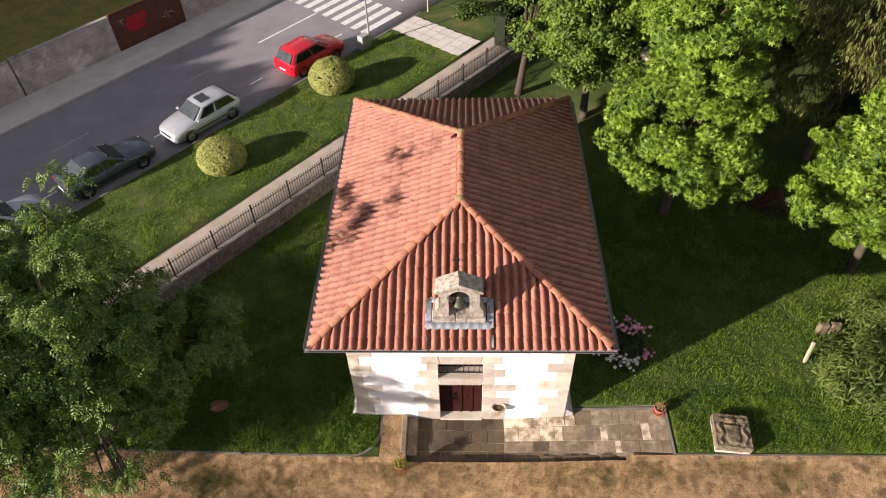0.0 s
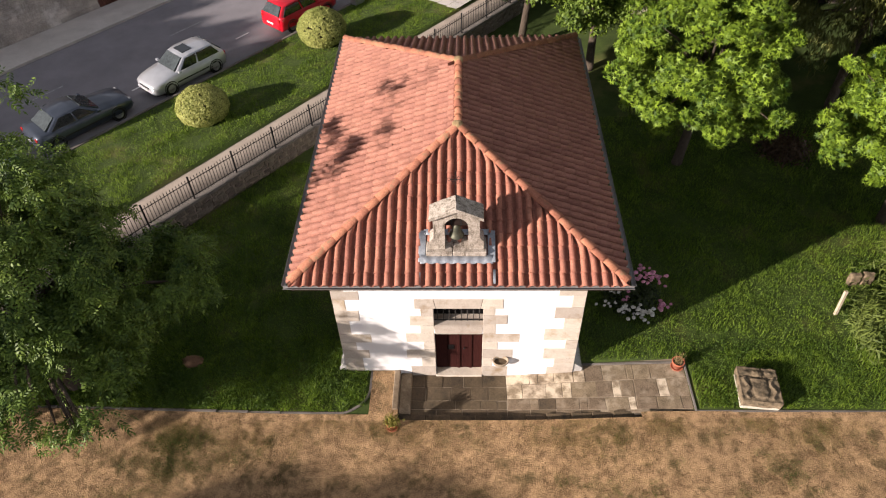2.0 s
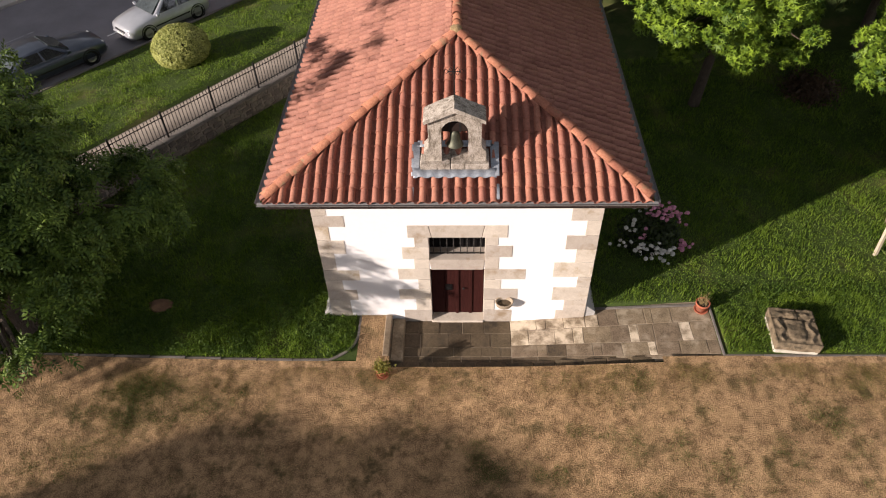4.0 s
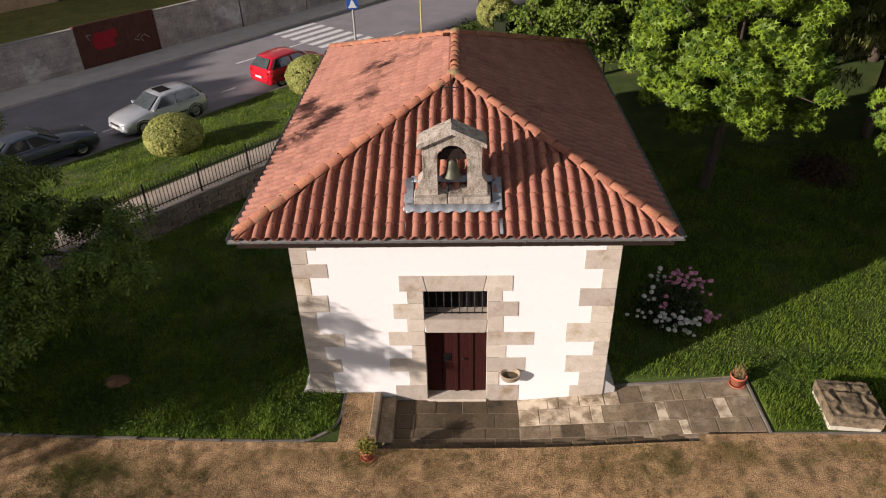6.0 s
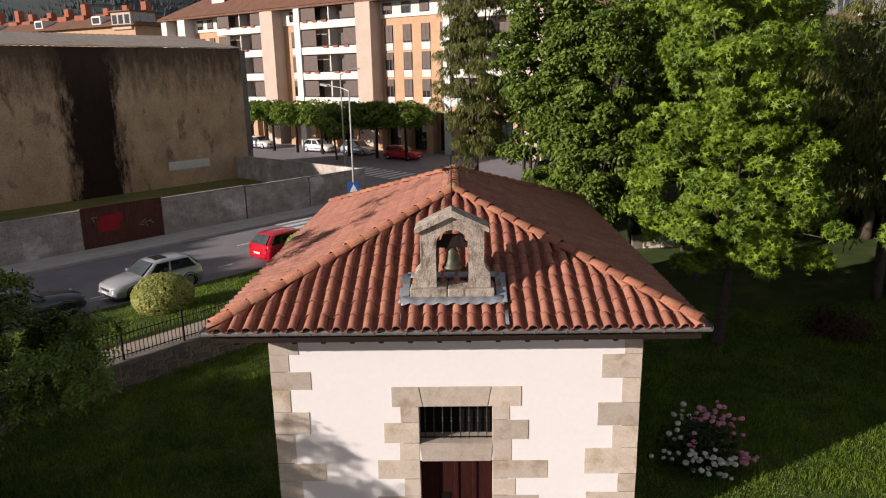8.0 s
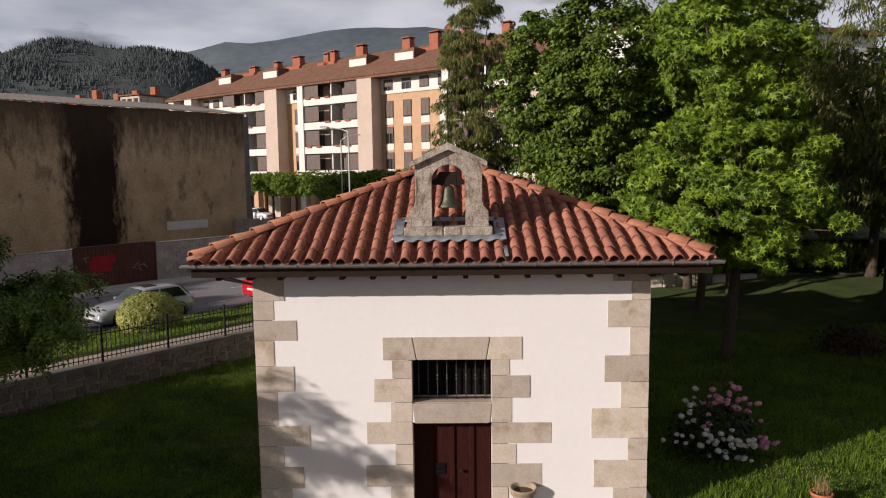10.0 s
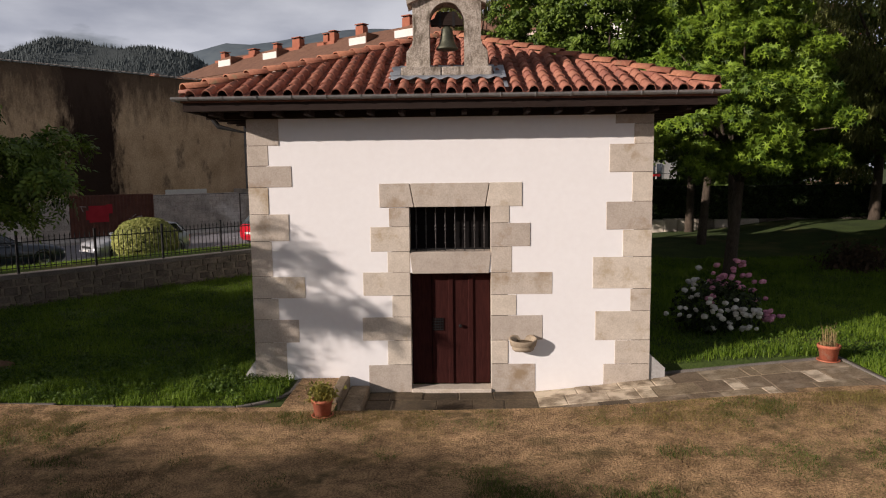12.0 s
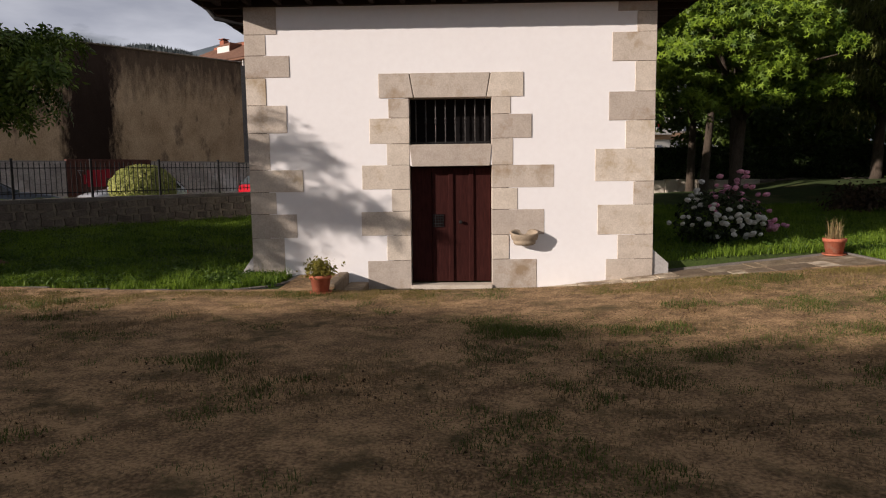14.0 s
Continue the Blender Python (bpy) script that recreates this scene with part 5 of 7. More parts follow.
# ---- cars ----
M_GLASS = surface("car_glass", (0.008, 0.010, 0.011), (0.016, 0.019, 0.021), 3, 30, 0.05, 0.0)
M_GLASS.node_tree.nodes["Principled BSDF"].inputs["Specular IOR Level"].default_value = 1.0
M_GLASS.node_tree.nodes["Principled BSDF"].inputs["IOR"].default_value = 1.55
# paler than the side glass: reflected sky is put into the base colour
M_SCREEN = surface("sky_pale_windscreen", (0.035, 0.042, 0.045), (0.075, 0.088, 0.092), 2.0, 9, 0.05, 0.0)
M_TYRE = surface("tyre_rubber", (0.012, 0.012, 0.012), (0.025, 0.025, 0.025), 8, 50, 0.85, 0.2)
M_RIM = surface("alloy_rim", (0.30, 0.30, 0.31), (0.45, 0.45, 0.46), 8, 50, 0.35, 0.0, metal=0.8)
M_LIGHT = surface("headlamp", (0.55, 0.56, 0.57), (0.7, 0.7, 0.7), 8, 40, 0.15, 0.0)
M_TAIL = surface("tail_lamp", (0.30, 0.01, 0.01), (0.42, 0.02, 0.02), 8, 40, 0.2, 0.0)
M_TRIM = surface("black_trim", (0.015, 0.015, 0.016), (0.03, 0.03, 0.03), 8, 40, 0.6, 0.0)
M_PLATE = surface("pale_plate", (0.55, 0.55, 0.52), (0.65, 0.65, 0.62), 8, 40, 0.5, 0.0)


def paint(name, low, high, metal=0.2):
    ma = surface(name, low, high, 0.8, 3.0, 0.3, 0.0, metal=metal)
    bs = ma.node_tree.nodes["Principled BSDF"]
    bs.inputs["Coat Weight"].default_value, bs.inputs["Coat Roughness"].default_value = 0.8, 0.06
    return ma


def loft(sections, close=True):
    bm = bmesh.new()
    rings = [[bm.verts.new(p) for p in s] for s in sections]
    for a, b in zip(rings, rings[1:]):
        k = len(a)
        for i in range(k):
            bm.faces.new((a[i], a[(i + 1) % k], b[(i + 1) % k], b[i]))
    bm.faces.new(list(reversed(rings[0])))
    bm.faces.new(rings[-1])
    return bm


def car(label, x, y, z, rz, ma, L=4.15, W=1.73, H=1.45, hood=0.90, belt=0.90, c0=0.78, c1=0.12, c2=-1.52, c3=-1.96, tail=0.94, roof_window=False, pitch=0.0, group="parked cars"):
    """A parked car, its nose along +x. c0..c3: foot and head of the windscreen, head and foot of the rear window."""
    c = empty("car", pose(x, y, z, 0, pitch, rz), label, "car", group)
    h, w = L / 2, W / 2
    wb0, wb1 = h - 0.86, -h + 0.76

    def sec(px, ww, zb, zt, crown=0.03):
        return [(px, -ww * 0.86, zb), (px, -ww, zb + 0.14), (px, -ww * 1.0, zb + 0.36), (px, -ww * 0.97, zt - 0.09), (px, -ww * 0.88, zt - 0.015), (px, -ww * 0.45, zt + crown), (px, ww * 0.45, zt + crown),
                (px, ww * 0.88, zt - 0.015), (px, ww * 0.97, zt - 0.09), (px, ww * 1.0, zb + 0.36), (px, ww, zb + 0.14), (px, ww * 0.86, zb)]

    secs = [sec(h, w * 0.66, 0.30, 0.60, 0.0), sec(h - 0.04, w * 0.80, 0.24, 0.68, 0.02), sec(h - 0.14, w * 0.90, 0.20, hood * 0.80, 0.03), sec(h - 0.38, w * 0.97, 0.18, hood * 0.88, 0.04), sec(h - 0.80, w, 0.18, hood * 0.955, 0.04),
            sec(c0 + 0.05, w, 0.18, hood + 0.02), sec(c0 - 0.35, w, 0.18, belt, 0.0), sec(0, w, 0.18, belt, 0.0), sec(c3 + 0.45, w, 0.18, belt + 0.01, 0.0), sec(min(c3 + 0.05, -h + 0.30), w * 0.985, 0.20, tail), sec(-h + 0.10, w * 0.93, 0.24, tail - 0.06), sec(-h, w * 0.82, 0.32, tail - 0.28, 0.0)]
    secs = sorted(secs, key=lambda q: -q[0][0])
    body = part("body", from_bm("body", loft(secs), True), ma, c)
    roof_w, base_w = w * 0.74, w * 0.95

    # cabin: a closed loft between four lines
    bm = bmesh.new()
    low = [(c0, base_w * 0.92), (c1 + 0.1, base_w), (c2, base_w), (c3, base_w * 0.88)]
    top = [(c1, roof_w), (c1 - 0.35, roof_w * 1.04), (c2 + 0.3, roof_w * 1.03), (c2, roof_w * 0.95)]
    zt = [H - 0.05, H, H - 0.02, H - 0.07]
    lv = [[bm.verts.new((px, sg * ww, belt - 0.03)) for px, ww in low] for sg in (-1, 1)]
    tv_ = [[bm.verts.new((px, sg * ww, z_ - 0.03)) for (px, ww), z_ in zip(top, zt)] for sg in (-1, 1)]
    cv = [bm.verts.new((px, 0, z_ + 0.015)) for (px, ww), z_ in zip(top, zt)]
    for sg in (0, 1):
        for i in range(3):
            bm.faces.new((lv[sg][i], lv[sg][i + 1], tv_[sg][i + 1], tv_[sg][i]))
            bm.faces.new((tv_[sg][i], tv_[sg][i + 1], cv[i + 1], cv[i]))
    bm.faces.new((lv[0][0], lv[1][0], tv_[1][0], cv[0], tv_[0][0]))
    bm.faces.new((lv[0][3], lv[1][3], tv_[1][3], cv[3], tv_[0][3]))
    bmesh.ops.recalc_face_normals(bm, faces=bm.faces)
    bmesh.ops.bevel(bm, geom=list(bm.edges), offset=0.065, segments=3, affect="EDGES", profile=0.5)
    part("cabin", from_bm("cabin", bm, True), ma, c)

    def pane(name, corners, out, glass=None, lift=0.018):
        a = [Vector(p) for p in corners]
        n = (a[1] - a[0]).cross(a[2] - a[0]).normalized()
        if n.dot(Vector(out)) < 0:
            n = -n
        bm2 = bmesh.new()
        mid = sum(a, Vector()) / len(a)
        q = [bm2.verts.new(mid + (p - mid) * 0.97 + n * lift) for p in a]
        r = [bm2.verts.new(p - n * 0.03) for p in a]
        bm2.faces.new(q)
        for i in range(len(a)):
            bm2.faces.new((q[i], r[i], r[(i + 1) % len(a)], q[(i + 1) % len(a)]))
        part(name, bm2, glass or M_GLASS, c)

    zb_ = belt + 0.02
    zt_ = H - 0.11
    f = 0.86

    def mixp(p, q, t):
        return tuple(p[i] + (q[i] - p[i]) * t for i in range(3))

    for sg in (-1, 1):
        b0, b1 = (c0 - 0.16, sg * (base_w * 0.985), zb_), (c3 + 0.14, sg * (base_w * 0.965), zb_)
        t0, t1 = (c1 - 0.02, sg * (roof_w * 1.05 + 0.035), zt_), (c2 + 0.06, sg * (roof_w * 1.03 + 0.035), zt_)
        m = 0.44
        pane("side_window", (mixp(b0, b1, 0.05), mixp(b0, b1, m - 0.02), mixp(t0, t1, m - 0.05), mixp(t0, t1, 0.03)), (0, sg, 0.3))
        pane("side_window", (mixp(b0, b1, m + 0.02), mixp(b0, b1, 0.96), mixp(t0, t1, 0.97), mixp(t0, t1, m - 0.01)), (0, sg, 0.3))
        bm2 = bmesh.new()
        add_box(bm2, c0 - 0.22, c0 - 0.08, sg * w - 0.02 if sg > 0 else sg * w - 0.13, sg * w + 0.13 if sg > 0 else sg * w + 0.02, belt - 0.01, belt + 0.11, 0.025)
        part("wing_mirror", bm2, ma, c)
        part("headlight", box(h - 0.24, h - 0.075, sg * w * 0.62 - 0.14, sg * w * 0.62 + 0.14, 0.575, 0.70, 0.03), M_LIGHT, c)
        part("tail_light", box(-h + 0.02, -h + 0.17, sg * w * 0.76 - 0.09, sg * w * 0.76 + 0.09, tail - 0.33, tail - 0.12, 0.03), M_TAIL, c)
        part("sill_strip", box(wb1 + 0.38, wb0 - 0.38, sg * w - 0.012, sg * w + 0.012, 0.46, 0.52, 0.005), M_TRIM, c)
        for wx in (wb0, wb1):
            tyre = bmesh.new()
            add_lathe(tyre, [(0.20, -0.10), (0.29, -0.10), (0.315, -0.07), (0.315, 0.07), (0.29, 0.10), (0.20, 0.10)], 24, caps=False)
            wheel = part("wheel", from_bm("tyre", tyre, True), M_TYRE, c, m=pose(wx, sg * (w - 0.10), 0.315, 90, 0, 0))
            rim = bmesh.new()
            add_lathe(rim, [(0.001, -0.085), (0.05, -0.095), (0.06, -0.08), (0.19, -0.085), (0.205, -0.10), (0.205, 0.10), (0.19, 0.085), (0.06, 0.08), (0.05, 0.095), (0.001, 0.085)], 20)
            part("rim", from_bm("rim", rim, True), M_RIM, wheel)
            arch = bmesh.new()
            add_lathe(arch, [(0.33, -0.015), (0.365, -0.012), (0.365, 0.012), (0.33, 0.015)], 24, caps=False)
            part("wheel_arch", from_bm("arch", arch, True), M_TRIM, c, m=pose(wx, sg * w, 0.33, 90, 0, 0))
    pane("windscreen", ((c0 - 0.03, -base_w * 0.82, zb_), (c0 - 0.03, base_w * 0.82, zb_), (c1 + 0.03, roof_w * 0.9, zt_ + 0.01), (c1 + 0.03, -roof_w * 0.9, zt_ + 0.01)), (1, 0, 0.5), M_SCREEN, 0.05)
    pane("rear_window", ((c3 + 0.04, -base_w * 0.78, zb_ + 0.03), (c3 + 0.04, base_w * 0.78, zb_ + 0.03), (c2 - 0.03, roof_w * 0.82, zt_ - 0.01), (c2 - 0.03, -roof_w * 0.82, zt_ - 0.01)), (-1, 0, 0.5), M_SCREEN, 0.04)
    part("front_bumper", box(h - 0.16, h + 0.03, -w * 0.76, w * 0.76, 0.30, 0.44, 0.05), ma, c)
    part("rear_bumper", box(-h - 0.03, -h + 0.16, -w * 0.80, w * 0.80, 0.32, 0.50, 0.05), ma, c)
    part("number_plate", box(h + 0.012, h + 0.035, -0.25, 0.25, 0.36, 0.46, 0.004), M_PLATE, c)
    part("number_plate", box(-h - 0.038, -h - 0.012, -0.25, 0.25, 0.52, 0.62, 0.004), M_PLATE, c)
    part("grille", box(h - 0.05, h + 0.018, -0.38, 0.38, 0.50, 0.60, 0.01), M_TRIM, c)
    if roof_window:
        part("sunroof", box(c1 - 0.72, c1 - 0.18, -0.36, 0.36, H - 0.03, H + 0.016, 0.01), M_GLASS, c)
    return c


SILVER = paint("silver_paint", (0.52, 0.53, 0.56), (0.60, 0.61, 0.64), 0.5)
DARK = paint("dark_blue_paint", (0.050, 0.062, 0.086), (0.072, 0.086, 0.116), 0.5)
RED = paint("red_paint", (0.46, 0.006, 0.018), (0.56, 0.009, 0.026), 0.1)
WHITE = paint("white_paint", (0.66, 0.67, 0.68), (0.74, 0.75, 0.76), 0.1)
PALE = paint("pale_blue_paint", (0.30, 0.34, 0.40), (0.36, 0.40, 0.46), 0.4)
x, y = at_road(4.30, 21.0)
car("silver hatchback with a dark sunroof parked at the kerb", x, y, 0.55, 230.4, SILVER, roof_window=True)
x, y = at_road(-0.98, 21.2)
car("dark blue saloon parked beside the verge", x, y, 0.55, 49.0, DARK, L=4.5, W=1.78, H=1.42, hood=0.88, belt=0.90, c0=0.75, c1=0.0, c2=-1.10, c3=-1.75, tail=0.96)
x, y = at_road(11.85, 21.05)
car("bright red hatchback parked near the crossing", x, y, 0.55, 50.4, RED, L=4.05, W=1.73, H=1.50, hood=0.94, belt=0.94, tail=0.98, c0=0.85, c1=0.12)
x, y = at_road(-6.2, 21.1)
car("pale blue hatchback parked behind the dark saloon", x, y, 0.55, 50.4, PALE)
for (px, py), ma, lab, hh in (((-24.4, 74.2), WHITE, "white hatchback parked under the street trees", 1.48), ((-15.9, 68.4), WHITE, "white hatchback parked before the flats", 1.5), ((-10.9, 65.2), SILVER, "silver people carrier parked before the flats", 1.62), ((-5.6, 60.2), RED, "red saloon parked by the far kerb", 1.45)):
    car(lab, px, py, 0.55 + far_rise(px, py) + 0.01, -35.4, ma, L=4.3, H=hh, group="cars before the flats")

# ---- street lamp with a crossing sign ----
lx, ly = at_road(15.12, 19.56)
lamp = empty("street_lamp", pose(lx, ly, verge_z(19.56)), "tall grey street lamp with a blue crossing sign", "street lamp")
M_POLE = surface("galvanised_pole", (0.36, 0.36, 0.36), (0.48, 0.48, 0.47), 4, 40, 0.5, 0.1, metal=0.5)
bm = bmesh.new()
add_tube(bm, [(0, 0, 0), (0, 0, 0.9), (0, 0, 0.92), (0, 0, 8.2)], [0.085, 0.085, 0.06, 0.042], 12)
part("pole", bm, M_POLE, lamp)
bm = bmesh.new()
add_tube(bm, [(0, 0, 8.15), (-0.4, 0.25, 8.32), (-1.2, 0.85, 8.45)], [0.035, 0.03, 0.026], 8)
part("arm", bm, M_POLE, lamp)
bm = bmesh.new()
add_box(bm, -0.32, 0.32, -0.13, 0.13, -0.06, 0.06, 0.04)
part("lamp_head", bm, M_POLE, lamp, m=pose(-1.4, 1.0, 8.47, 0, -8, 140))
part("sign_plate", box(-0.30, 0.30, -0.02, 0.0, 2.85, 3.45, 0.01), surface("blue_sign", (0.02, 0.08, 0.32), (0.03, 0.10, 0.38), 3, 30, 0.5, 0.0), lamp, "blue crossing sign with a white triangle", m=pose(0, -0.06, 0, 0, 0, 10))
bm = bmesh.new()
a = [bm.verts.new(p) for p in ((-0.22, -0.026, 2.93), (0.22, -0.026, 2.93), (0, -0.026, 3.36))]
b = [bm.verts.new((v.co.x, -0.021, v.co.z)) for v in a]
bm.faces.new(a)
for i in range(3):
    bm.faces.new((a[i], b[i], b[(i + 1) % 3], a[(i + 1) % 3]))
part("sign_triangle", bm, M_PAINT, lamp, m=pose(0, -0.06, 0, 0, 0, 10))
x, y = at_road(14.75, 19.65)
tagged(part("utility_box", box(-0.30, 0.30, -0.22, 0.22, 0, 0.85, 0.03), M_POLE, None, m=pose(x, y, 0.64, 0, 0, 50)), "grey metal street cabinet beside the kerb", "cabinet")
for px, py, h, az in ((-10.4, 52.0, 9.0, 25), (-3.6, 47.5, 3.4, 0)):
    if h > 5:
        l2 = empty("street_lamp", pose(px, py, 0.55 + far_rise(px, py)), "grey street lamp on the far corner", "street lamp")
        bm = bmesh.new()
        add_tube(bm, [(0, 0, 0), (0, 0, h)], [0.08, 0.05], 10)
        part("pole", bm, M_POLE, l2)
        bm = bmesh.new()
        add_tube(bm, [(0, 0, h - 0.1), (0.5, 0, h + 0.3), (1.3, 0, h + 0.45)], [0.04, 0.035, 0.03], 8)
        part("arm", bm, M_POLE, l2)
        part("lamp_head", box(1.2, 1.8, -0.12, 0.12, h + 0.40, h + 0.50, 0.03), M_POLE, l2)
x, y = at_road(20.3, 19.6)
sp = empty("road_sign", pose(x, y, 0.6), "slim yellow marker post by the crossing", "marker post")
bm = bmesh.new()
add_tube(bm, [(0, 0, 0), (0, 0, 3.1)], 0.045, 10)
part("pole", bm, surface("yellow_pole", (0.42, 0.34, 0.12), (0.55, 0.45, 0.18), 3, 30, 0.6, 0.0), sp)

# ---- warehouse ----
M_WARE = surface("stained_render", (0.36, 0.245, 0.145), (0.63, 0.46, 0.30), 0.6, 12, 0.95, 0.35, stretch=(1, 1, 0.8), spot=(0.15, 0.106, 0.075), spot_scale=0.8, spot_amount=0.16, distance=0.05, contrast=1.0, spot_stretch=(1, 1, 0.45))
nd, lk = M_WARE.node_tree.nodes, M_WARE.node_tree.links
bs = nd["Principled BSDF"]
src = bs.inputs["Base Color"].links[0].from_socket
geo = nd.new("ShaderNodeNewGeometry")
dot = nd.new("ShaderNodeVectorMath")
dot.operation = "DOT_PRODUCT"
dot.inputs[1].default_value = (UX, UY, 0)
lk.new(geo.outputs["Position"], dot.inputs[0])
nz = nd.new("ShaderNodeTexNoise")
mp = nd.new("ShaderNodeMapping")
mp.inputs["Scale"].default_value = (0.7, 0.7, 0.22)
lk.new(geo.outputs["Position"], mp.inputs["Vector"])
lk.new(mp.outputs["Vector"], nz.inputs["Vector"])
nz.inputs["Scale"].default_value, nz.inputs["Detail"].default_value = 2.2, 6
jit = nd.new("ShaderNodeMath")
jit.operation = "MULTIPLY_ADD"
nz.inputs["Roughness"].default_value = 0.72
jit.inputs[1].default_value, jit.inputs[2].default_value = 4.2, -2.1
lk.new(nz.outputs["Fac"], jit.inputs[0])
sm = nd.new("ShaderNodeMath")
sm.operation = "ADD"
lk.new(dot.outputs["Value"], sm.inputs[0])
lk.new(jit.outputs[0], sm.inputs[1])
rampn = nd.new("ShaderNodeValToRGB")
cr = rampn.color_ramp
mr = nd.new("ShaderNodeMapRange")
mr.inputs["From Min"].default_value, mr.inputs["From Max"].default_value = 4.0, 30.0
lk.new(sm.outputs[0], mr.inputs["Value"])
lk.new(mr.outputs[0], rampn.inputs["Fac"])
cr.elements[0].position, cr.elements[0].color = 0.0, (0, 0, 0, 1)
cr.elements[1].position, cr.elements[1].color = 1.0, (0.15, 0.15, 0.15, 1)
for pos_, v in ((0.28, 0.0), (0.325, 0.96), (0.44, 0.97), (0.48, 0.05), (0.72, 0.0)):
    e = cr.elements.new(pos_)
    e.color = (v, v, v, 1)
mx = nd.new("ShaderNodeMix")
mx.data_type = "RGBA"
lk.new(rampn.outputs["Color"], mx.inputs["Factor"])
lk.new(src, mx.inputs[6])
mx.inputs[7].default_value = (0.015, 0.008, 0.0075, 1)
bs.inputs["Specular IOR Level"].default_value = 0.12
# damp and soot run down from the roof edge
sep = nd.new("ShaderNodeSeparateXYZ")
lk.new(geo.outputs["Position"], sep.inputs[0])
hz = nd.new("ShaderNodeMapRange")
hz.inputs["From Min"].default_value, hz.inputs["From Max"].default_value, hz.inputs["To Max"].default_value = 7.0, 12.3, 0.60
lk.new(sep.outputs["Z"], hz.inputs["Value"])
n3 = nd.new("ShaderNodeTexNoise")
n3.inputs["Scale"].default_value, n3.inputs["Detail"].default_value, n3.inputs["Roughness"].default_value = 1.5, 9.0, 0.75
m3 = nd.new("ShaderNodeMapping")
m3.inputs["Scale"].default_value = (1.3, 1.3, 0.32)
lk.new(geo.outputs["Position"], m3.inputs["Vector"])
lk.new(m3.outputs["Vector"], n3.inputs["Vector"])
su = nd.new("ShaderNodeMath")
lk.new(hz.outputs[0], su.inputs[0])
lk.new(n3.outputs["Fac"], su.inputs[1])
st = nd.new("ShaderNodeMapRange")
st.inputs["From Min"].default_value, st.inputs["From Max"].default_value, st.inputs["To Max"].default_value = 0.62, 0.98, 0.82
lk.new(su.outputs[0], st.inputs["Value"])
m4 = nd.new("ShaderNodeMix")
m4.data_type = "RGBA"
lk.new(st.outputs[0], m4.inputs["Factor"])
lk.new(mx.outputs[2], m4.inputs[6])
m4.inputs[7].default_value = (0.060, 0.040, 0.030, 1)
lk.new(m4.outputs[2], bs.inputs["Base Color"])
ware = empty("warehouse", pose(*at_road(0, 47.5), 0.70, 0, 0, 50.4), "old warehouse with a blank dark-stained rendered wall", "warehouse")
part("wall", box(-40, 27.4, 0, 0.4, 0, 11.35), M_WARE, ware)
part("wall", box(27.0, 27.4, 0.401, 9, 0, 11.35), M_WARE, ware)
part("corner_pier", box(27.402, 28.15, 0.3, 1.0, 0, 11.2), surface("grey_render", (0.12, 0.115, 0.11), (0.22, 0.21, 0.205), 1, 9, 0.95, 0.3), ware)
part("repair_patch", box(19.6, 23.4, -0.02, 0.0, 1.4, 2.1, 0.004), surface("pale_patch", (0.58, 0.57, 0.54), (0.74, 0.73, 0.70), 1.5, 20, 0.9, 0.2), ware, "pale repaired patch")
vs, fs = [], []
for i in range(271):
    x = -40.2 + 67.8 * i / 270
    up = 0.05 if i % 2 else 0.0
    vs += [(x, -0.25, 11.40 + up), (x, 9.2, 12.8 + up), (x, -0.25, 11.34 + up), (x, 9.2, 12.7 + up)]
    if i:
        k = 4 * i
        fs += [(k - 4, k, k + 1, k - 3), (k - 2, k + 2, k, k - 4)]
part("roof", mesh_of("roof", vs, fs), surface("fibre_cement", (0.15, 0.132, 0.115), (0.27, 0.24, 0.215), 0.8, 12, 0.9, 0.2), ware, "corrugated grey roofing")

# ---- flats beyond the street ----
M_BRICK = surface("tan_brick", (0.42, 0.262, 0.155), (0.53, 0.345, 0.215), 1.2, 14, 0.9, 0.2)
M_RENDER_W = surface("white_render", (0.58, 0.56, 0.52), (0.69, 0.67, 0.63), 0.6, 10, 0.9, 0.1)
M_RENDER_B = surface("beige_render", (0.44, 0.350, 0.285), (0.53, 0.435, 0.36), 0.6, 10, 0.9, 0.1)
M_SHADE = surface("brown_blind", (0.10, 0.075, 0.065), (0.15, 0.115, 0.10), 2, 20, 0.7, 0.0)
M_FARROOF = surface("brown_roof_tiles", (0.13, 0.065, 0.042), (0.22, 0.115, 0.075), 1.0, 4, 0.9, 0.3, distance=0.05)
M_CHIM = surface("orange_brick", (0.26, 0.085, 0.050), (0.35, 0.13, 0.078), 1.5, 12, 0.9, 0.2)
FX, FY, FZ = -11.19, 71.54, 1.0
flats = empty("apartment_building", pose(FX, FY, FZ, 0, 0, -35.4), "long five-storey brick and white apartment building", "apartment building")
A0, A1 = -38.6, 26.0
part("wall", box(A0, A1, 0.9, 13, 0, 17.0), M_BRICK, flats)
part("eave", box(A0 - 0.5, A1 + 0.5, -0.9, 14, 16.55, 16.8), M_FARROOF, flats, "beige boxed eaves")
bm = bmesh.new()
a = [bm.verts.new(p) for p in ((A0 - 0.6, -1.0, 16.82), (A1 + 0.6, -1.0, 16.82), (A1 + 0.6, 14.1, 16.82), (A0 - 0.6, 14.1, 16.82))]
b = [bm.verts.new((A0 + 5.5, 6.5, 20.9)), bm.verts.new((A1 - 5.5, 6.5, 20.9))]
bm.faces.new((a[3], a[2], a[1], a[0]))
bm.faces.new((a[0], a[1], b[1], b[0]))
bm.faces.new((a[1], a[2], b[1]))
bm.faces.new((a[2], a[3], b[0], b[1]))
bm.faces.new((a[3], a[0], b[0]))
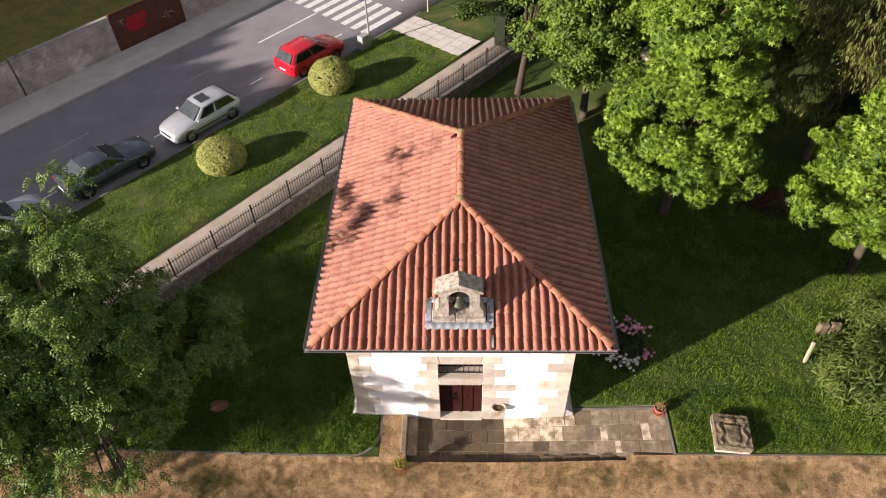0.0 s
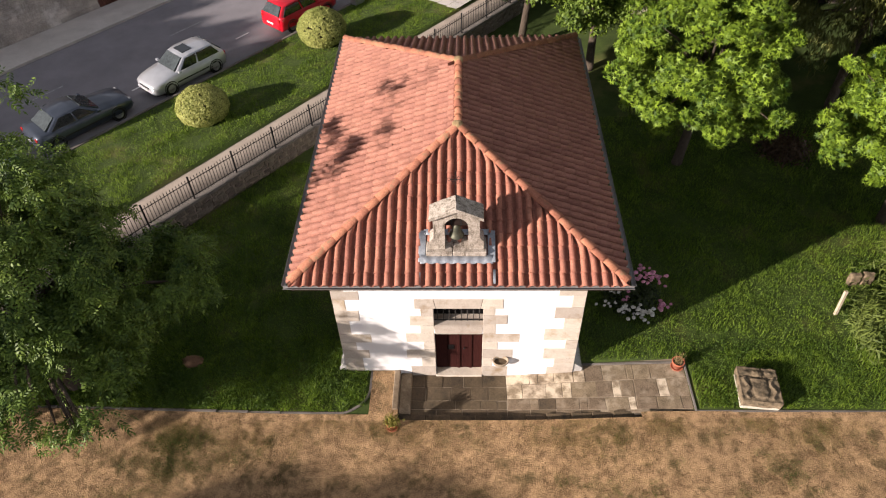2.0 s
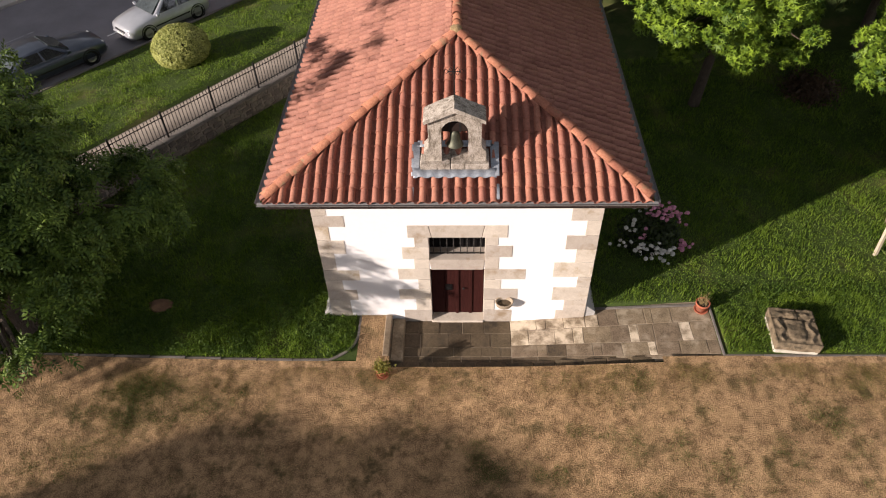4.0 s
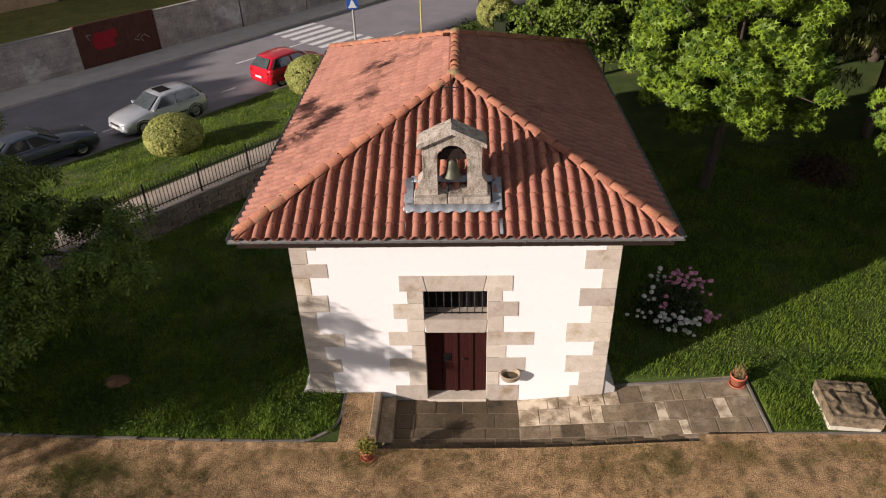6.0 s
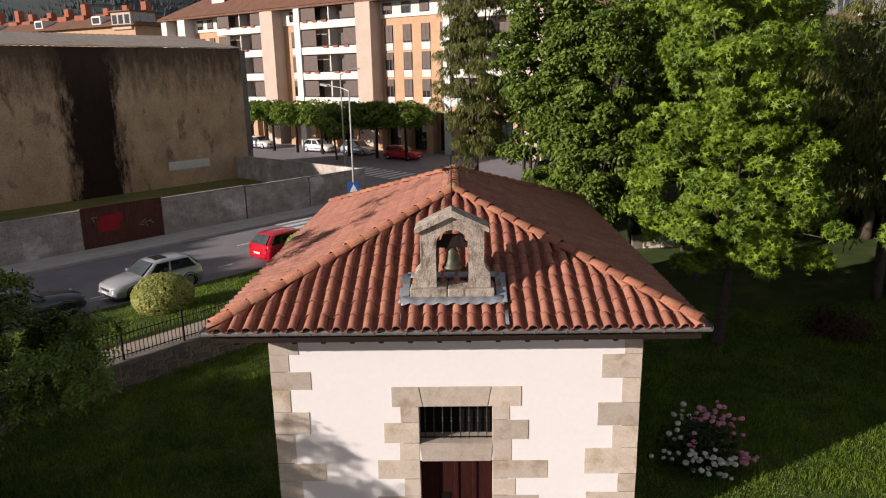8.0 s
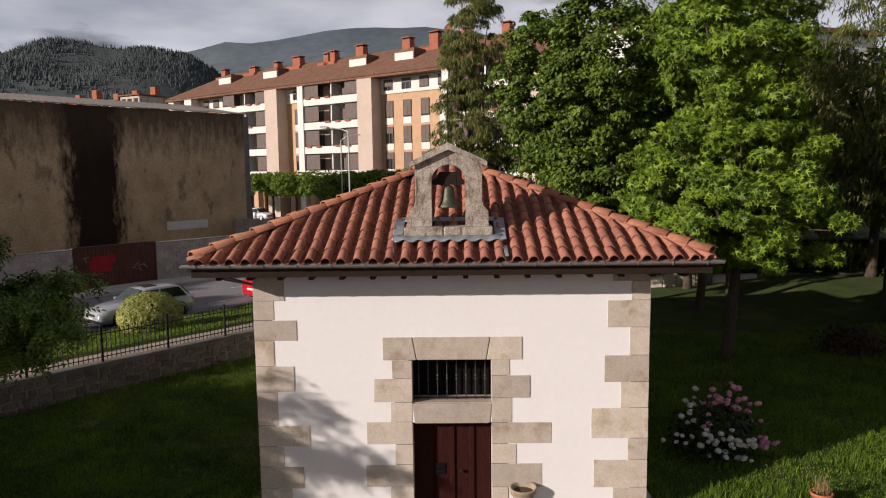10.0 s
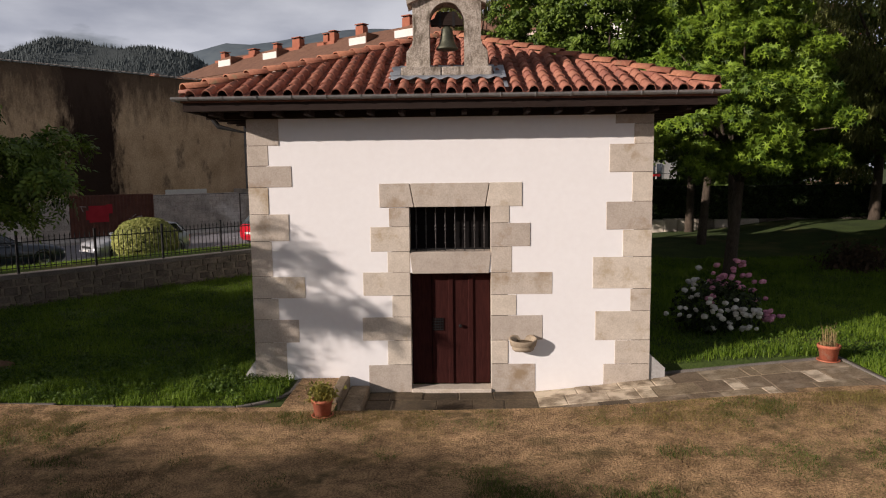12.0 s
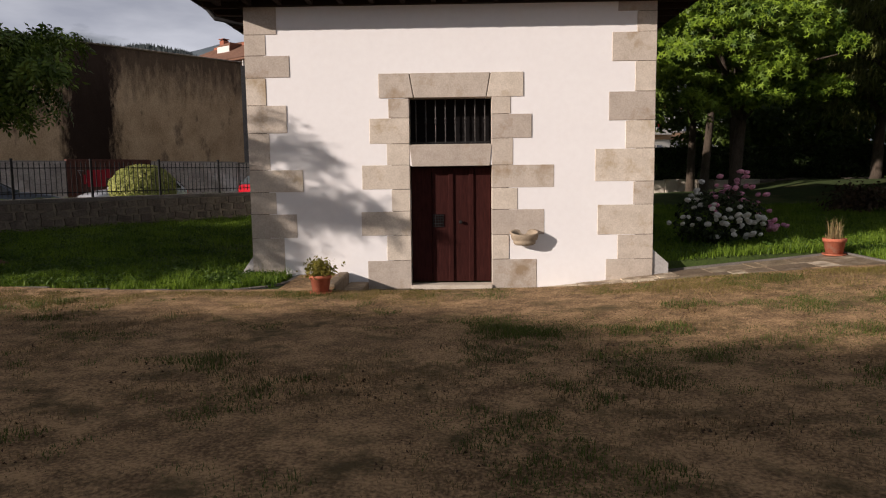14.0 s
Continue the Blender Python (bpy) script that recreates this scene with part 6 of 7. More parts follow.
part("roof", bm, M_FARROOF, flats, "brown tiled roof")
for x, w, h in ((-33.0, 0.5, 21.3), (-26.2, 0.7, 21.0), (-21.0, 0.45, 21.2), (-16.7, 0.75, 21.5), (-10.9, 0.45, 21.3), (-9.7, 0.45, 21.5), (-4.8, 0.65, 21.7), (2.9, 0.6, 21.7), (7.1, 0.65, 21.9), (11.6, 0.5, 21.7), (17.0, 0.5, 21.7)):
    ch = part("chimney", box(x - w, x + w, 5.3, 6.25, 19.0, h, 0.02), M_CHIM, flats)
    part("pot", box(x - w + 0.12, x + w - 0.12, 5.4, 6.15, h - 0.01, h + 0.17), M_BLACK, ch)
    part("cap", box(x - w - 0.08, x + w + 0.08, 5.2, 6.35, h + 0.16, h + 0.26), M_CHIM, ch)
    part("footing", box(x - w - 0.5, x + w + 0.6, 4.6, 6.2, 18.6, 20.25, 0.03), M_CHIM, ch, "low brick chimney footing")
# raised roof lights between the chimneys
for x in (-2.6, 4.8, -19.0, -29.0):
    bm = bmesh.new()
    extrude_outline(bm, [(x - 1.5, 18.0), (x + 1.5, 18.0), (x + 1.5, 20.05), (x - 1.5, 19.75)], 2.6, 6.4)
    dm = part("dormer", bm, M_FARROOF, flats)
    part("dormer_wall", box(x - 1.4, x + 1.4, 2.54, 2.59, 18.5, 19.6), M_RENDER_W, dm)
bm = bmesh.new()
add_lathe(bm, [(0.001, -0.05), (0.3, 0.0), (0.62, 0.18), (0.60, 0.2), (0.3, 0.03), (0.001, -0.02)], 18)
part("satellite_dish", bm, surface("rusty_dish", (0.25, 0.10, 0.06), (0.34, 0.15, 0.09), 3, 20, 0.7, 0.1), flats, m=pose(9.7, 5.0, 22.0, 70, 0, 20))
bm = bmesh.new()
add_tube(bm, [(10.9, 5.5, 20), (10.9, 5.5, 25.5)], 0.05, 6)
for k in range(4):
    add_tube(bm, [(10.3, 5.5, 24.0 + k * 0.4), (11.5, 5.5, 24.0 + k * 0.4)], 0.03, 5)
part("aerial", bm, M_POLE, flats)
FLOOR = 2.97


def flat_window(x0, x1, z0, z1, y=0.86):
    w = part("window", box(x0, x1, y - 0.02, y + 0.10, z0, z1), M_GLASS, flats)
    for q0, q1, r0, r1 in ((x0, x0 + 0.07, z0, z1), (x1 - 0.07, x1, z0, z1), ((x0 + x1) / 2 - 0.04, (x0 + x1) / 2 + 0.04, z0, z1)):
        part("frame", box(q0, q1, y - 0.07, y - 0.021, r0, r1), M_SHADE, w)
    part("blind", box(x0 + 0.08, x1 - 0.08, y - 0.05, y - 0.022, z0 + (z1 - z0) * random.choice((0.1, 0.35, 0.6, 0.05)), z1), M_SHADE, w)
    return w


def window_column(x0, x1):
    for k in range(5):
        top = 13.95 - FLOOR * k
        if k == 4:
            continue
        flat_window(x0, x1, top - 1.95, top, 0.84)
        part("panel", box(x0 - 0.02, x1 + 0.02, 0.83, 0.90, top - 2.73, top - 1.96), M_RENDER_W, flats)
    flat_window(x0 - 0.05, x1 + 0.05, 15.15, 16.35, 0.70)


def balcony_bay(x0, x1):
    part("recess", box(x0, x1, 0.82, 0.90, 4.6, 16.5), M_RENDER_B, flats)
    for k in range(4):
        top = 14.92 - FLOOR * k
        bal = part("balcony", box(x0, x1, -0.75, -0.62, top - 0.88, top, 0.02), M_RENDER_W, flats, "white balcony parapet")
        part("slab", box(x0, x1, -0.62, 0.82, top - 0.86, top - 0.70), M_RENDER_W, bal)
        part("rail", box(x0 + 0.05, x1 - 0.05, -0.70, -0.67, top + 0.10, top + 0.14), M_IRON, bal)
        mid = (x0 + x1) / 2
        part("divider", box(mid - 0.08, mid + 0.08, -0.5, 0.82, top - 0.7, top + 1.95), M_RENDER_W, bal)
        for q in (x0 + 0.5, x0 + (x1 - x0) * 0.33, mid + 0.5, mid + (x1 - x0) * 0.25):
            if q + 1.1 < x1:
                flat_window(q, q + min(1.5, (x1 - x0) * 0.18), top - 0.65, top + 1.55, 0.80)
        # rolled awnings and enclosed loggias
        part("loggia", box(x0 + 0.1, x0 + (x1 - x0) * 0.27, -0.60, -0.55, top + 0.02, top + 1.95), M_SHADE, bal, "brown roller shutter")
        part("loggia", box(x1 - (x1 - x0) * 0.24, x1 - 0.1, -0.60, -0.55, top + 0.02, top + 1.95), M_SHADE, bal, "brown roller shutter")
        if k < 3:
            for q in range(5):
                if random.random() < 0.5:
                    part("flower_box", box(x0 + 0.5 + q * (x1 - x0) / 5.5, x0 + 1.3 + q * (x1 - x0) / 5.5, -0.92, -0.76, top - 0.12, top + 0.08), M_CHIM, bal)


def pier(x0, x1, ma, y=-0.8):
    part("pier", box(x0, x1, y, 0.90, 0, 16.54), ma, flats)


balcony_bay(-25.4, -16.2)
pier(-16.18, -13.8, M_RENDER_B, -0.9)
window_column(-12.3, -11.2)
window_column(-10.75, -10.15)
pier(-9.95, -8.95, M_RENDER_W, -0.85)
balcony_bay(-8.93, 0.37)
pier(0.39, 2.68, M_RENDER_B, -0.9)
part("top_band", box(2.70, 12.68, 0.75, 0.90, 14.75, 16.54), M_RENDER_W, flats)
part("top_band", box(-13.78, -9.97, 0.75, 0.90, 14.75, 16.54), M_RENDER_W, flats)
for x in (3.3, 6.0, 8.6, 11.2):
    window_column(x, x + 1.15)
pier(-38.6, -37.3, M_RENDER_W, -0.6)
window_column(-36.5, -35.4)
pier(-34.2, -32.5, M_RENDER_W, -0.85)
part("top_band", box(-32.48, -25.42, 0.75, 0.90, 14.75, 16.54), M_RENDER_W, flats)
for x in (-31.6, -29.3, -27.1):
    window_column(x, x + 1.1)
pier(12.75, 13.6, M_RENDER_W, -0.85)
balcony_bay(13.62, 22.5)
pier(22.52, 24.6, M_RENDER_B, -0.9)
for i in range(17):
    x = -38 + i * 3.7
    part("arcade_pillar", box(x, x + 0.9, -0.6, 0.3, 0, 4.4), M_BRICK, flats)
    part("shop_front", box(x + 0.95, x + 3.6, 0.80, 0.895, 0.2, 3.6), M_GLASS, flats)
part("arcade_beam", box(-38.4, 24, -0.65, 0.88, 4.42, 5.1), M_BRICK, flats)

# roofs of a further block, over the warehouse
far_block = empty("apartment_building", pose(-54.0, 121.0, 0.6, 0, 0, 153.0), "far apartment building with a brown roof and many chimneys", "apartment building")
part("wall", box(0, 95, -6, 6, 0, 18.2), M_BRICK, far_block)
bm = bmesh.new()
a = [bm.verts.new(p) for p in ((-0.8, -6.9, 18.22), (96, -6.9, 18.22), (96, 6.9, 18.22), (-0.8, 6.9, 18.22))]
b = [bm.verts.new((4.0, 0, 21.3)), bm.verts.new((92, 0, 21.3))]
for f in ((a[3], a[2], a[1], a[0]), (a[0], a[1], b[1], b[0]), (a[1], a[2], b[1]), (a[2], a[3], b[0], b[1]), (a[3], a[0], b[0])):
    bm.faces.new(f)
part("roof", bm, M_FARROOF, far_block, "brown tiled roof")
random.seed(44)
for i in range(14):
    x = 3.0 + i * 5.6 + random.uniform(-1, 1)
    ch = part("chimney", box(x - 0.7, x + 0.7, 0.2, 1.4, 19.0, 22.6 + random.uniform(-0.5, 0.6), 0.03), M_CHIM, far_block)
    part("footing", box(x - 1.5, x + 1.3, 0.6, 2.6, 18.6, 20.9 + random.uniform(-0.2, 0.3), 0.03), M_CHIM, ch)
    if i % 3 == 1:
        dm = part("dormer", box(x + 1.6, x + 4.2, 2.4, 5.6, 18.6, 20.3, 0.05), M_RENDER_W, far_block)
        part("window", box(x + 2.0, x + 3.8, 5.61, 5.66, 19.0, 20.0), M_GLASS, dm)
bm = box(0.4, 5.6, 1.0, 6.4, 17.6, 20.6, 0.05)
tw = part("attic_storey", bm, M_RENDER_B, far_block, "pale attic storey under the roof")
for x in (0.8, 2.5, 4.1):
    part("window", box(x, x + 1.1, 6.41, 6.46, 18.6, 20.1), M_GLASS, tw)
for y in (1.6, 3.4, 5.0):
    part("window", box(0.34, 0.39, y, y + 1.0, 18.6, 20.1), M_GLASS, tw)
part("roof", box(0.0, 6.0, 0.6, 6.8, 20.61, 20.85, 0.03), M_FARROOF, tw)

# a second block glimpsed between the trees
block = empty("apartment_building", pose(34, 66, 0.6, 0, 0, 20), "pale apartment building half hidden by trees", "apartment building")
part("wall", box(-16, 16, 0, 12, 0, 21), M_RENDER_W, block)
part("roof", box(-16.6, 16.6, -0.7, 12.6, 21, 21.5), M_FARROOF, block)
for k in range(6):
    z = 2.2 + 3.1 * k
    part("band", box(-15.9, 15.9, -0.12, -0.002, z - 0.7, z), M_BRICK, block)
    for i in range(9):
        x = -14.5 + i * 3.3
        w = part("window", box(x, x + 1.4, -0.06, -0.001, z + 0.15, z + 1.8), M_GLASS, block)
        part("frame", box(x + 0.65, x + 0.75, -0.09, -0.061, z + 0.15, z + 1.8), M_RENDER_W, w)
        if i % 2 == 0:
            b_ = part("balcony", box(x - 0.5, x + 1.9, -1.1, -0.121, z - 0.25, z - 0.05), M_RENDER_W, block)
            part("flower_box", box(x - 0.4, x + 0.4, -1.2, -0.95, z + 0.5, z + 0.75), M_TAIL, b_)
            part("rail", box(x - 0.5, x + 1.9, -1.1, -1.06, z + 0.75, z + 0.80), M_IRON, b_)

# ---- hills ----
def ridge_mesh(name, line, y0, y1, z0, rough, seed):
    """A hill: a crest line given as (x, z), falling towards and away from the eye."""
    xs = steps(line[0][0], line[-1][0], (line[-1][0] - line[0][0]) / 70)

    def crest(x):
        for (xa, za), (xb, zb) in zip(line, line[1:]):
            if xa <= x <= xb:
                t = (x - xa) / (xb - xa)
                return za + (zb - za) * t * t * (3 - 2 * t)
        return line[-1][1]

    ys = [y0 + (y1 - y0) * t for t in (0, 0.2, 0.4, 0.6, 0.8, 1.0)] + [y1 + (y1 - y0) * 0.3, y1 + (y1 - y0) * 0.7]

    def zf(x, y):
        t = min(1.0, (y - y0) / (y1 - y0))
        c = crest(x) * t ** 1.2 + z0 * (1 - t)
        if y > y1 + 1:
            c = crest(x) * (1 - 0.5 * (y - y1) / (y1 - y0))
        s = (y1 - y0) / 6
        return c + rough * noise.noise((x / s, y / s, seed)) * (0.3 if abs(y - y1) < 1 else 1)
    return grid_mesh(name, xs, ys, zf), zf


# distance haze is mixed into both base colours: greyed forest, blued mountain
M_FOREST = surface("hazed_forest_hill", (0.054, 0.067, 0.070), (0.076, 0.090, 0.090), 0.03, 0.3, 1.0, 0.0)
M_MOUNT = surface("hazed_mountain", (0.075, 0.100, 0.125), (0.120, 0.150, 0.170), 0.004, 0.03, 1.0, 0.0)
hill, hill_z = ridge_mesh("hill", [(-1500, 116), (-760, 145), (-602, 162), (-498, 179), (-416, 168), (-353, 160), (-250, 108), (-120, 60), (60, 30)], 420, 900, 12, 12, 1)
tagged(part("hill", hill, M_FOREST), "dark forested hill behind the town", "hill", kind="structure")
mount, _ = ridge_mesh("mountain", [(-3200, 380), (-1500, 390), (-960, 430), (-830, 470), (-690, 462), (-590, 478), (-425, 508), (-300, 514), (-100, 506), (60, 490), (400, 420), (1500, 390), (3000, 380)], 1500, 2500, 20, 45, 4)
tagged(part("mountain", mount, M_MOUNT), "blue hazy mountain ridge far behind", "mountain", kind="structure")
rng = np.random.RandomState(31)
vs, ts = [], []
for k in range(12000):
    x = rng.uniform(-1000, -180)
    y = 900 - abs(rng.normal()) * 170 if k > 2600 else 900 + rng.uniform(-6, 6)
    if y < 450:
        continue
    z = hill_z(x, y) - 2
    h, r = rng.uniform(4, 9), rng.uniform(1.3, 2.1)
    base = len(vs)
    for i in range(6):
        a = i * math.pi / 3 + x
        vs.append((x + r * math.cos(a), y + r * math.sin(a), z))
    vs.append((x + rng.uniform(-0.4, 0.4), y, z + h))
    ts += [(base + i, base + (i + 1) % 6, base + 6) for i in range(6)]
# the conifer colour is greyed by the same painted haze
tagged(part("conifer_wood", tri_mesh("conifer_wood", np.array(vs), np.array(ts)), surface("conifer", (0.056, 0.068, 0.070), (0.070, 0.083, 0.084), 0.05, 0.5, 1.0, 0.0, vary=0.05, island=True)), "dense dark conifer wood covering the hill", "wood", kind="stuff")

# ---- trees and shrubs ----
def limb_bm(bm, p, d, length, r0, r1, rng, bend=0.25, n=6):
    pts, rad = [Vector(p)], [r0]
    dirv = Vector(d).normalized()
    for i in range(1, n + 1):
        dirv = (dirv + Vector(rng.normal(size=3) * bend / n) + Vector((0, 0, 0.10 * bend))).normalized()
        pts.append(pts[-1] + dirv * length / n)
        rad.append(r0 + (r1 - r0) * i / n)
    add_tube(bm, [tuple(q) for q in pts], rad, 8)
    return pts[-1]


def tree(name, label, category, x, y, z, crowns, leaf, kind, size, count, clump=0.75, clumps=120, trunk_r=0.22, trunk_h=3.0, seed=1, droop=0.3, up=0.5, shell=0.55, group="", bark=None):
    """A tree: trunk, limbs and a crown of leaf clumps. crowns: (centre offset, radii) of the masses that make the crown."""
    rng = np.random.RandomState(seed)
    t = empty(name, pose(x, y, z), label, category, group)
    bm = bmesh.new()
    top = Vector((rng.normal() * 0.15, rng.normal() * 0.15, trunk_h))
    add_tube(bm, [(0, 0, -0.2), (0.02, 0, 0.15), tuple(top * 0.5), tuple(top)], [trunk_r * 1.35, trunk_r * 1.05, trunk_r * 0.9, trunk_r * 0.75], 12)
    part("trunk", from_bm("trunk", bm, True), bark or M_BARK, t)
    bm = bmesh.new()
    pts, outs = [], []
    crowns = [(w + (1.0,))[:3] for w in crowns]
    total = sum(r[0] * r[1] * r[2] for _, r, _ in crowns)
    for c, r, dens in crowns:
        c, r = np.array(c, float), np.array(r, float)
        share = r[0] * r[1] * r[2] / total
        for i in range(max(3, int(9 * share))):
            d = rng.normal(size=3)
            d[2] = abs(d[2]) * 0.6 - 0.1
            d /= np.linalg.norm(d)
            tip = c + d * r * 0.8
            v = Vector(tip) - top
            add_tube(bm, [tuple(top), tuple(top + v * 0.35 + Vector((0, 0, 0.12 * v.length))), tuple(top + v * 0.7 + Vector((0, 0, 0.1 * v.length))), tuple(tip)], [trunk_r * q * min(1.0, max(0.2, dens * 1.5)) for q in (0.5, 0.36, 0.2, 0.05)], 6)
        nc = max(4, int(clumps * share * dens ** 0.5))
        per = max(3, int(count * share * dens / nc))
        d = rng.normal(size=(nc, 3))
        d /= np.linalg.norm(d, axis=1)[:, None]
        rad = shell + (1 - shell) * rng.uniform(0, 1, size=(nc, 1)) ** 0.5
        wob = np.array([[1 + 0.22 * noise.noise(Vector(q) * 2.1 + Vector((seed, 0, 0)))] for q in d])
        cc = c + d * r * rad * wob
        for q, dd in zip(cc, d):
            cr = clump * rng.uniform(0.55, 1.4)
            e = rng.normal(size=(per, 3))
            e[:, 2] = np.where(e[:, 2] < -0.35, -e[:, 2], e[:, 2])
            e /= np.linalg.norm(e, axis=1)[:, None]
            rr = rng.uniform(0.30, 1.0, size=(per, 1)) ** 0.4
            pp = q + e * rr * cr * np.array([1.0, 1.0, 0.75])
            pts.append(pp)
            outs.append(e * 0.75 + dd * 0.6)
    part("branching", from_bm("branching", bm, True), bark or M_BARK, t)
    pts, outs = np.concatenate(pts), np.concatenate(outs)
    part("crown", leaf_cloud(pts, rng, size, kind, up, outs, droop), leaf, t)
    return t


GZ = ground_z
tree("ash_tree", "broad ash tree with drooping leaf sprays at the courtyard edge", "tree", -12.0, -0.8, GZ(-12, -0.8), [((-0.7, 0.5, 4.8), (3.8, 3.3, 2.2)), ((0.3, 1.0, 6.8), (1.8, 1.9, 1.4), 0.4), ((0.8, 1.6, 8.5), (1.3, 1.6, 1.2), 0.07), ((-0.5, 3.0, 6.2), (1.6, 1.4, 1.0), 0.4), ((2.9, 0.9, 3.6), (1.9, 2.1, 1.05)), ((1.9, -1.2, 3.9), (2.0, 1.4, 1.1)), ((1.95, -3.2, 4.48), (0.40, 0.45, 0.20), 3.6), ((2.95, -3.2, 3.35), (0.55, 0.5, 0.20), 3.2), ((2.0, -3.2, 2.5), (0.5, 0.5, 0.40), 1.7), ((-0.3, -2.5, 4.1), (2.2, 1.5, 1.1)), ((-2.6, -2.2, 4.8), (2.6, 2.2, 1.9))],
     M_LEAF_SPRAY, "pinnate", 0.24, 27000, 0.55, 380, 0.28, 3.2, seed=2, droop=0.5, up=0.5)
# out of view; added to shade the lawn, first ash and left roof slope
tree("ash_tree", "unseen second ash tree added to shade the lawn and roof", "tree", -20.4, -4.3, GZ(-20.4, -4.3), [((0, 0, 4.4), (4.2, 3.6, 2.2)), ((0.2, 0.2, 7.2), (3.3, 2.9, 2.3)), ((0.3, 0.9, 12.0), (1.8, 1.4, 1.4), 0.014), ((0.3, -2.7, 11.6), (1.6, 1.4, 1.0), 0.014)],
     M_LEAF_SPRAY, "pinnate", 0.20, 26000, 0.8, 300, 0.26, 3.0, seed=22, droop=0.5, up=0.5)
tree("sweetgum_tree", "sweetgum tree with bright green star-shaped leaves", "tree", 8.9, 10.0, GZ(8.9, 10), [((-0.5, -1.0, 5.6), (2.7, 2.7, 2.5)), ((-0.4, -0.4, 9.3), (2.2, 2.3, 3.3)), ((-1.2, -2.4, 4.6), (1.9, 1.6, 1.3)), ((0.6, -2.4, 4.4), (1.7, 1.6, 1.2)), ((1.7, -0.8, 5.0), (1.0, 1.0, 0.7))],
     M_LEAF_AMBER, "star", 0.150, 44000, 0.50, 270, 0.20, 3.0, seed=3, droop=0.6, up=0.15, group="sweetgum row")
tree("sweetgum_tree", "young sweetgum tree with bright leaves over the lawn", "tree", 15.7, 6.5, GZ(15.7, 6.5), [((0, 0, 5.2), (3.2, 3.0, 2.6)), ((0.3, 0, 8.0), (2.4, 2.4, 2.2)), ((-1.7, -0.8, 4.2), (1.9, 1.7, 1.3))],
     M_LEAF_AMBER, "star", 0.150, 32000, 0.50, 215, 0.18, 2.6, seed=4, droop=0.6, up=0.15, group="sweetgum row")
tree("sweetgum_tree", "sweetgum tree at the back of the lawn", "tree", 11.2, 20.9, GZ(11.2, 20.9), [((0, 0, 7.0), (3.3, 3.3, 3.2)), ((0, 0, 10.6), (2.4, 2.4, 3.0))],
     M_LEAF_AMBER, "star", 0.20, 13000, 0.75, 170, 0.20, 3.2, seed=5, droop=0.35, group="sweetgum row")
tree("sweetgum_tree", "shaded sweetgum tree near the rear wall", "tree", 12.3, 18.4, GZ(12.3, 18.4), [((0, 0, 7.2), (3.4, 3.4, 3.4)), ((0, 0, 11.0), (2.5, 2.5, 2.8))],
     M_LEAF_AMBER, "star", 0.20, 14000, 0.8, 170, 0.22, 3.2, seed=6, droop=0.35, group="sweetgum row")
tree("sweetgum_tree", "sweetgum tree in the shade of its neighbours", "tree", 10.15, 16.2, GZ(10.15, 16.2), [((0, 0, 7.0), (3.0, 3.0, 2.8)), ((0, 0, 10.4), (2.3, 2.3, 2.8))],
     M_LEAF_AMBER, "star", 0.20, 12000, 0.75, 150, 0.18, 3.4, seed=66, droop=0.35, group="sweetgum row")
tree("alder_tree", "full-leaved alder with a leaning pale trunk behind the chapel", "tree", 3.0, 19.3, GZ(3, 19.3), [((1.3, -0.2, 3.7), (1.8, 1.7, 1.3)), ((1.3, 0, 5.4), (1.9, 2.0, 2.3)), ((1.2, 0, 9.6), (2.2, 2.3, 4.0))],
     M_LEAF_POPLAR, "oval", 0.135, 40000, 0.6, 215, 0.20, 2.6, seed=7, droop=0.3, up=0.35, group="alders behind the chapel")
tree("alder_tree", "full-leaved alder close to the rear corner of the roof", "tree", 6.1, 16.8, GZ(6.1, 16.8), [((-0.2, -0.6, 3.9), (2.0, 1.8, 1.3)), ((-0.1, 0, 5.5), (2.3, 2.2, 2.3)), ((0, 0.3, 9.4), (2.4, 2.4, 3.8))],
     M_LEAF_POPLAR, "oval", 0.135, 40000, 0.6, 215, 0.20, 2.6, seed=77, droop=0.3, up=0.35, group="alders behind the chapel")
tree("birch_tree", "weeping birch beside the street", "tree", 1.3, 32.0, 1.0, [((-0.2, 0, 7.5), (2.4, 2.3, 4.6)), ((0, 0, 13.5), (2.1, 2.0, 4.6)), ((0.9, -0.4, 5.6), (2.0, 1.8, 2.6))],
     M_LEAF_BIRCH, "long", 0.16, 48000, 0.55, 300, 0.16, 4.0, seed=8, shell=0.35, droop=0.9, up=0.1)
tree("birch_tree", "tall drooping birch at the edge of the lawn", "tree", 15.9, 13.0, GZ(15.9, 13), [((-0.6, -0.8, 4.6), (2.8, 2.6, 2.4)), ((0, 0, 8.0), (3.4, 3.4, 4.2)), ((0, 0, 13.0), (2.4, 2.4, 3.2))],
     M_LEAF_BIRCH, "long", 0.16, 30000, 0.8, 200, 0.2, 4.0, seed=9, droop=0.85, up=0.1)
tree("maple_tree", "dark leafy maple in the shade", "tree", 19.9, 20.9, GZ(19.9, 20.9), [((0, 0, 5.4), (4.2, 4.0, 3.4)), ((0, 0, 7.8), (3, 3, 2.2))],
     M_LEAF_ASH, "oval", 0.24, 16000, 1.0, 170, 0.25, 3.0, seed=10)
tree("maple_tree", "dark leafy maple near the rear wall", "tree", 27.0, 24.0, GZ(27, 24), [((0, 0, 7.0), (4.6, 4.4, 4.8)), ((0, 0, 12), (3.2, 3.2, 3))],
     M_LEAF_ASH, "oval", 0.24, 16000, 1.05, 170, 0.25, 3.0, seed=11)
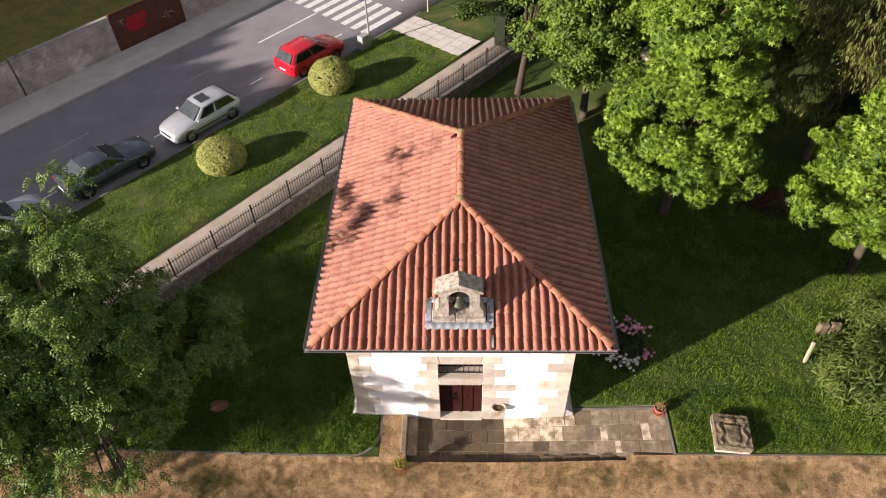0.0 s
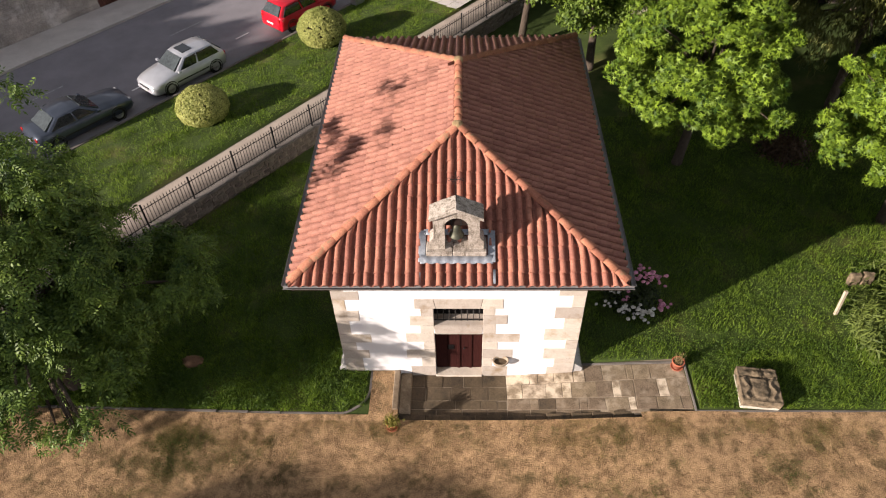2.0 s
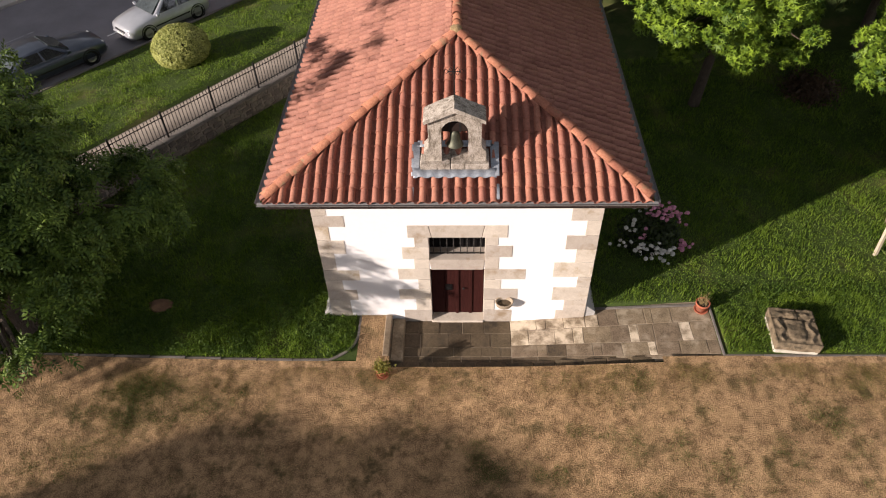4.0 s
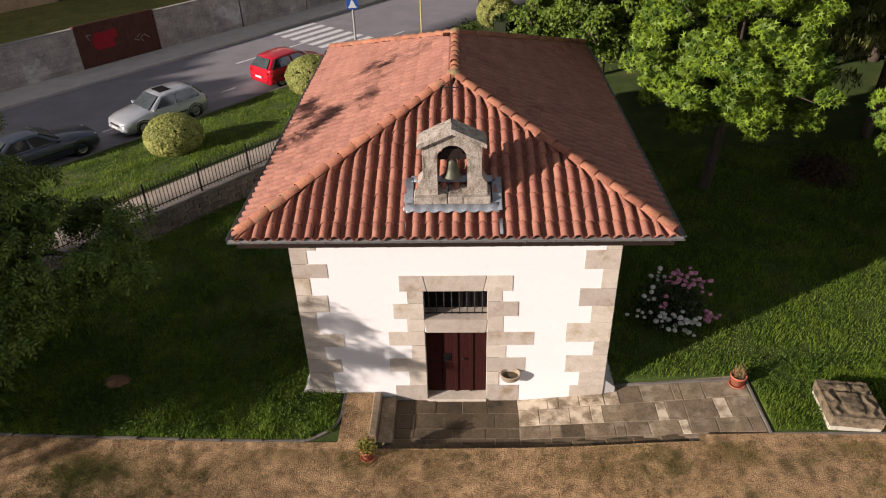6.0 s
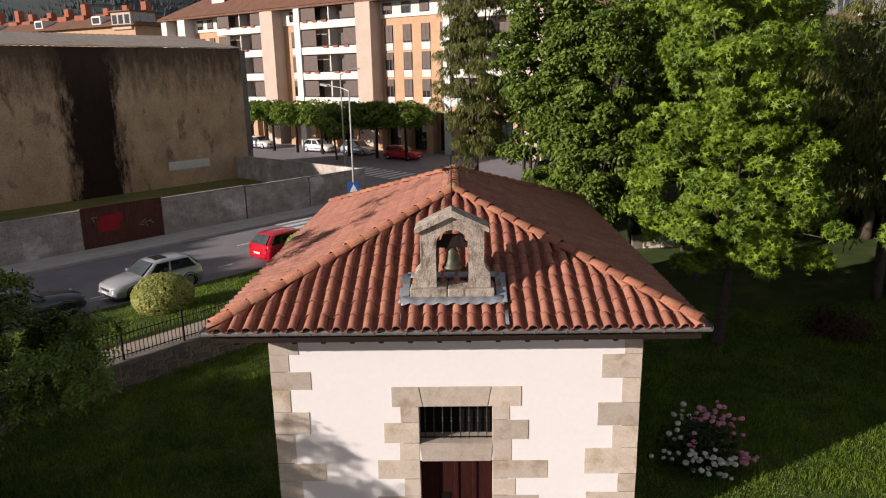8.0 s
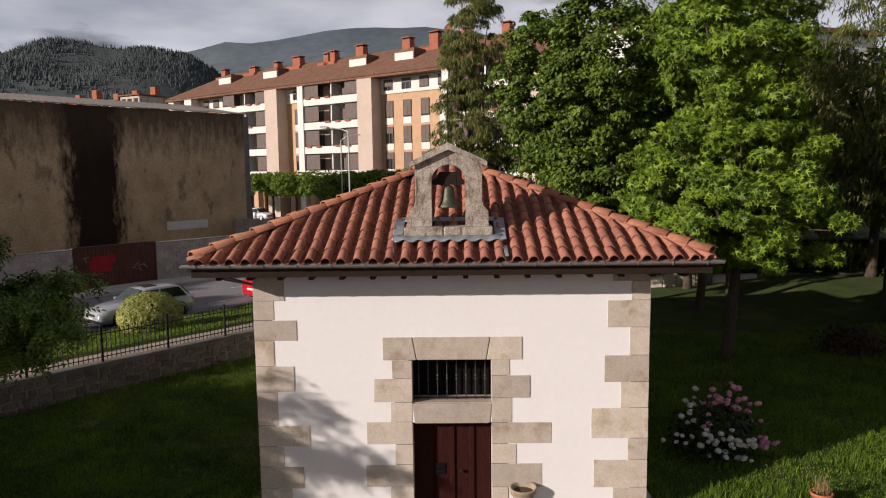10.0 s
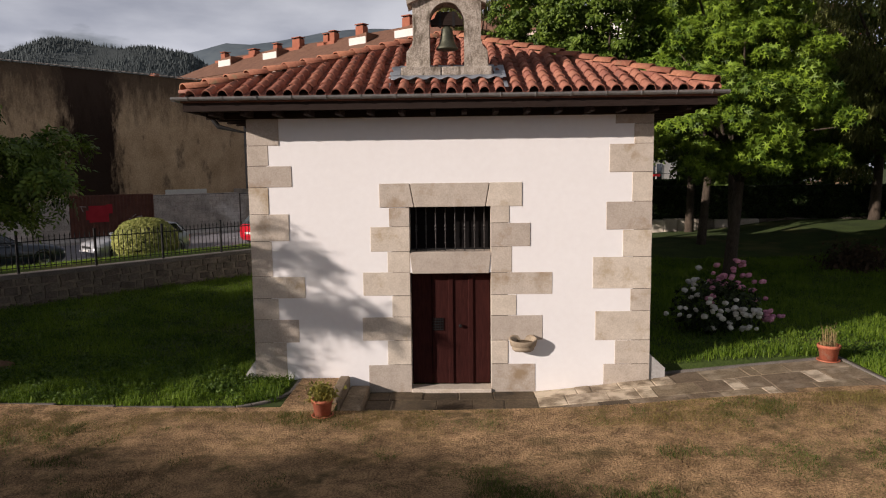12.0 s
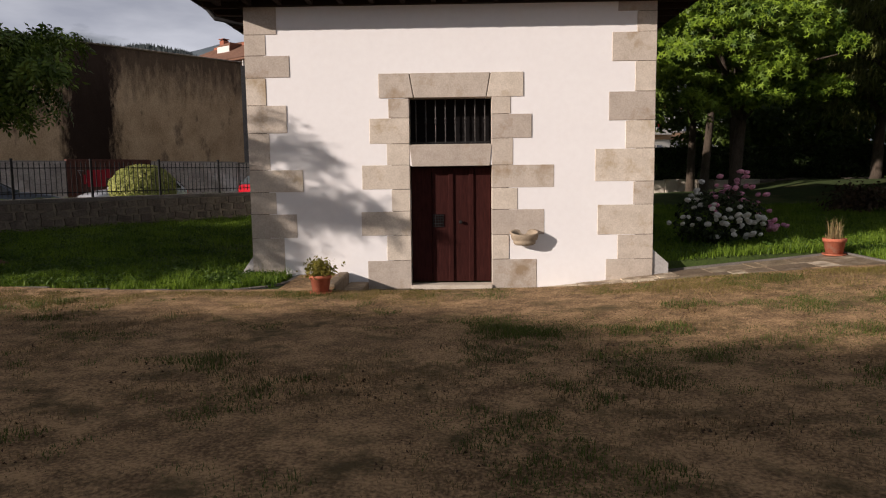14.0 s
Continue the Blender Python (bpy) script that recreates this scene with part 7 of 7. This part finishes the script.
tree("maple_tree", "leafy maple between the lawn and street", "tree", 9.5, 30.5, GZ(9.5, 30.5), [((0, 0, 7.0), (4.0, 3.6, 4.2)), ((0, 0, 12), (3.0, 3.0, 3.4))],
     M_LEAF_POPLAR, "oval", 0.22, 16000, 0.95, 180, 0.24, 3.0, seed=12)

for i, (px, py, h) in enumerate(((17.5, 32.0, 9.6), (23.5, 36.0, 9.6), (31.5, 32.0, 14.0), (24.5, 13.5, 14.0), (30.0, 44.0, 9.8))):
    tree("maple_tree", "dark leafy maple in the belt behind the lawn", "tree", px, py, 0.56, [((0, 0, h * 0.50), (4.4, 4.2, h * 0.32)), ((0, 0, h * 0.78), (3.2, 3.2, h * 0.22))],
         M_LEAF_ASH, "oval", 0.26, 13000, 1.05, 150, 0.25, 2.8, seed=90 + i, group="maples behind the lawn")

# low trees along the street before the flats
random.seed(4)
for i in range(8):
    k = i * 4.1
    px, py = -28.5 + 0.815 * k, 80.0 - 0.579 * k
    tree("street_tree", "pollarded plane tree with a flat clipped crown", "tree", px, py - 4.5, 0.55 + far_rise(px, py), [((0, 0, 4.3), (2.7, 2.7, 1.25))],
         M_LEAF_STREET, "oval", 0.24, 4200, 0.75, 70, 0.16, 3.6, seed=40 + i, group="street trees", bark=M_EAVE)
tree("street_tree", "small bright green street tree", "tree", -12.6, 60.5, 0.9, [((0, 0, 3.6), (1.8, 1.8, 1.5))], M_LEAF_AMBER, "oval", 0.2, 2000, 0.6, 40, 0.12, 2.4, seed=60, group="street trees")

# trees behind the camera, which shade the courtyard
for i, (px, py, h, r) in enumerate(((-40.6, -24.6, 13.4, 2.0), (-35.2, -24.8, 13.4, 3.0), (-30.2, -25.2, 12.3, 3.0), (-28.0, -26.9, 11.8, 3.0), (-26.2, -28.4, 11.5, 3.4), (-23.0, -31.6, 10.0, 3.8), (-20.0, -36.5, 10.0, 4.2), (-32.0, -21.8, 9.4, 2.4), (-25.0, -23.6, 8.0, 3.2))):
    tree("lime_tree", "leafy lime tree across the courtyard", "tree", px, py, 0.1, [((0, 0, h * 0.48), (r, r, h * 0.38)), ((0.3, 0, h * 0.76), (r * 0.8, r * 0.8, h * 0.20))], M_LEAF_ASH, "oval", 0.55, 21000, 1.0, 300, 0.3, 3.0, seed=70 + i, shell=0.2, group="limes across the courtyard")
# unseen trees further down the street, added to shade the roadway
for i, (ts_, tn_, h) in enumerate(((-29.0, 38.0, 13.0), (-30.5, 43.0, 13.4), (-36.0, 37.0, 12.5), (-38.0, 42.5, 13.0), (-43.0, 36.5, 12.0), (-46.0, 42.0, 13.0), (-34.0, 33.6, 9.0), (-26.0, 33.4, 8.6))):
    px, py = at_road(ts_, tn_)
    tree("lime_tree", "unseen lime tree added to shade the roadway", "tree", px, py, 0.7, [((0, 0, h * 0.48), (3.6, 3.6, h * 0.38)), ((0.3, 0, h * 0.76), (2.9, 2.9, h * 0.20))], M_LEAF_ASH, "oval", 0.55, 8000, 1.1, 190, 0.3, 3.0, seed=170 + i, group="limes down the street")


# clipped globe shrubs on the verge
def globe(label, x, y, z, rx, rz, seed):
    rng = np.random.RandomState(seed)
    g = empty("clipped_shrub", pose(x, y, z), label, "shrub", "clipped shrubs on the verge")
    n = 14000
    d = rng.normal(size=(n, 3))
    d /= np.linalg.norm(d, axis=1)[:, None]
    d[:, 2] = np.where(d[:, 2] < -0.75, -d[:, 2], d[:, 2])
    wob = np.array([[1 + 0.05 * noise.noise(Vector(q) * 3 + Vector((seed, 0, 0)))] for q in d])
    p = d * np.array([rx, rx, rz]) * wob * rng.uniform(0.90, 1.0, size=(n, 1)) + [0, 0, rz * 0.86]
    hole = np.array([noise.noise(Vector(q) * 5 + Vector((0, seed, 0))) for q in d]) > 0.42
    part("foliage", leaf_cloud(p[~hole], rng, 0.068, "oval", 0.15, d[~hole] * 2.2), M_LEAF_BUSH, g)
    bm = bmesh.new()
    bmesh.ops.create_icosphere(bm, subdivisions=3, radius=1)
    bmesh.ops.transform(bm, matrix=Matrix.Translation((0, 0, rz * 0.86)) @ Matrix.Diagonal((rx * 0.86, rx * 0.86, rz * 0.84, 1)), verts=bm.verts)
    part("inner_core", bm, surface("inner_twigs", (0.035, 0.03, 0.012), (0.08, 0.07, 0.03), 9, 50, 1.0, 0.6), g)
    return g


globe("yellow-green clipped globe shrub with a bare patch on top", -11.30, 12.8, verge_z(across(-11.30, 12.8)) - 0.16, 1.16, 0.86, 1)
globe("yellow-green clipped globe shrub beside the red car", -6.95, 19.3, verge_z(across(-6.95, 19.3)) - 0.02, 1.22, 0.95, 2)
globe("yellow-green clipped globe shrub beyond the paved way", 2.2, 33.2 - 4.0, 1.1, 1.2, 0.95, 3)


# loose shrubs
def shrub(name, label, x, y, z, r, leaf, kind, size, count, seed, droop=0.3, up=0.4, flat=1.0):
    rng = np.random.RandomState(seed)
    g = empty(name, pose(x, y, z), label, "shrub")
    pts, outs = [], []
    for i in range(26):
        d = rng.normal(size=3)
        d[2] = abs(d[2])
        d /= np.linalg.norm(d)
        q = d * np.array(r) * rng.uniform(0.35, 0.95)
        e = rng.normal(size=(count // 26, 3))
        pts.append(q + e * 0.26 * np.array([1, 1, 0.7]))
        outs.append(e * 0.3 + d)
    pts, outs = np.concatenate(pts), np.concatenate(outs)
    keep = pts[:, 2] > 0.03
    part("foliage", leaf_cloud(pts[keep], rng, size, kind, up, outs[keep], droop), leaf, g)
    bm = bmesh.new()
    for i in range(9):
        d = rng.normal(size=3)
        d[2] = abs(d[2]) + 0.4
        limb_bm(bm, (0, 0, -0.05), d, float(np.mean(r)) * 0.7, 0.025, 0.006, rng)
    part("woody_base", bm, M_BARK, g)
    return g


M_LEAF_WILLOW = leafy("narrow_leaf", (0.040, 0.066, 0.013), (0.150, 0.190, 0.038), 0.28)
shrub("willow_shrub", "feathery narrow-leaved shrub on the lawn", 14.0, 1.6, GZ(14, 1.6), (1.7, 1.6, 1.5), M_LEAF_WILLOW, "long", 0.15, 5200, 1, 0.35)
shrub("willow_shrub", "feathery narrow-leaved shrub beyond the stones", 15.6, 3.6, GZ(15.6, 3.6), (1.6, 1.6, 1.5), M_LEAF_WILLOW, "long", 0.15, 4200, 2, 0.35)
shrub("willow_shrub", "feathery narrow-leaved shrub by the kerb", 15.4, 0.2, GZ(15.4, 0.2), (1.5, 1.2, 1.2), M_LEAF_WILLOW, "long", 0.15, 3600, 3, 0.35)
for k, (px, py) in enumerate(((18.2, 12.9), (19.2, 15.0), (20.5, 17.0), (22.5, 14.0), (22.0, 20.6), (23.5, 18.5))):
    shrub("laurel_shrub", "dark laurel shrub in the shade of the trees", px, py, GZ(px, py), (1.8, 1.6, 1.2), M_LEAF_DARK, "oval", 0.12, 3600, 30 + k)
shrub("laurel_shrub", "dark shrub beside the paved way", 0.6, 27.2, 0.75, (1.3, 1.2, 1.2), M_LEAF_ASH, "oval", 0.10, 2600, 5)
shrub("low_bush", "low bush with dull red-brown leaves in the shade", 13.2, 10.5, GZ(13.2, 10.5), (1.0, 0.9, 0.75), leafy("red_brown_leaf", (0.030, 0.018, 0.010), (0.105, 0.062, 0.034), 0.15), "oval", 0.09, 3000, 44)
# near-black core colour painted for the shade within the hedge
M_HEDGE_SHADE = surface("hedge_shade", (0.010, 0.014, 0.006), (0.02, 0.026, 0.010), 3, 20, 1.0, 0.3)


def hedge_run(label, origin, turn, length, n, seed, top=1.9):
    """A straight clipped hedge from origin along a turn in degrees."""
    rng = np.random.RandomState(seed)
    hs, hn = rng.uniform(0, length, n), rng.choice((-1, 1), n) * rng.uniform(0.35, 0.5, n)
    hz = rng.uniform(0, top, n)
    topm = rng.uniform(0, 1, n) < 0.3
    hn = np.where(topm, rng.uniform(-0.5, 0.5, n), hn)
    hz = np.where(topm, top - 0.05 + rng.uniform(-0.1, 0.1, n), hz)
    g = empty("hedge", pose(*origin, 0, 0, 0, turn), label, "hedge", "hedges on the rear walls")
    part("foliage", leaf_cloud(np.stack([hs, hn, hz + (1.3 if top == 1.9 else 1.05)], 1), rng, 0.12, "oval", 0.2), M_LEAF_DARK, g)
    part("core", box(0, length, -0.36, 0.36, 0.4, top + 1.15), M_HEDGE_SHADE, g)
    return g


hedge_run("dark evergreen hedge on top of the rear wall", at_road(19, 13.0), 50.4, 66, 60000, 17)
hedge_run("dark evergreen hedge behind the low rear wall", (8.9, 22.7), -1.5, 32, 40000, 18, 1.95)
rear = empty("rear_wall", pose(8.9, 22.1, 0.95, 0, 0, -1.5), "low rubble wall with pale blocks along the rear of the lawn", "wall", kind="structure")
random.seed(31)
x = 0.0
while x < 32:
    w = random.uniform(0.5, 1.1)
    bm = box(x + 0.01, x + w - 0.01, -0.25, 0.2, -0.4, 0.56 + random.uniform(-0.04, 0.04), 0.03)
    part("stone", bm, M_STONE if random.random() < 0.2 else M_RUBBLE, rear)
    x += w


# ---- grass ----
def blade_field(name, label, pts, zs, rng, h0, h1, width, material, category="grass"):
    """Single blades of grass, each a bent sliver."""
    n = len(pts)
    a = rng.uniform(0, 2 * math.pi, n)
    tuft = np.array([0.75 + 0.9 * noise.noise((q[0] * 1.6, q[1] * 1.6, 2.5)) + 0.5 * noise.noise((q[0] * 5, q[1] * 5, 6.5)) for q in pts])
    h = rng.uniform(h0, h1, n) * np.clip(tuft, 0.3, 1.7)
    lean = rng.uniform(0.1, 0.8, n) * h
    w = np.stack([np.cos(a), np.sin(a), np.zeros(n)], 1) * width
    b = np.stack([pts[:, 0], pts[:, 1], zs], 1)
    tip = b + np.stack([-np.sin(a) * lean, np.cos(a) * lean, h], 1)
    vs = np.stack([b - w, b + w, tip], 1).reshape(-1, 3)
    ob = part(name, tri_mesh(name, vs, np.arange(n * 3).reshape(-1, 3)), material)
    return tagged(ob, label, category, kind="stuff")


rng = np.random.RandomState(9)
pz = np.vectorize(ground_z)


def scatter(x0, x1, y0, y1, n):
    return np.stack([rng.uniform(x0, x1, n), rng.uniform(y0, y1, n)], 1)


p = np.concatenate([scatter(-16, -3.9, -1.5, 10, 110000), scatter(-14, -2.9, -1.52, 1.2, 30000)])
n_ = across(p[:, 0], p[:, 1])
p = p[(n_ < 11.9) & ~((p[:, 0] > -3.55) & (p[:, 1] > -0.05)) & ~((p[:, 0] > -3.4) & (p[:, 1] < -1.3))]
blade_field("lawn_grass", "long green grass of the lawn beside the fence", p, pz(p[:, 0], p[:, 1]), rng, 0.07, 0.19, 0.009, M_BLADE)
p = np.concatenate([scatter(3.75, 18, 0.27, 13, 115000), scatter(7.2, 18, -1.5, 0.6, 30000)])
blade_field("lawn_grass", "long green grass of the lawn beyond the terrace", p, pz(p[:, 0], p[:, 1]), rng, 0.07, 0.18, 0.009, M_BLADE)
s_, n_ = rng.uniform(-9, 17, 70000), rng.uniform(14.02, 19.8, 70000)
gx, gy = at_road(s_, n_)
blade_field("verge_grass", "short mown grass on the sloping verge", np.stack([gx, gy], 1), np.vectorize(verge_z)(n_), rng, 0.06, 0.14, 0.010, M_BLADE)
M_DRY = leafy("dry_blade", (0.095, 0.068, 0.028), (0.30, 0.205, 0.098), 0.2)
p = scatter(-11, 12, -10.5, -1.85, 300000)
keep = np.array([noise.noise((q[0] * 0.45, q[1] * 0.45, 4.0)) + 0.5 * noise.noise((q[0] * 1.7, q[1] * 1.7, 8.0)) for q in p]) > rng.uniform(-0.7, 0.5, len(p))
p = p[keep]
blade_field("dry_grass", "sparse dry grass on the trodden courtyard", p, pz(p[:, 0], p[:, 1]) + 0.03, rng, 0.015, 0.05, 0.004, M_DRY)
p = scatter(-11, 12, -10.5, -1.85, 330000)
keep = np.array([noise.noise((q[0] * 0.8 + 30, q[1] * 1.1, 1.0)) + 0.55 * noise.noise((q[0] * 3.0, q[1] * 3.0, 2.0)) for q in p]) > rng.uniform(0.10, 0.36, len(p))
p = np.concatenate([p[keep]] + [np.stack([rng.normal(cx, 0.5, 2600), rng.normal(cy, 0.28, 2600)], 1) for cx, cy in ((4.9, -4.3), (4.2, -5.6), (2.3, -6.1), (6.6, -4.9), (0.7, -4.7), (-8.6, -2.7), (-8.2, -3.6), (-7.6, -2.6), (-9.3, -4.4), (-7.0, -3.2))])
blade_field("green_tufts", "green grass tufts on the dry courtyard", p, pz(p[:, 0], p[:, 1]) + 0.03, rng, 0.015, 0.065, 0.005, M_TUFT)
M_WORN = leafy("worn_blade", (0.105, 0.088, 0.020), (0.26, 0.205, 0.060), 0.2)
p = np.concatenate([scatter(-9, 12, -3.9, -1.84, 90000), scatter(-9, 12, -2.7, -1.84, 40000)])
keep = np.array([(q[1] + 3.9) * 0.36 + 0.8 * noise.noise((q[0] * 0.9, q[1] * 1.4, 5.0)) for q in p]) > rng.uniform(0.15, 0.9, len(p))
p = p[keep]
blade_field("worn_grass", "short yellow-green grass along the courtyard edge", p, pz(p[:, 0], p[:, 1]) + 0.03, rng, 0.015, 0.055, 0.0035, M_WORN)
M_FALLEN = leafy("fallen_leaf", (0.030, 0.017, 0.010), (0.085, 0.045, 0.024), 0.2)
p = scatter(-5.5, 7.5, -8.5, -3.2, 9000)
keep = np.array([noise.noise((q[0] * 0.7 + 9, q[1] * 0.9, 3.0)) + 0.5 * noise.noise((q[0] * 3, q[1] * 3, 7.0)) for q in p]) > rng.uniform(-0.05, 0.75, len(p))
p = p[keep]
blade_field("fallen_leaves", "dark dry leaves scattered on the courtyard earth", p, pz(p[:, 0], p[:, 1]) + 0.032, rng, 0.008, 0.03, 0.016, M_FALLEN, "leaves")
M_WEED = leafy("weed_leaf", (0.032, 0.070, 0.009), (0.115, 0.185, 0.022), 0.25)
# broad-leaved weeds that roughen the lawn beside the chapel
for label, p in (("low broad-leaved weeds in the lawn beside the fence", np.concatenate([scatter(-13, -3.95, -1.45, 7, 26000), scatter(-12, -2.9, -1.48, 1.0, 22000)])), ("low broad-leaved weeds in the lawn beyond the terrace", np.concatenate([scatter(4.2, 15, 0.4, 8, 12000), scatter(7.3, 15, -1.45, 1.0, 7000)]))):
    dens = np.array([noise.noise((q[0] * 1.1, q[1] * 1.1, 11.0)) + 0.6 * noise.noise((q[0] * 3.3, q[1] * 3.3, 13.0)) for q in p])
    p = p[dens > rng.uniform(-0.5, 0.35, len(p))]
    p = p[(across(p[:, 0], p[:, 1]) < 11.8) & ~((p[:, 0] > -3.55) & (p[:, 0] < 0) & (p[:, 1] > -0.05)) & ~((p[:, 0] > -3.4) & (p[:, 0] < 0) & (p[:, 1] < -1.3))]
    q = np.stack([p[:, 0], p[:, 1], pz(p[:, 0], p[:, 1]) + rng.uniform(0.02, 0.13, len(p))], 1)
    weeds = part("lawn_weeds", leaf_cloud(q, rng, 0.042, "oval", 0.7), M_WEED)
    tagged(weeds, label, "grass", kind="stuff")
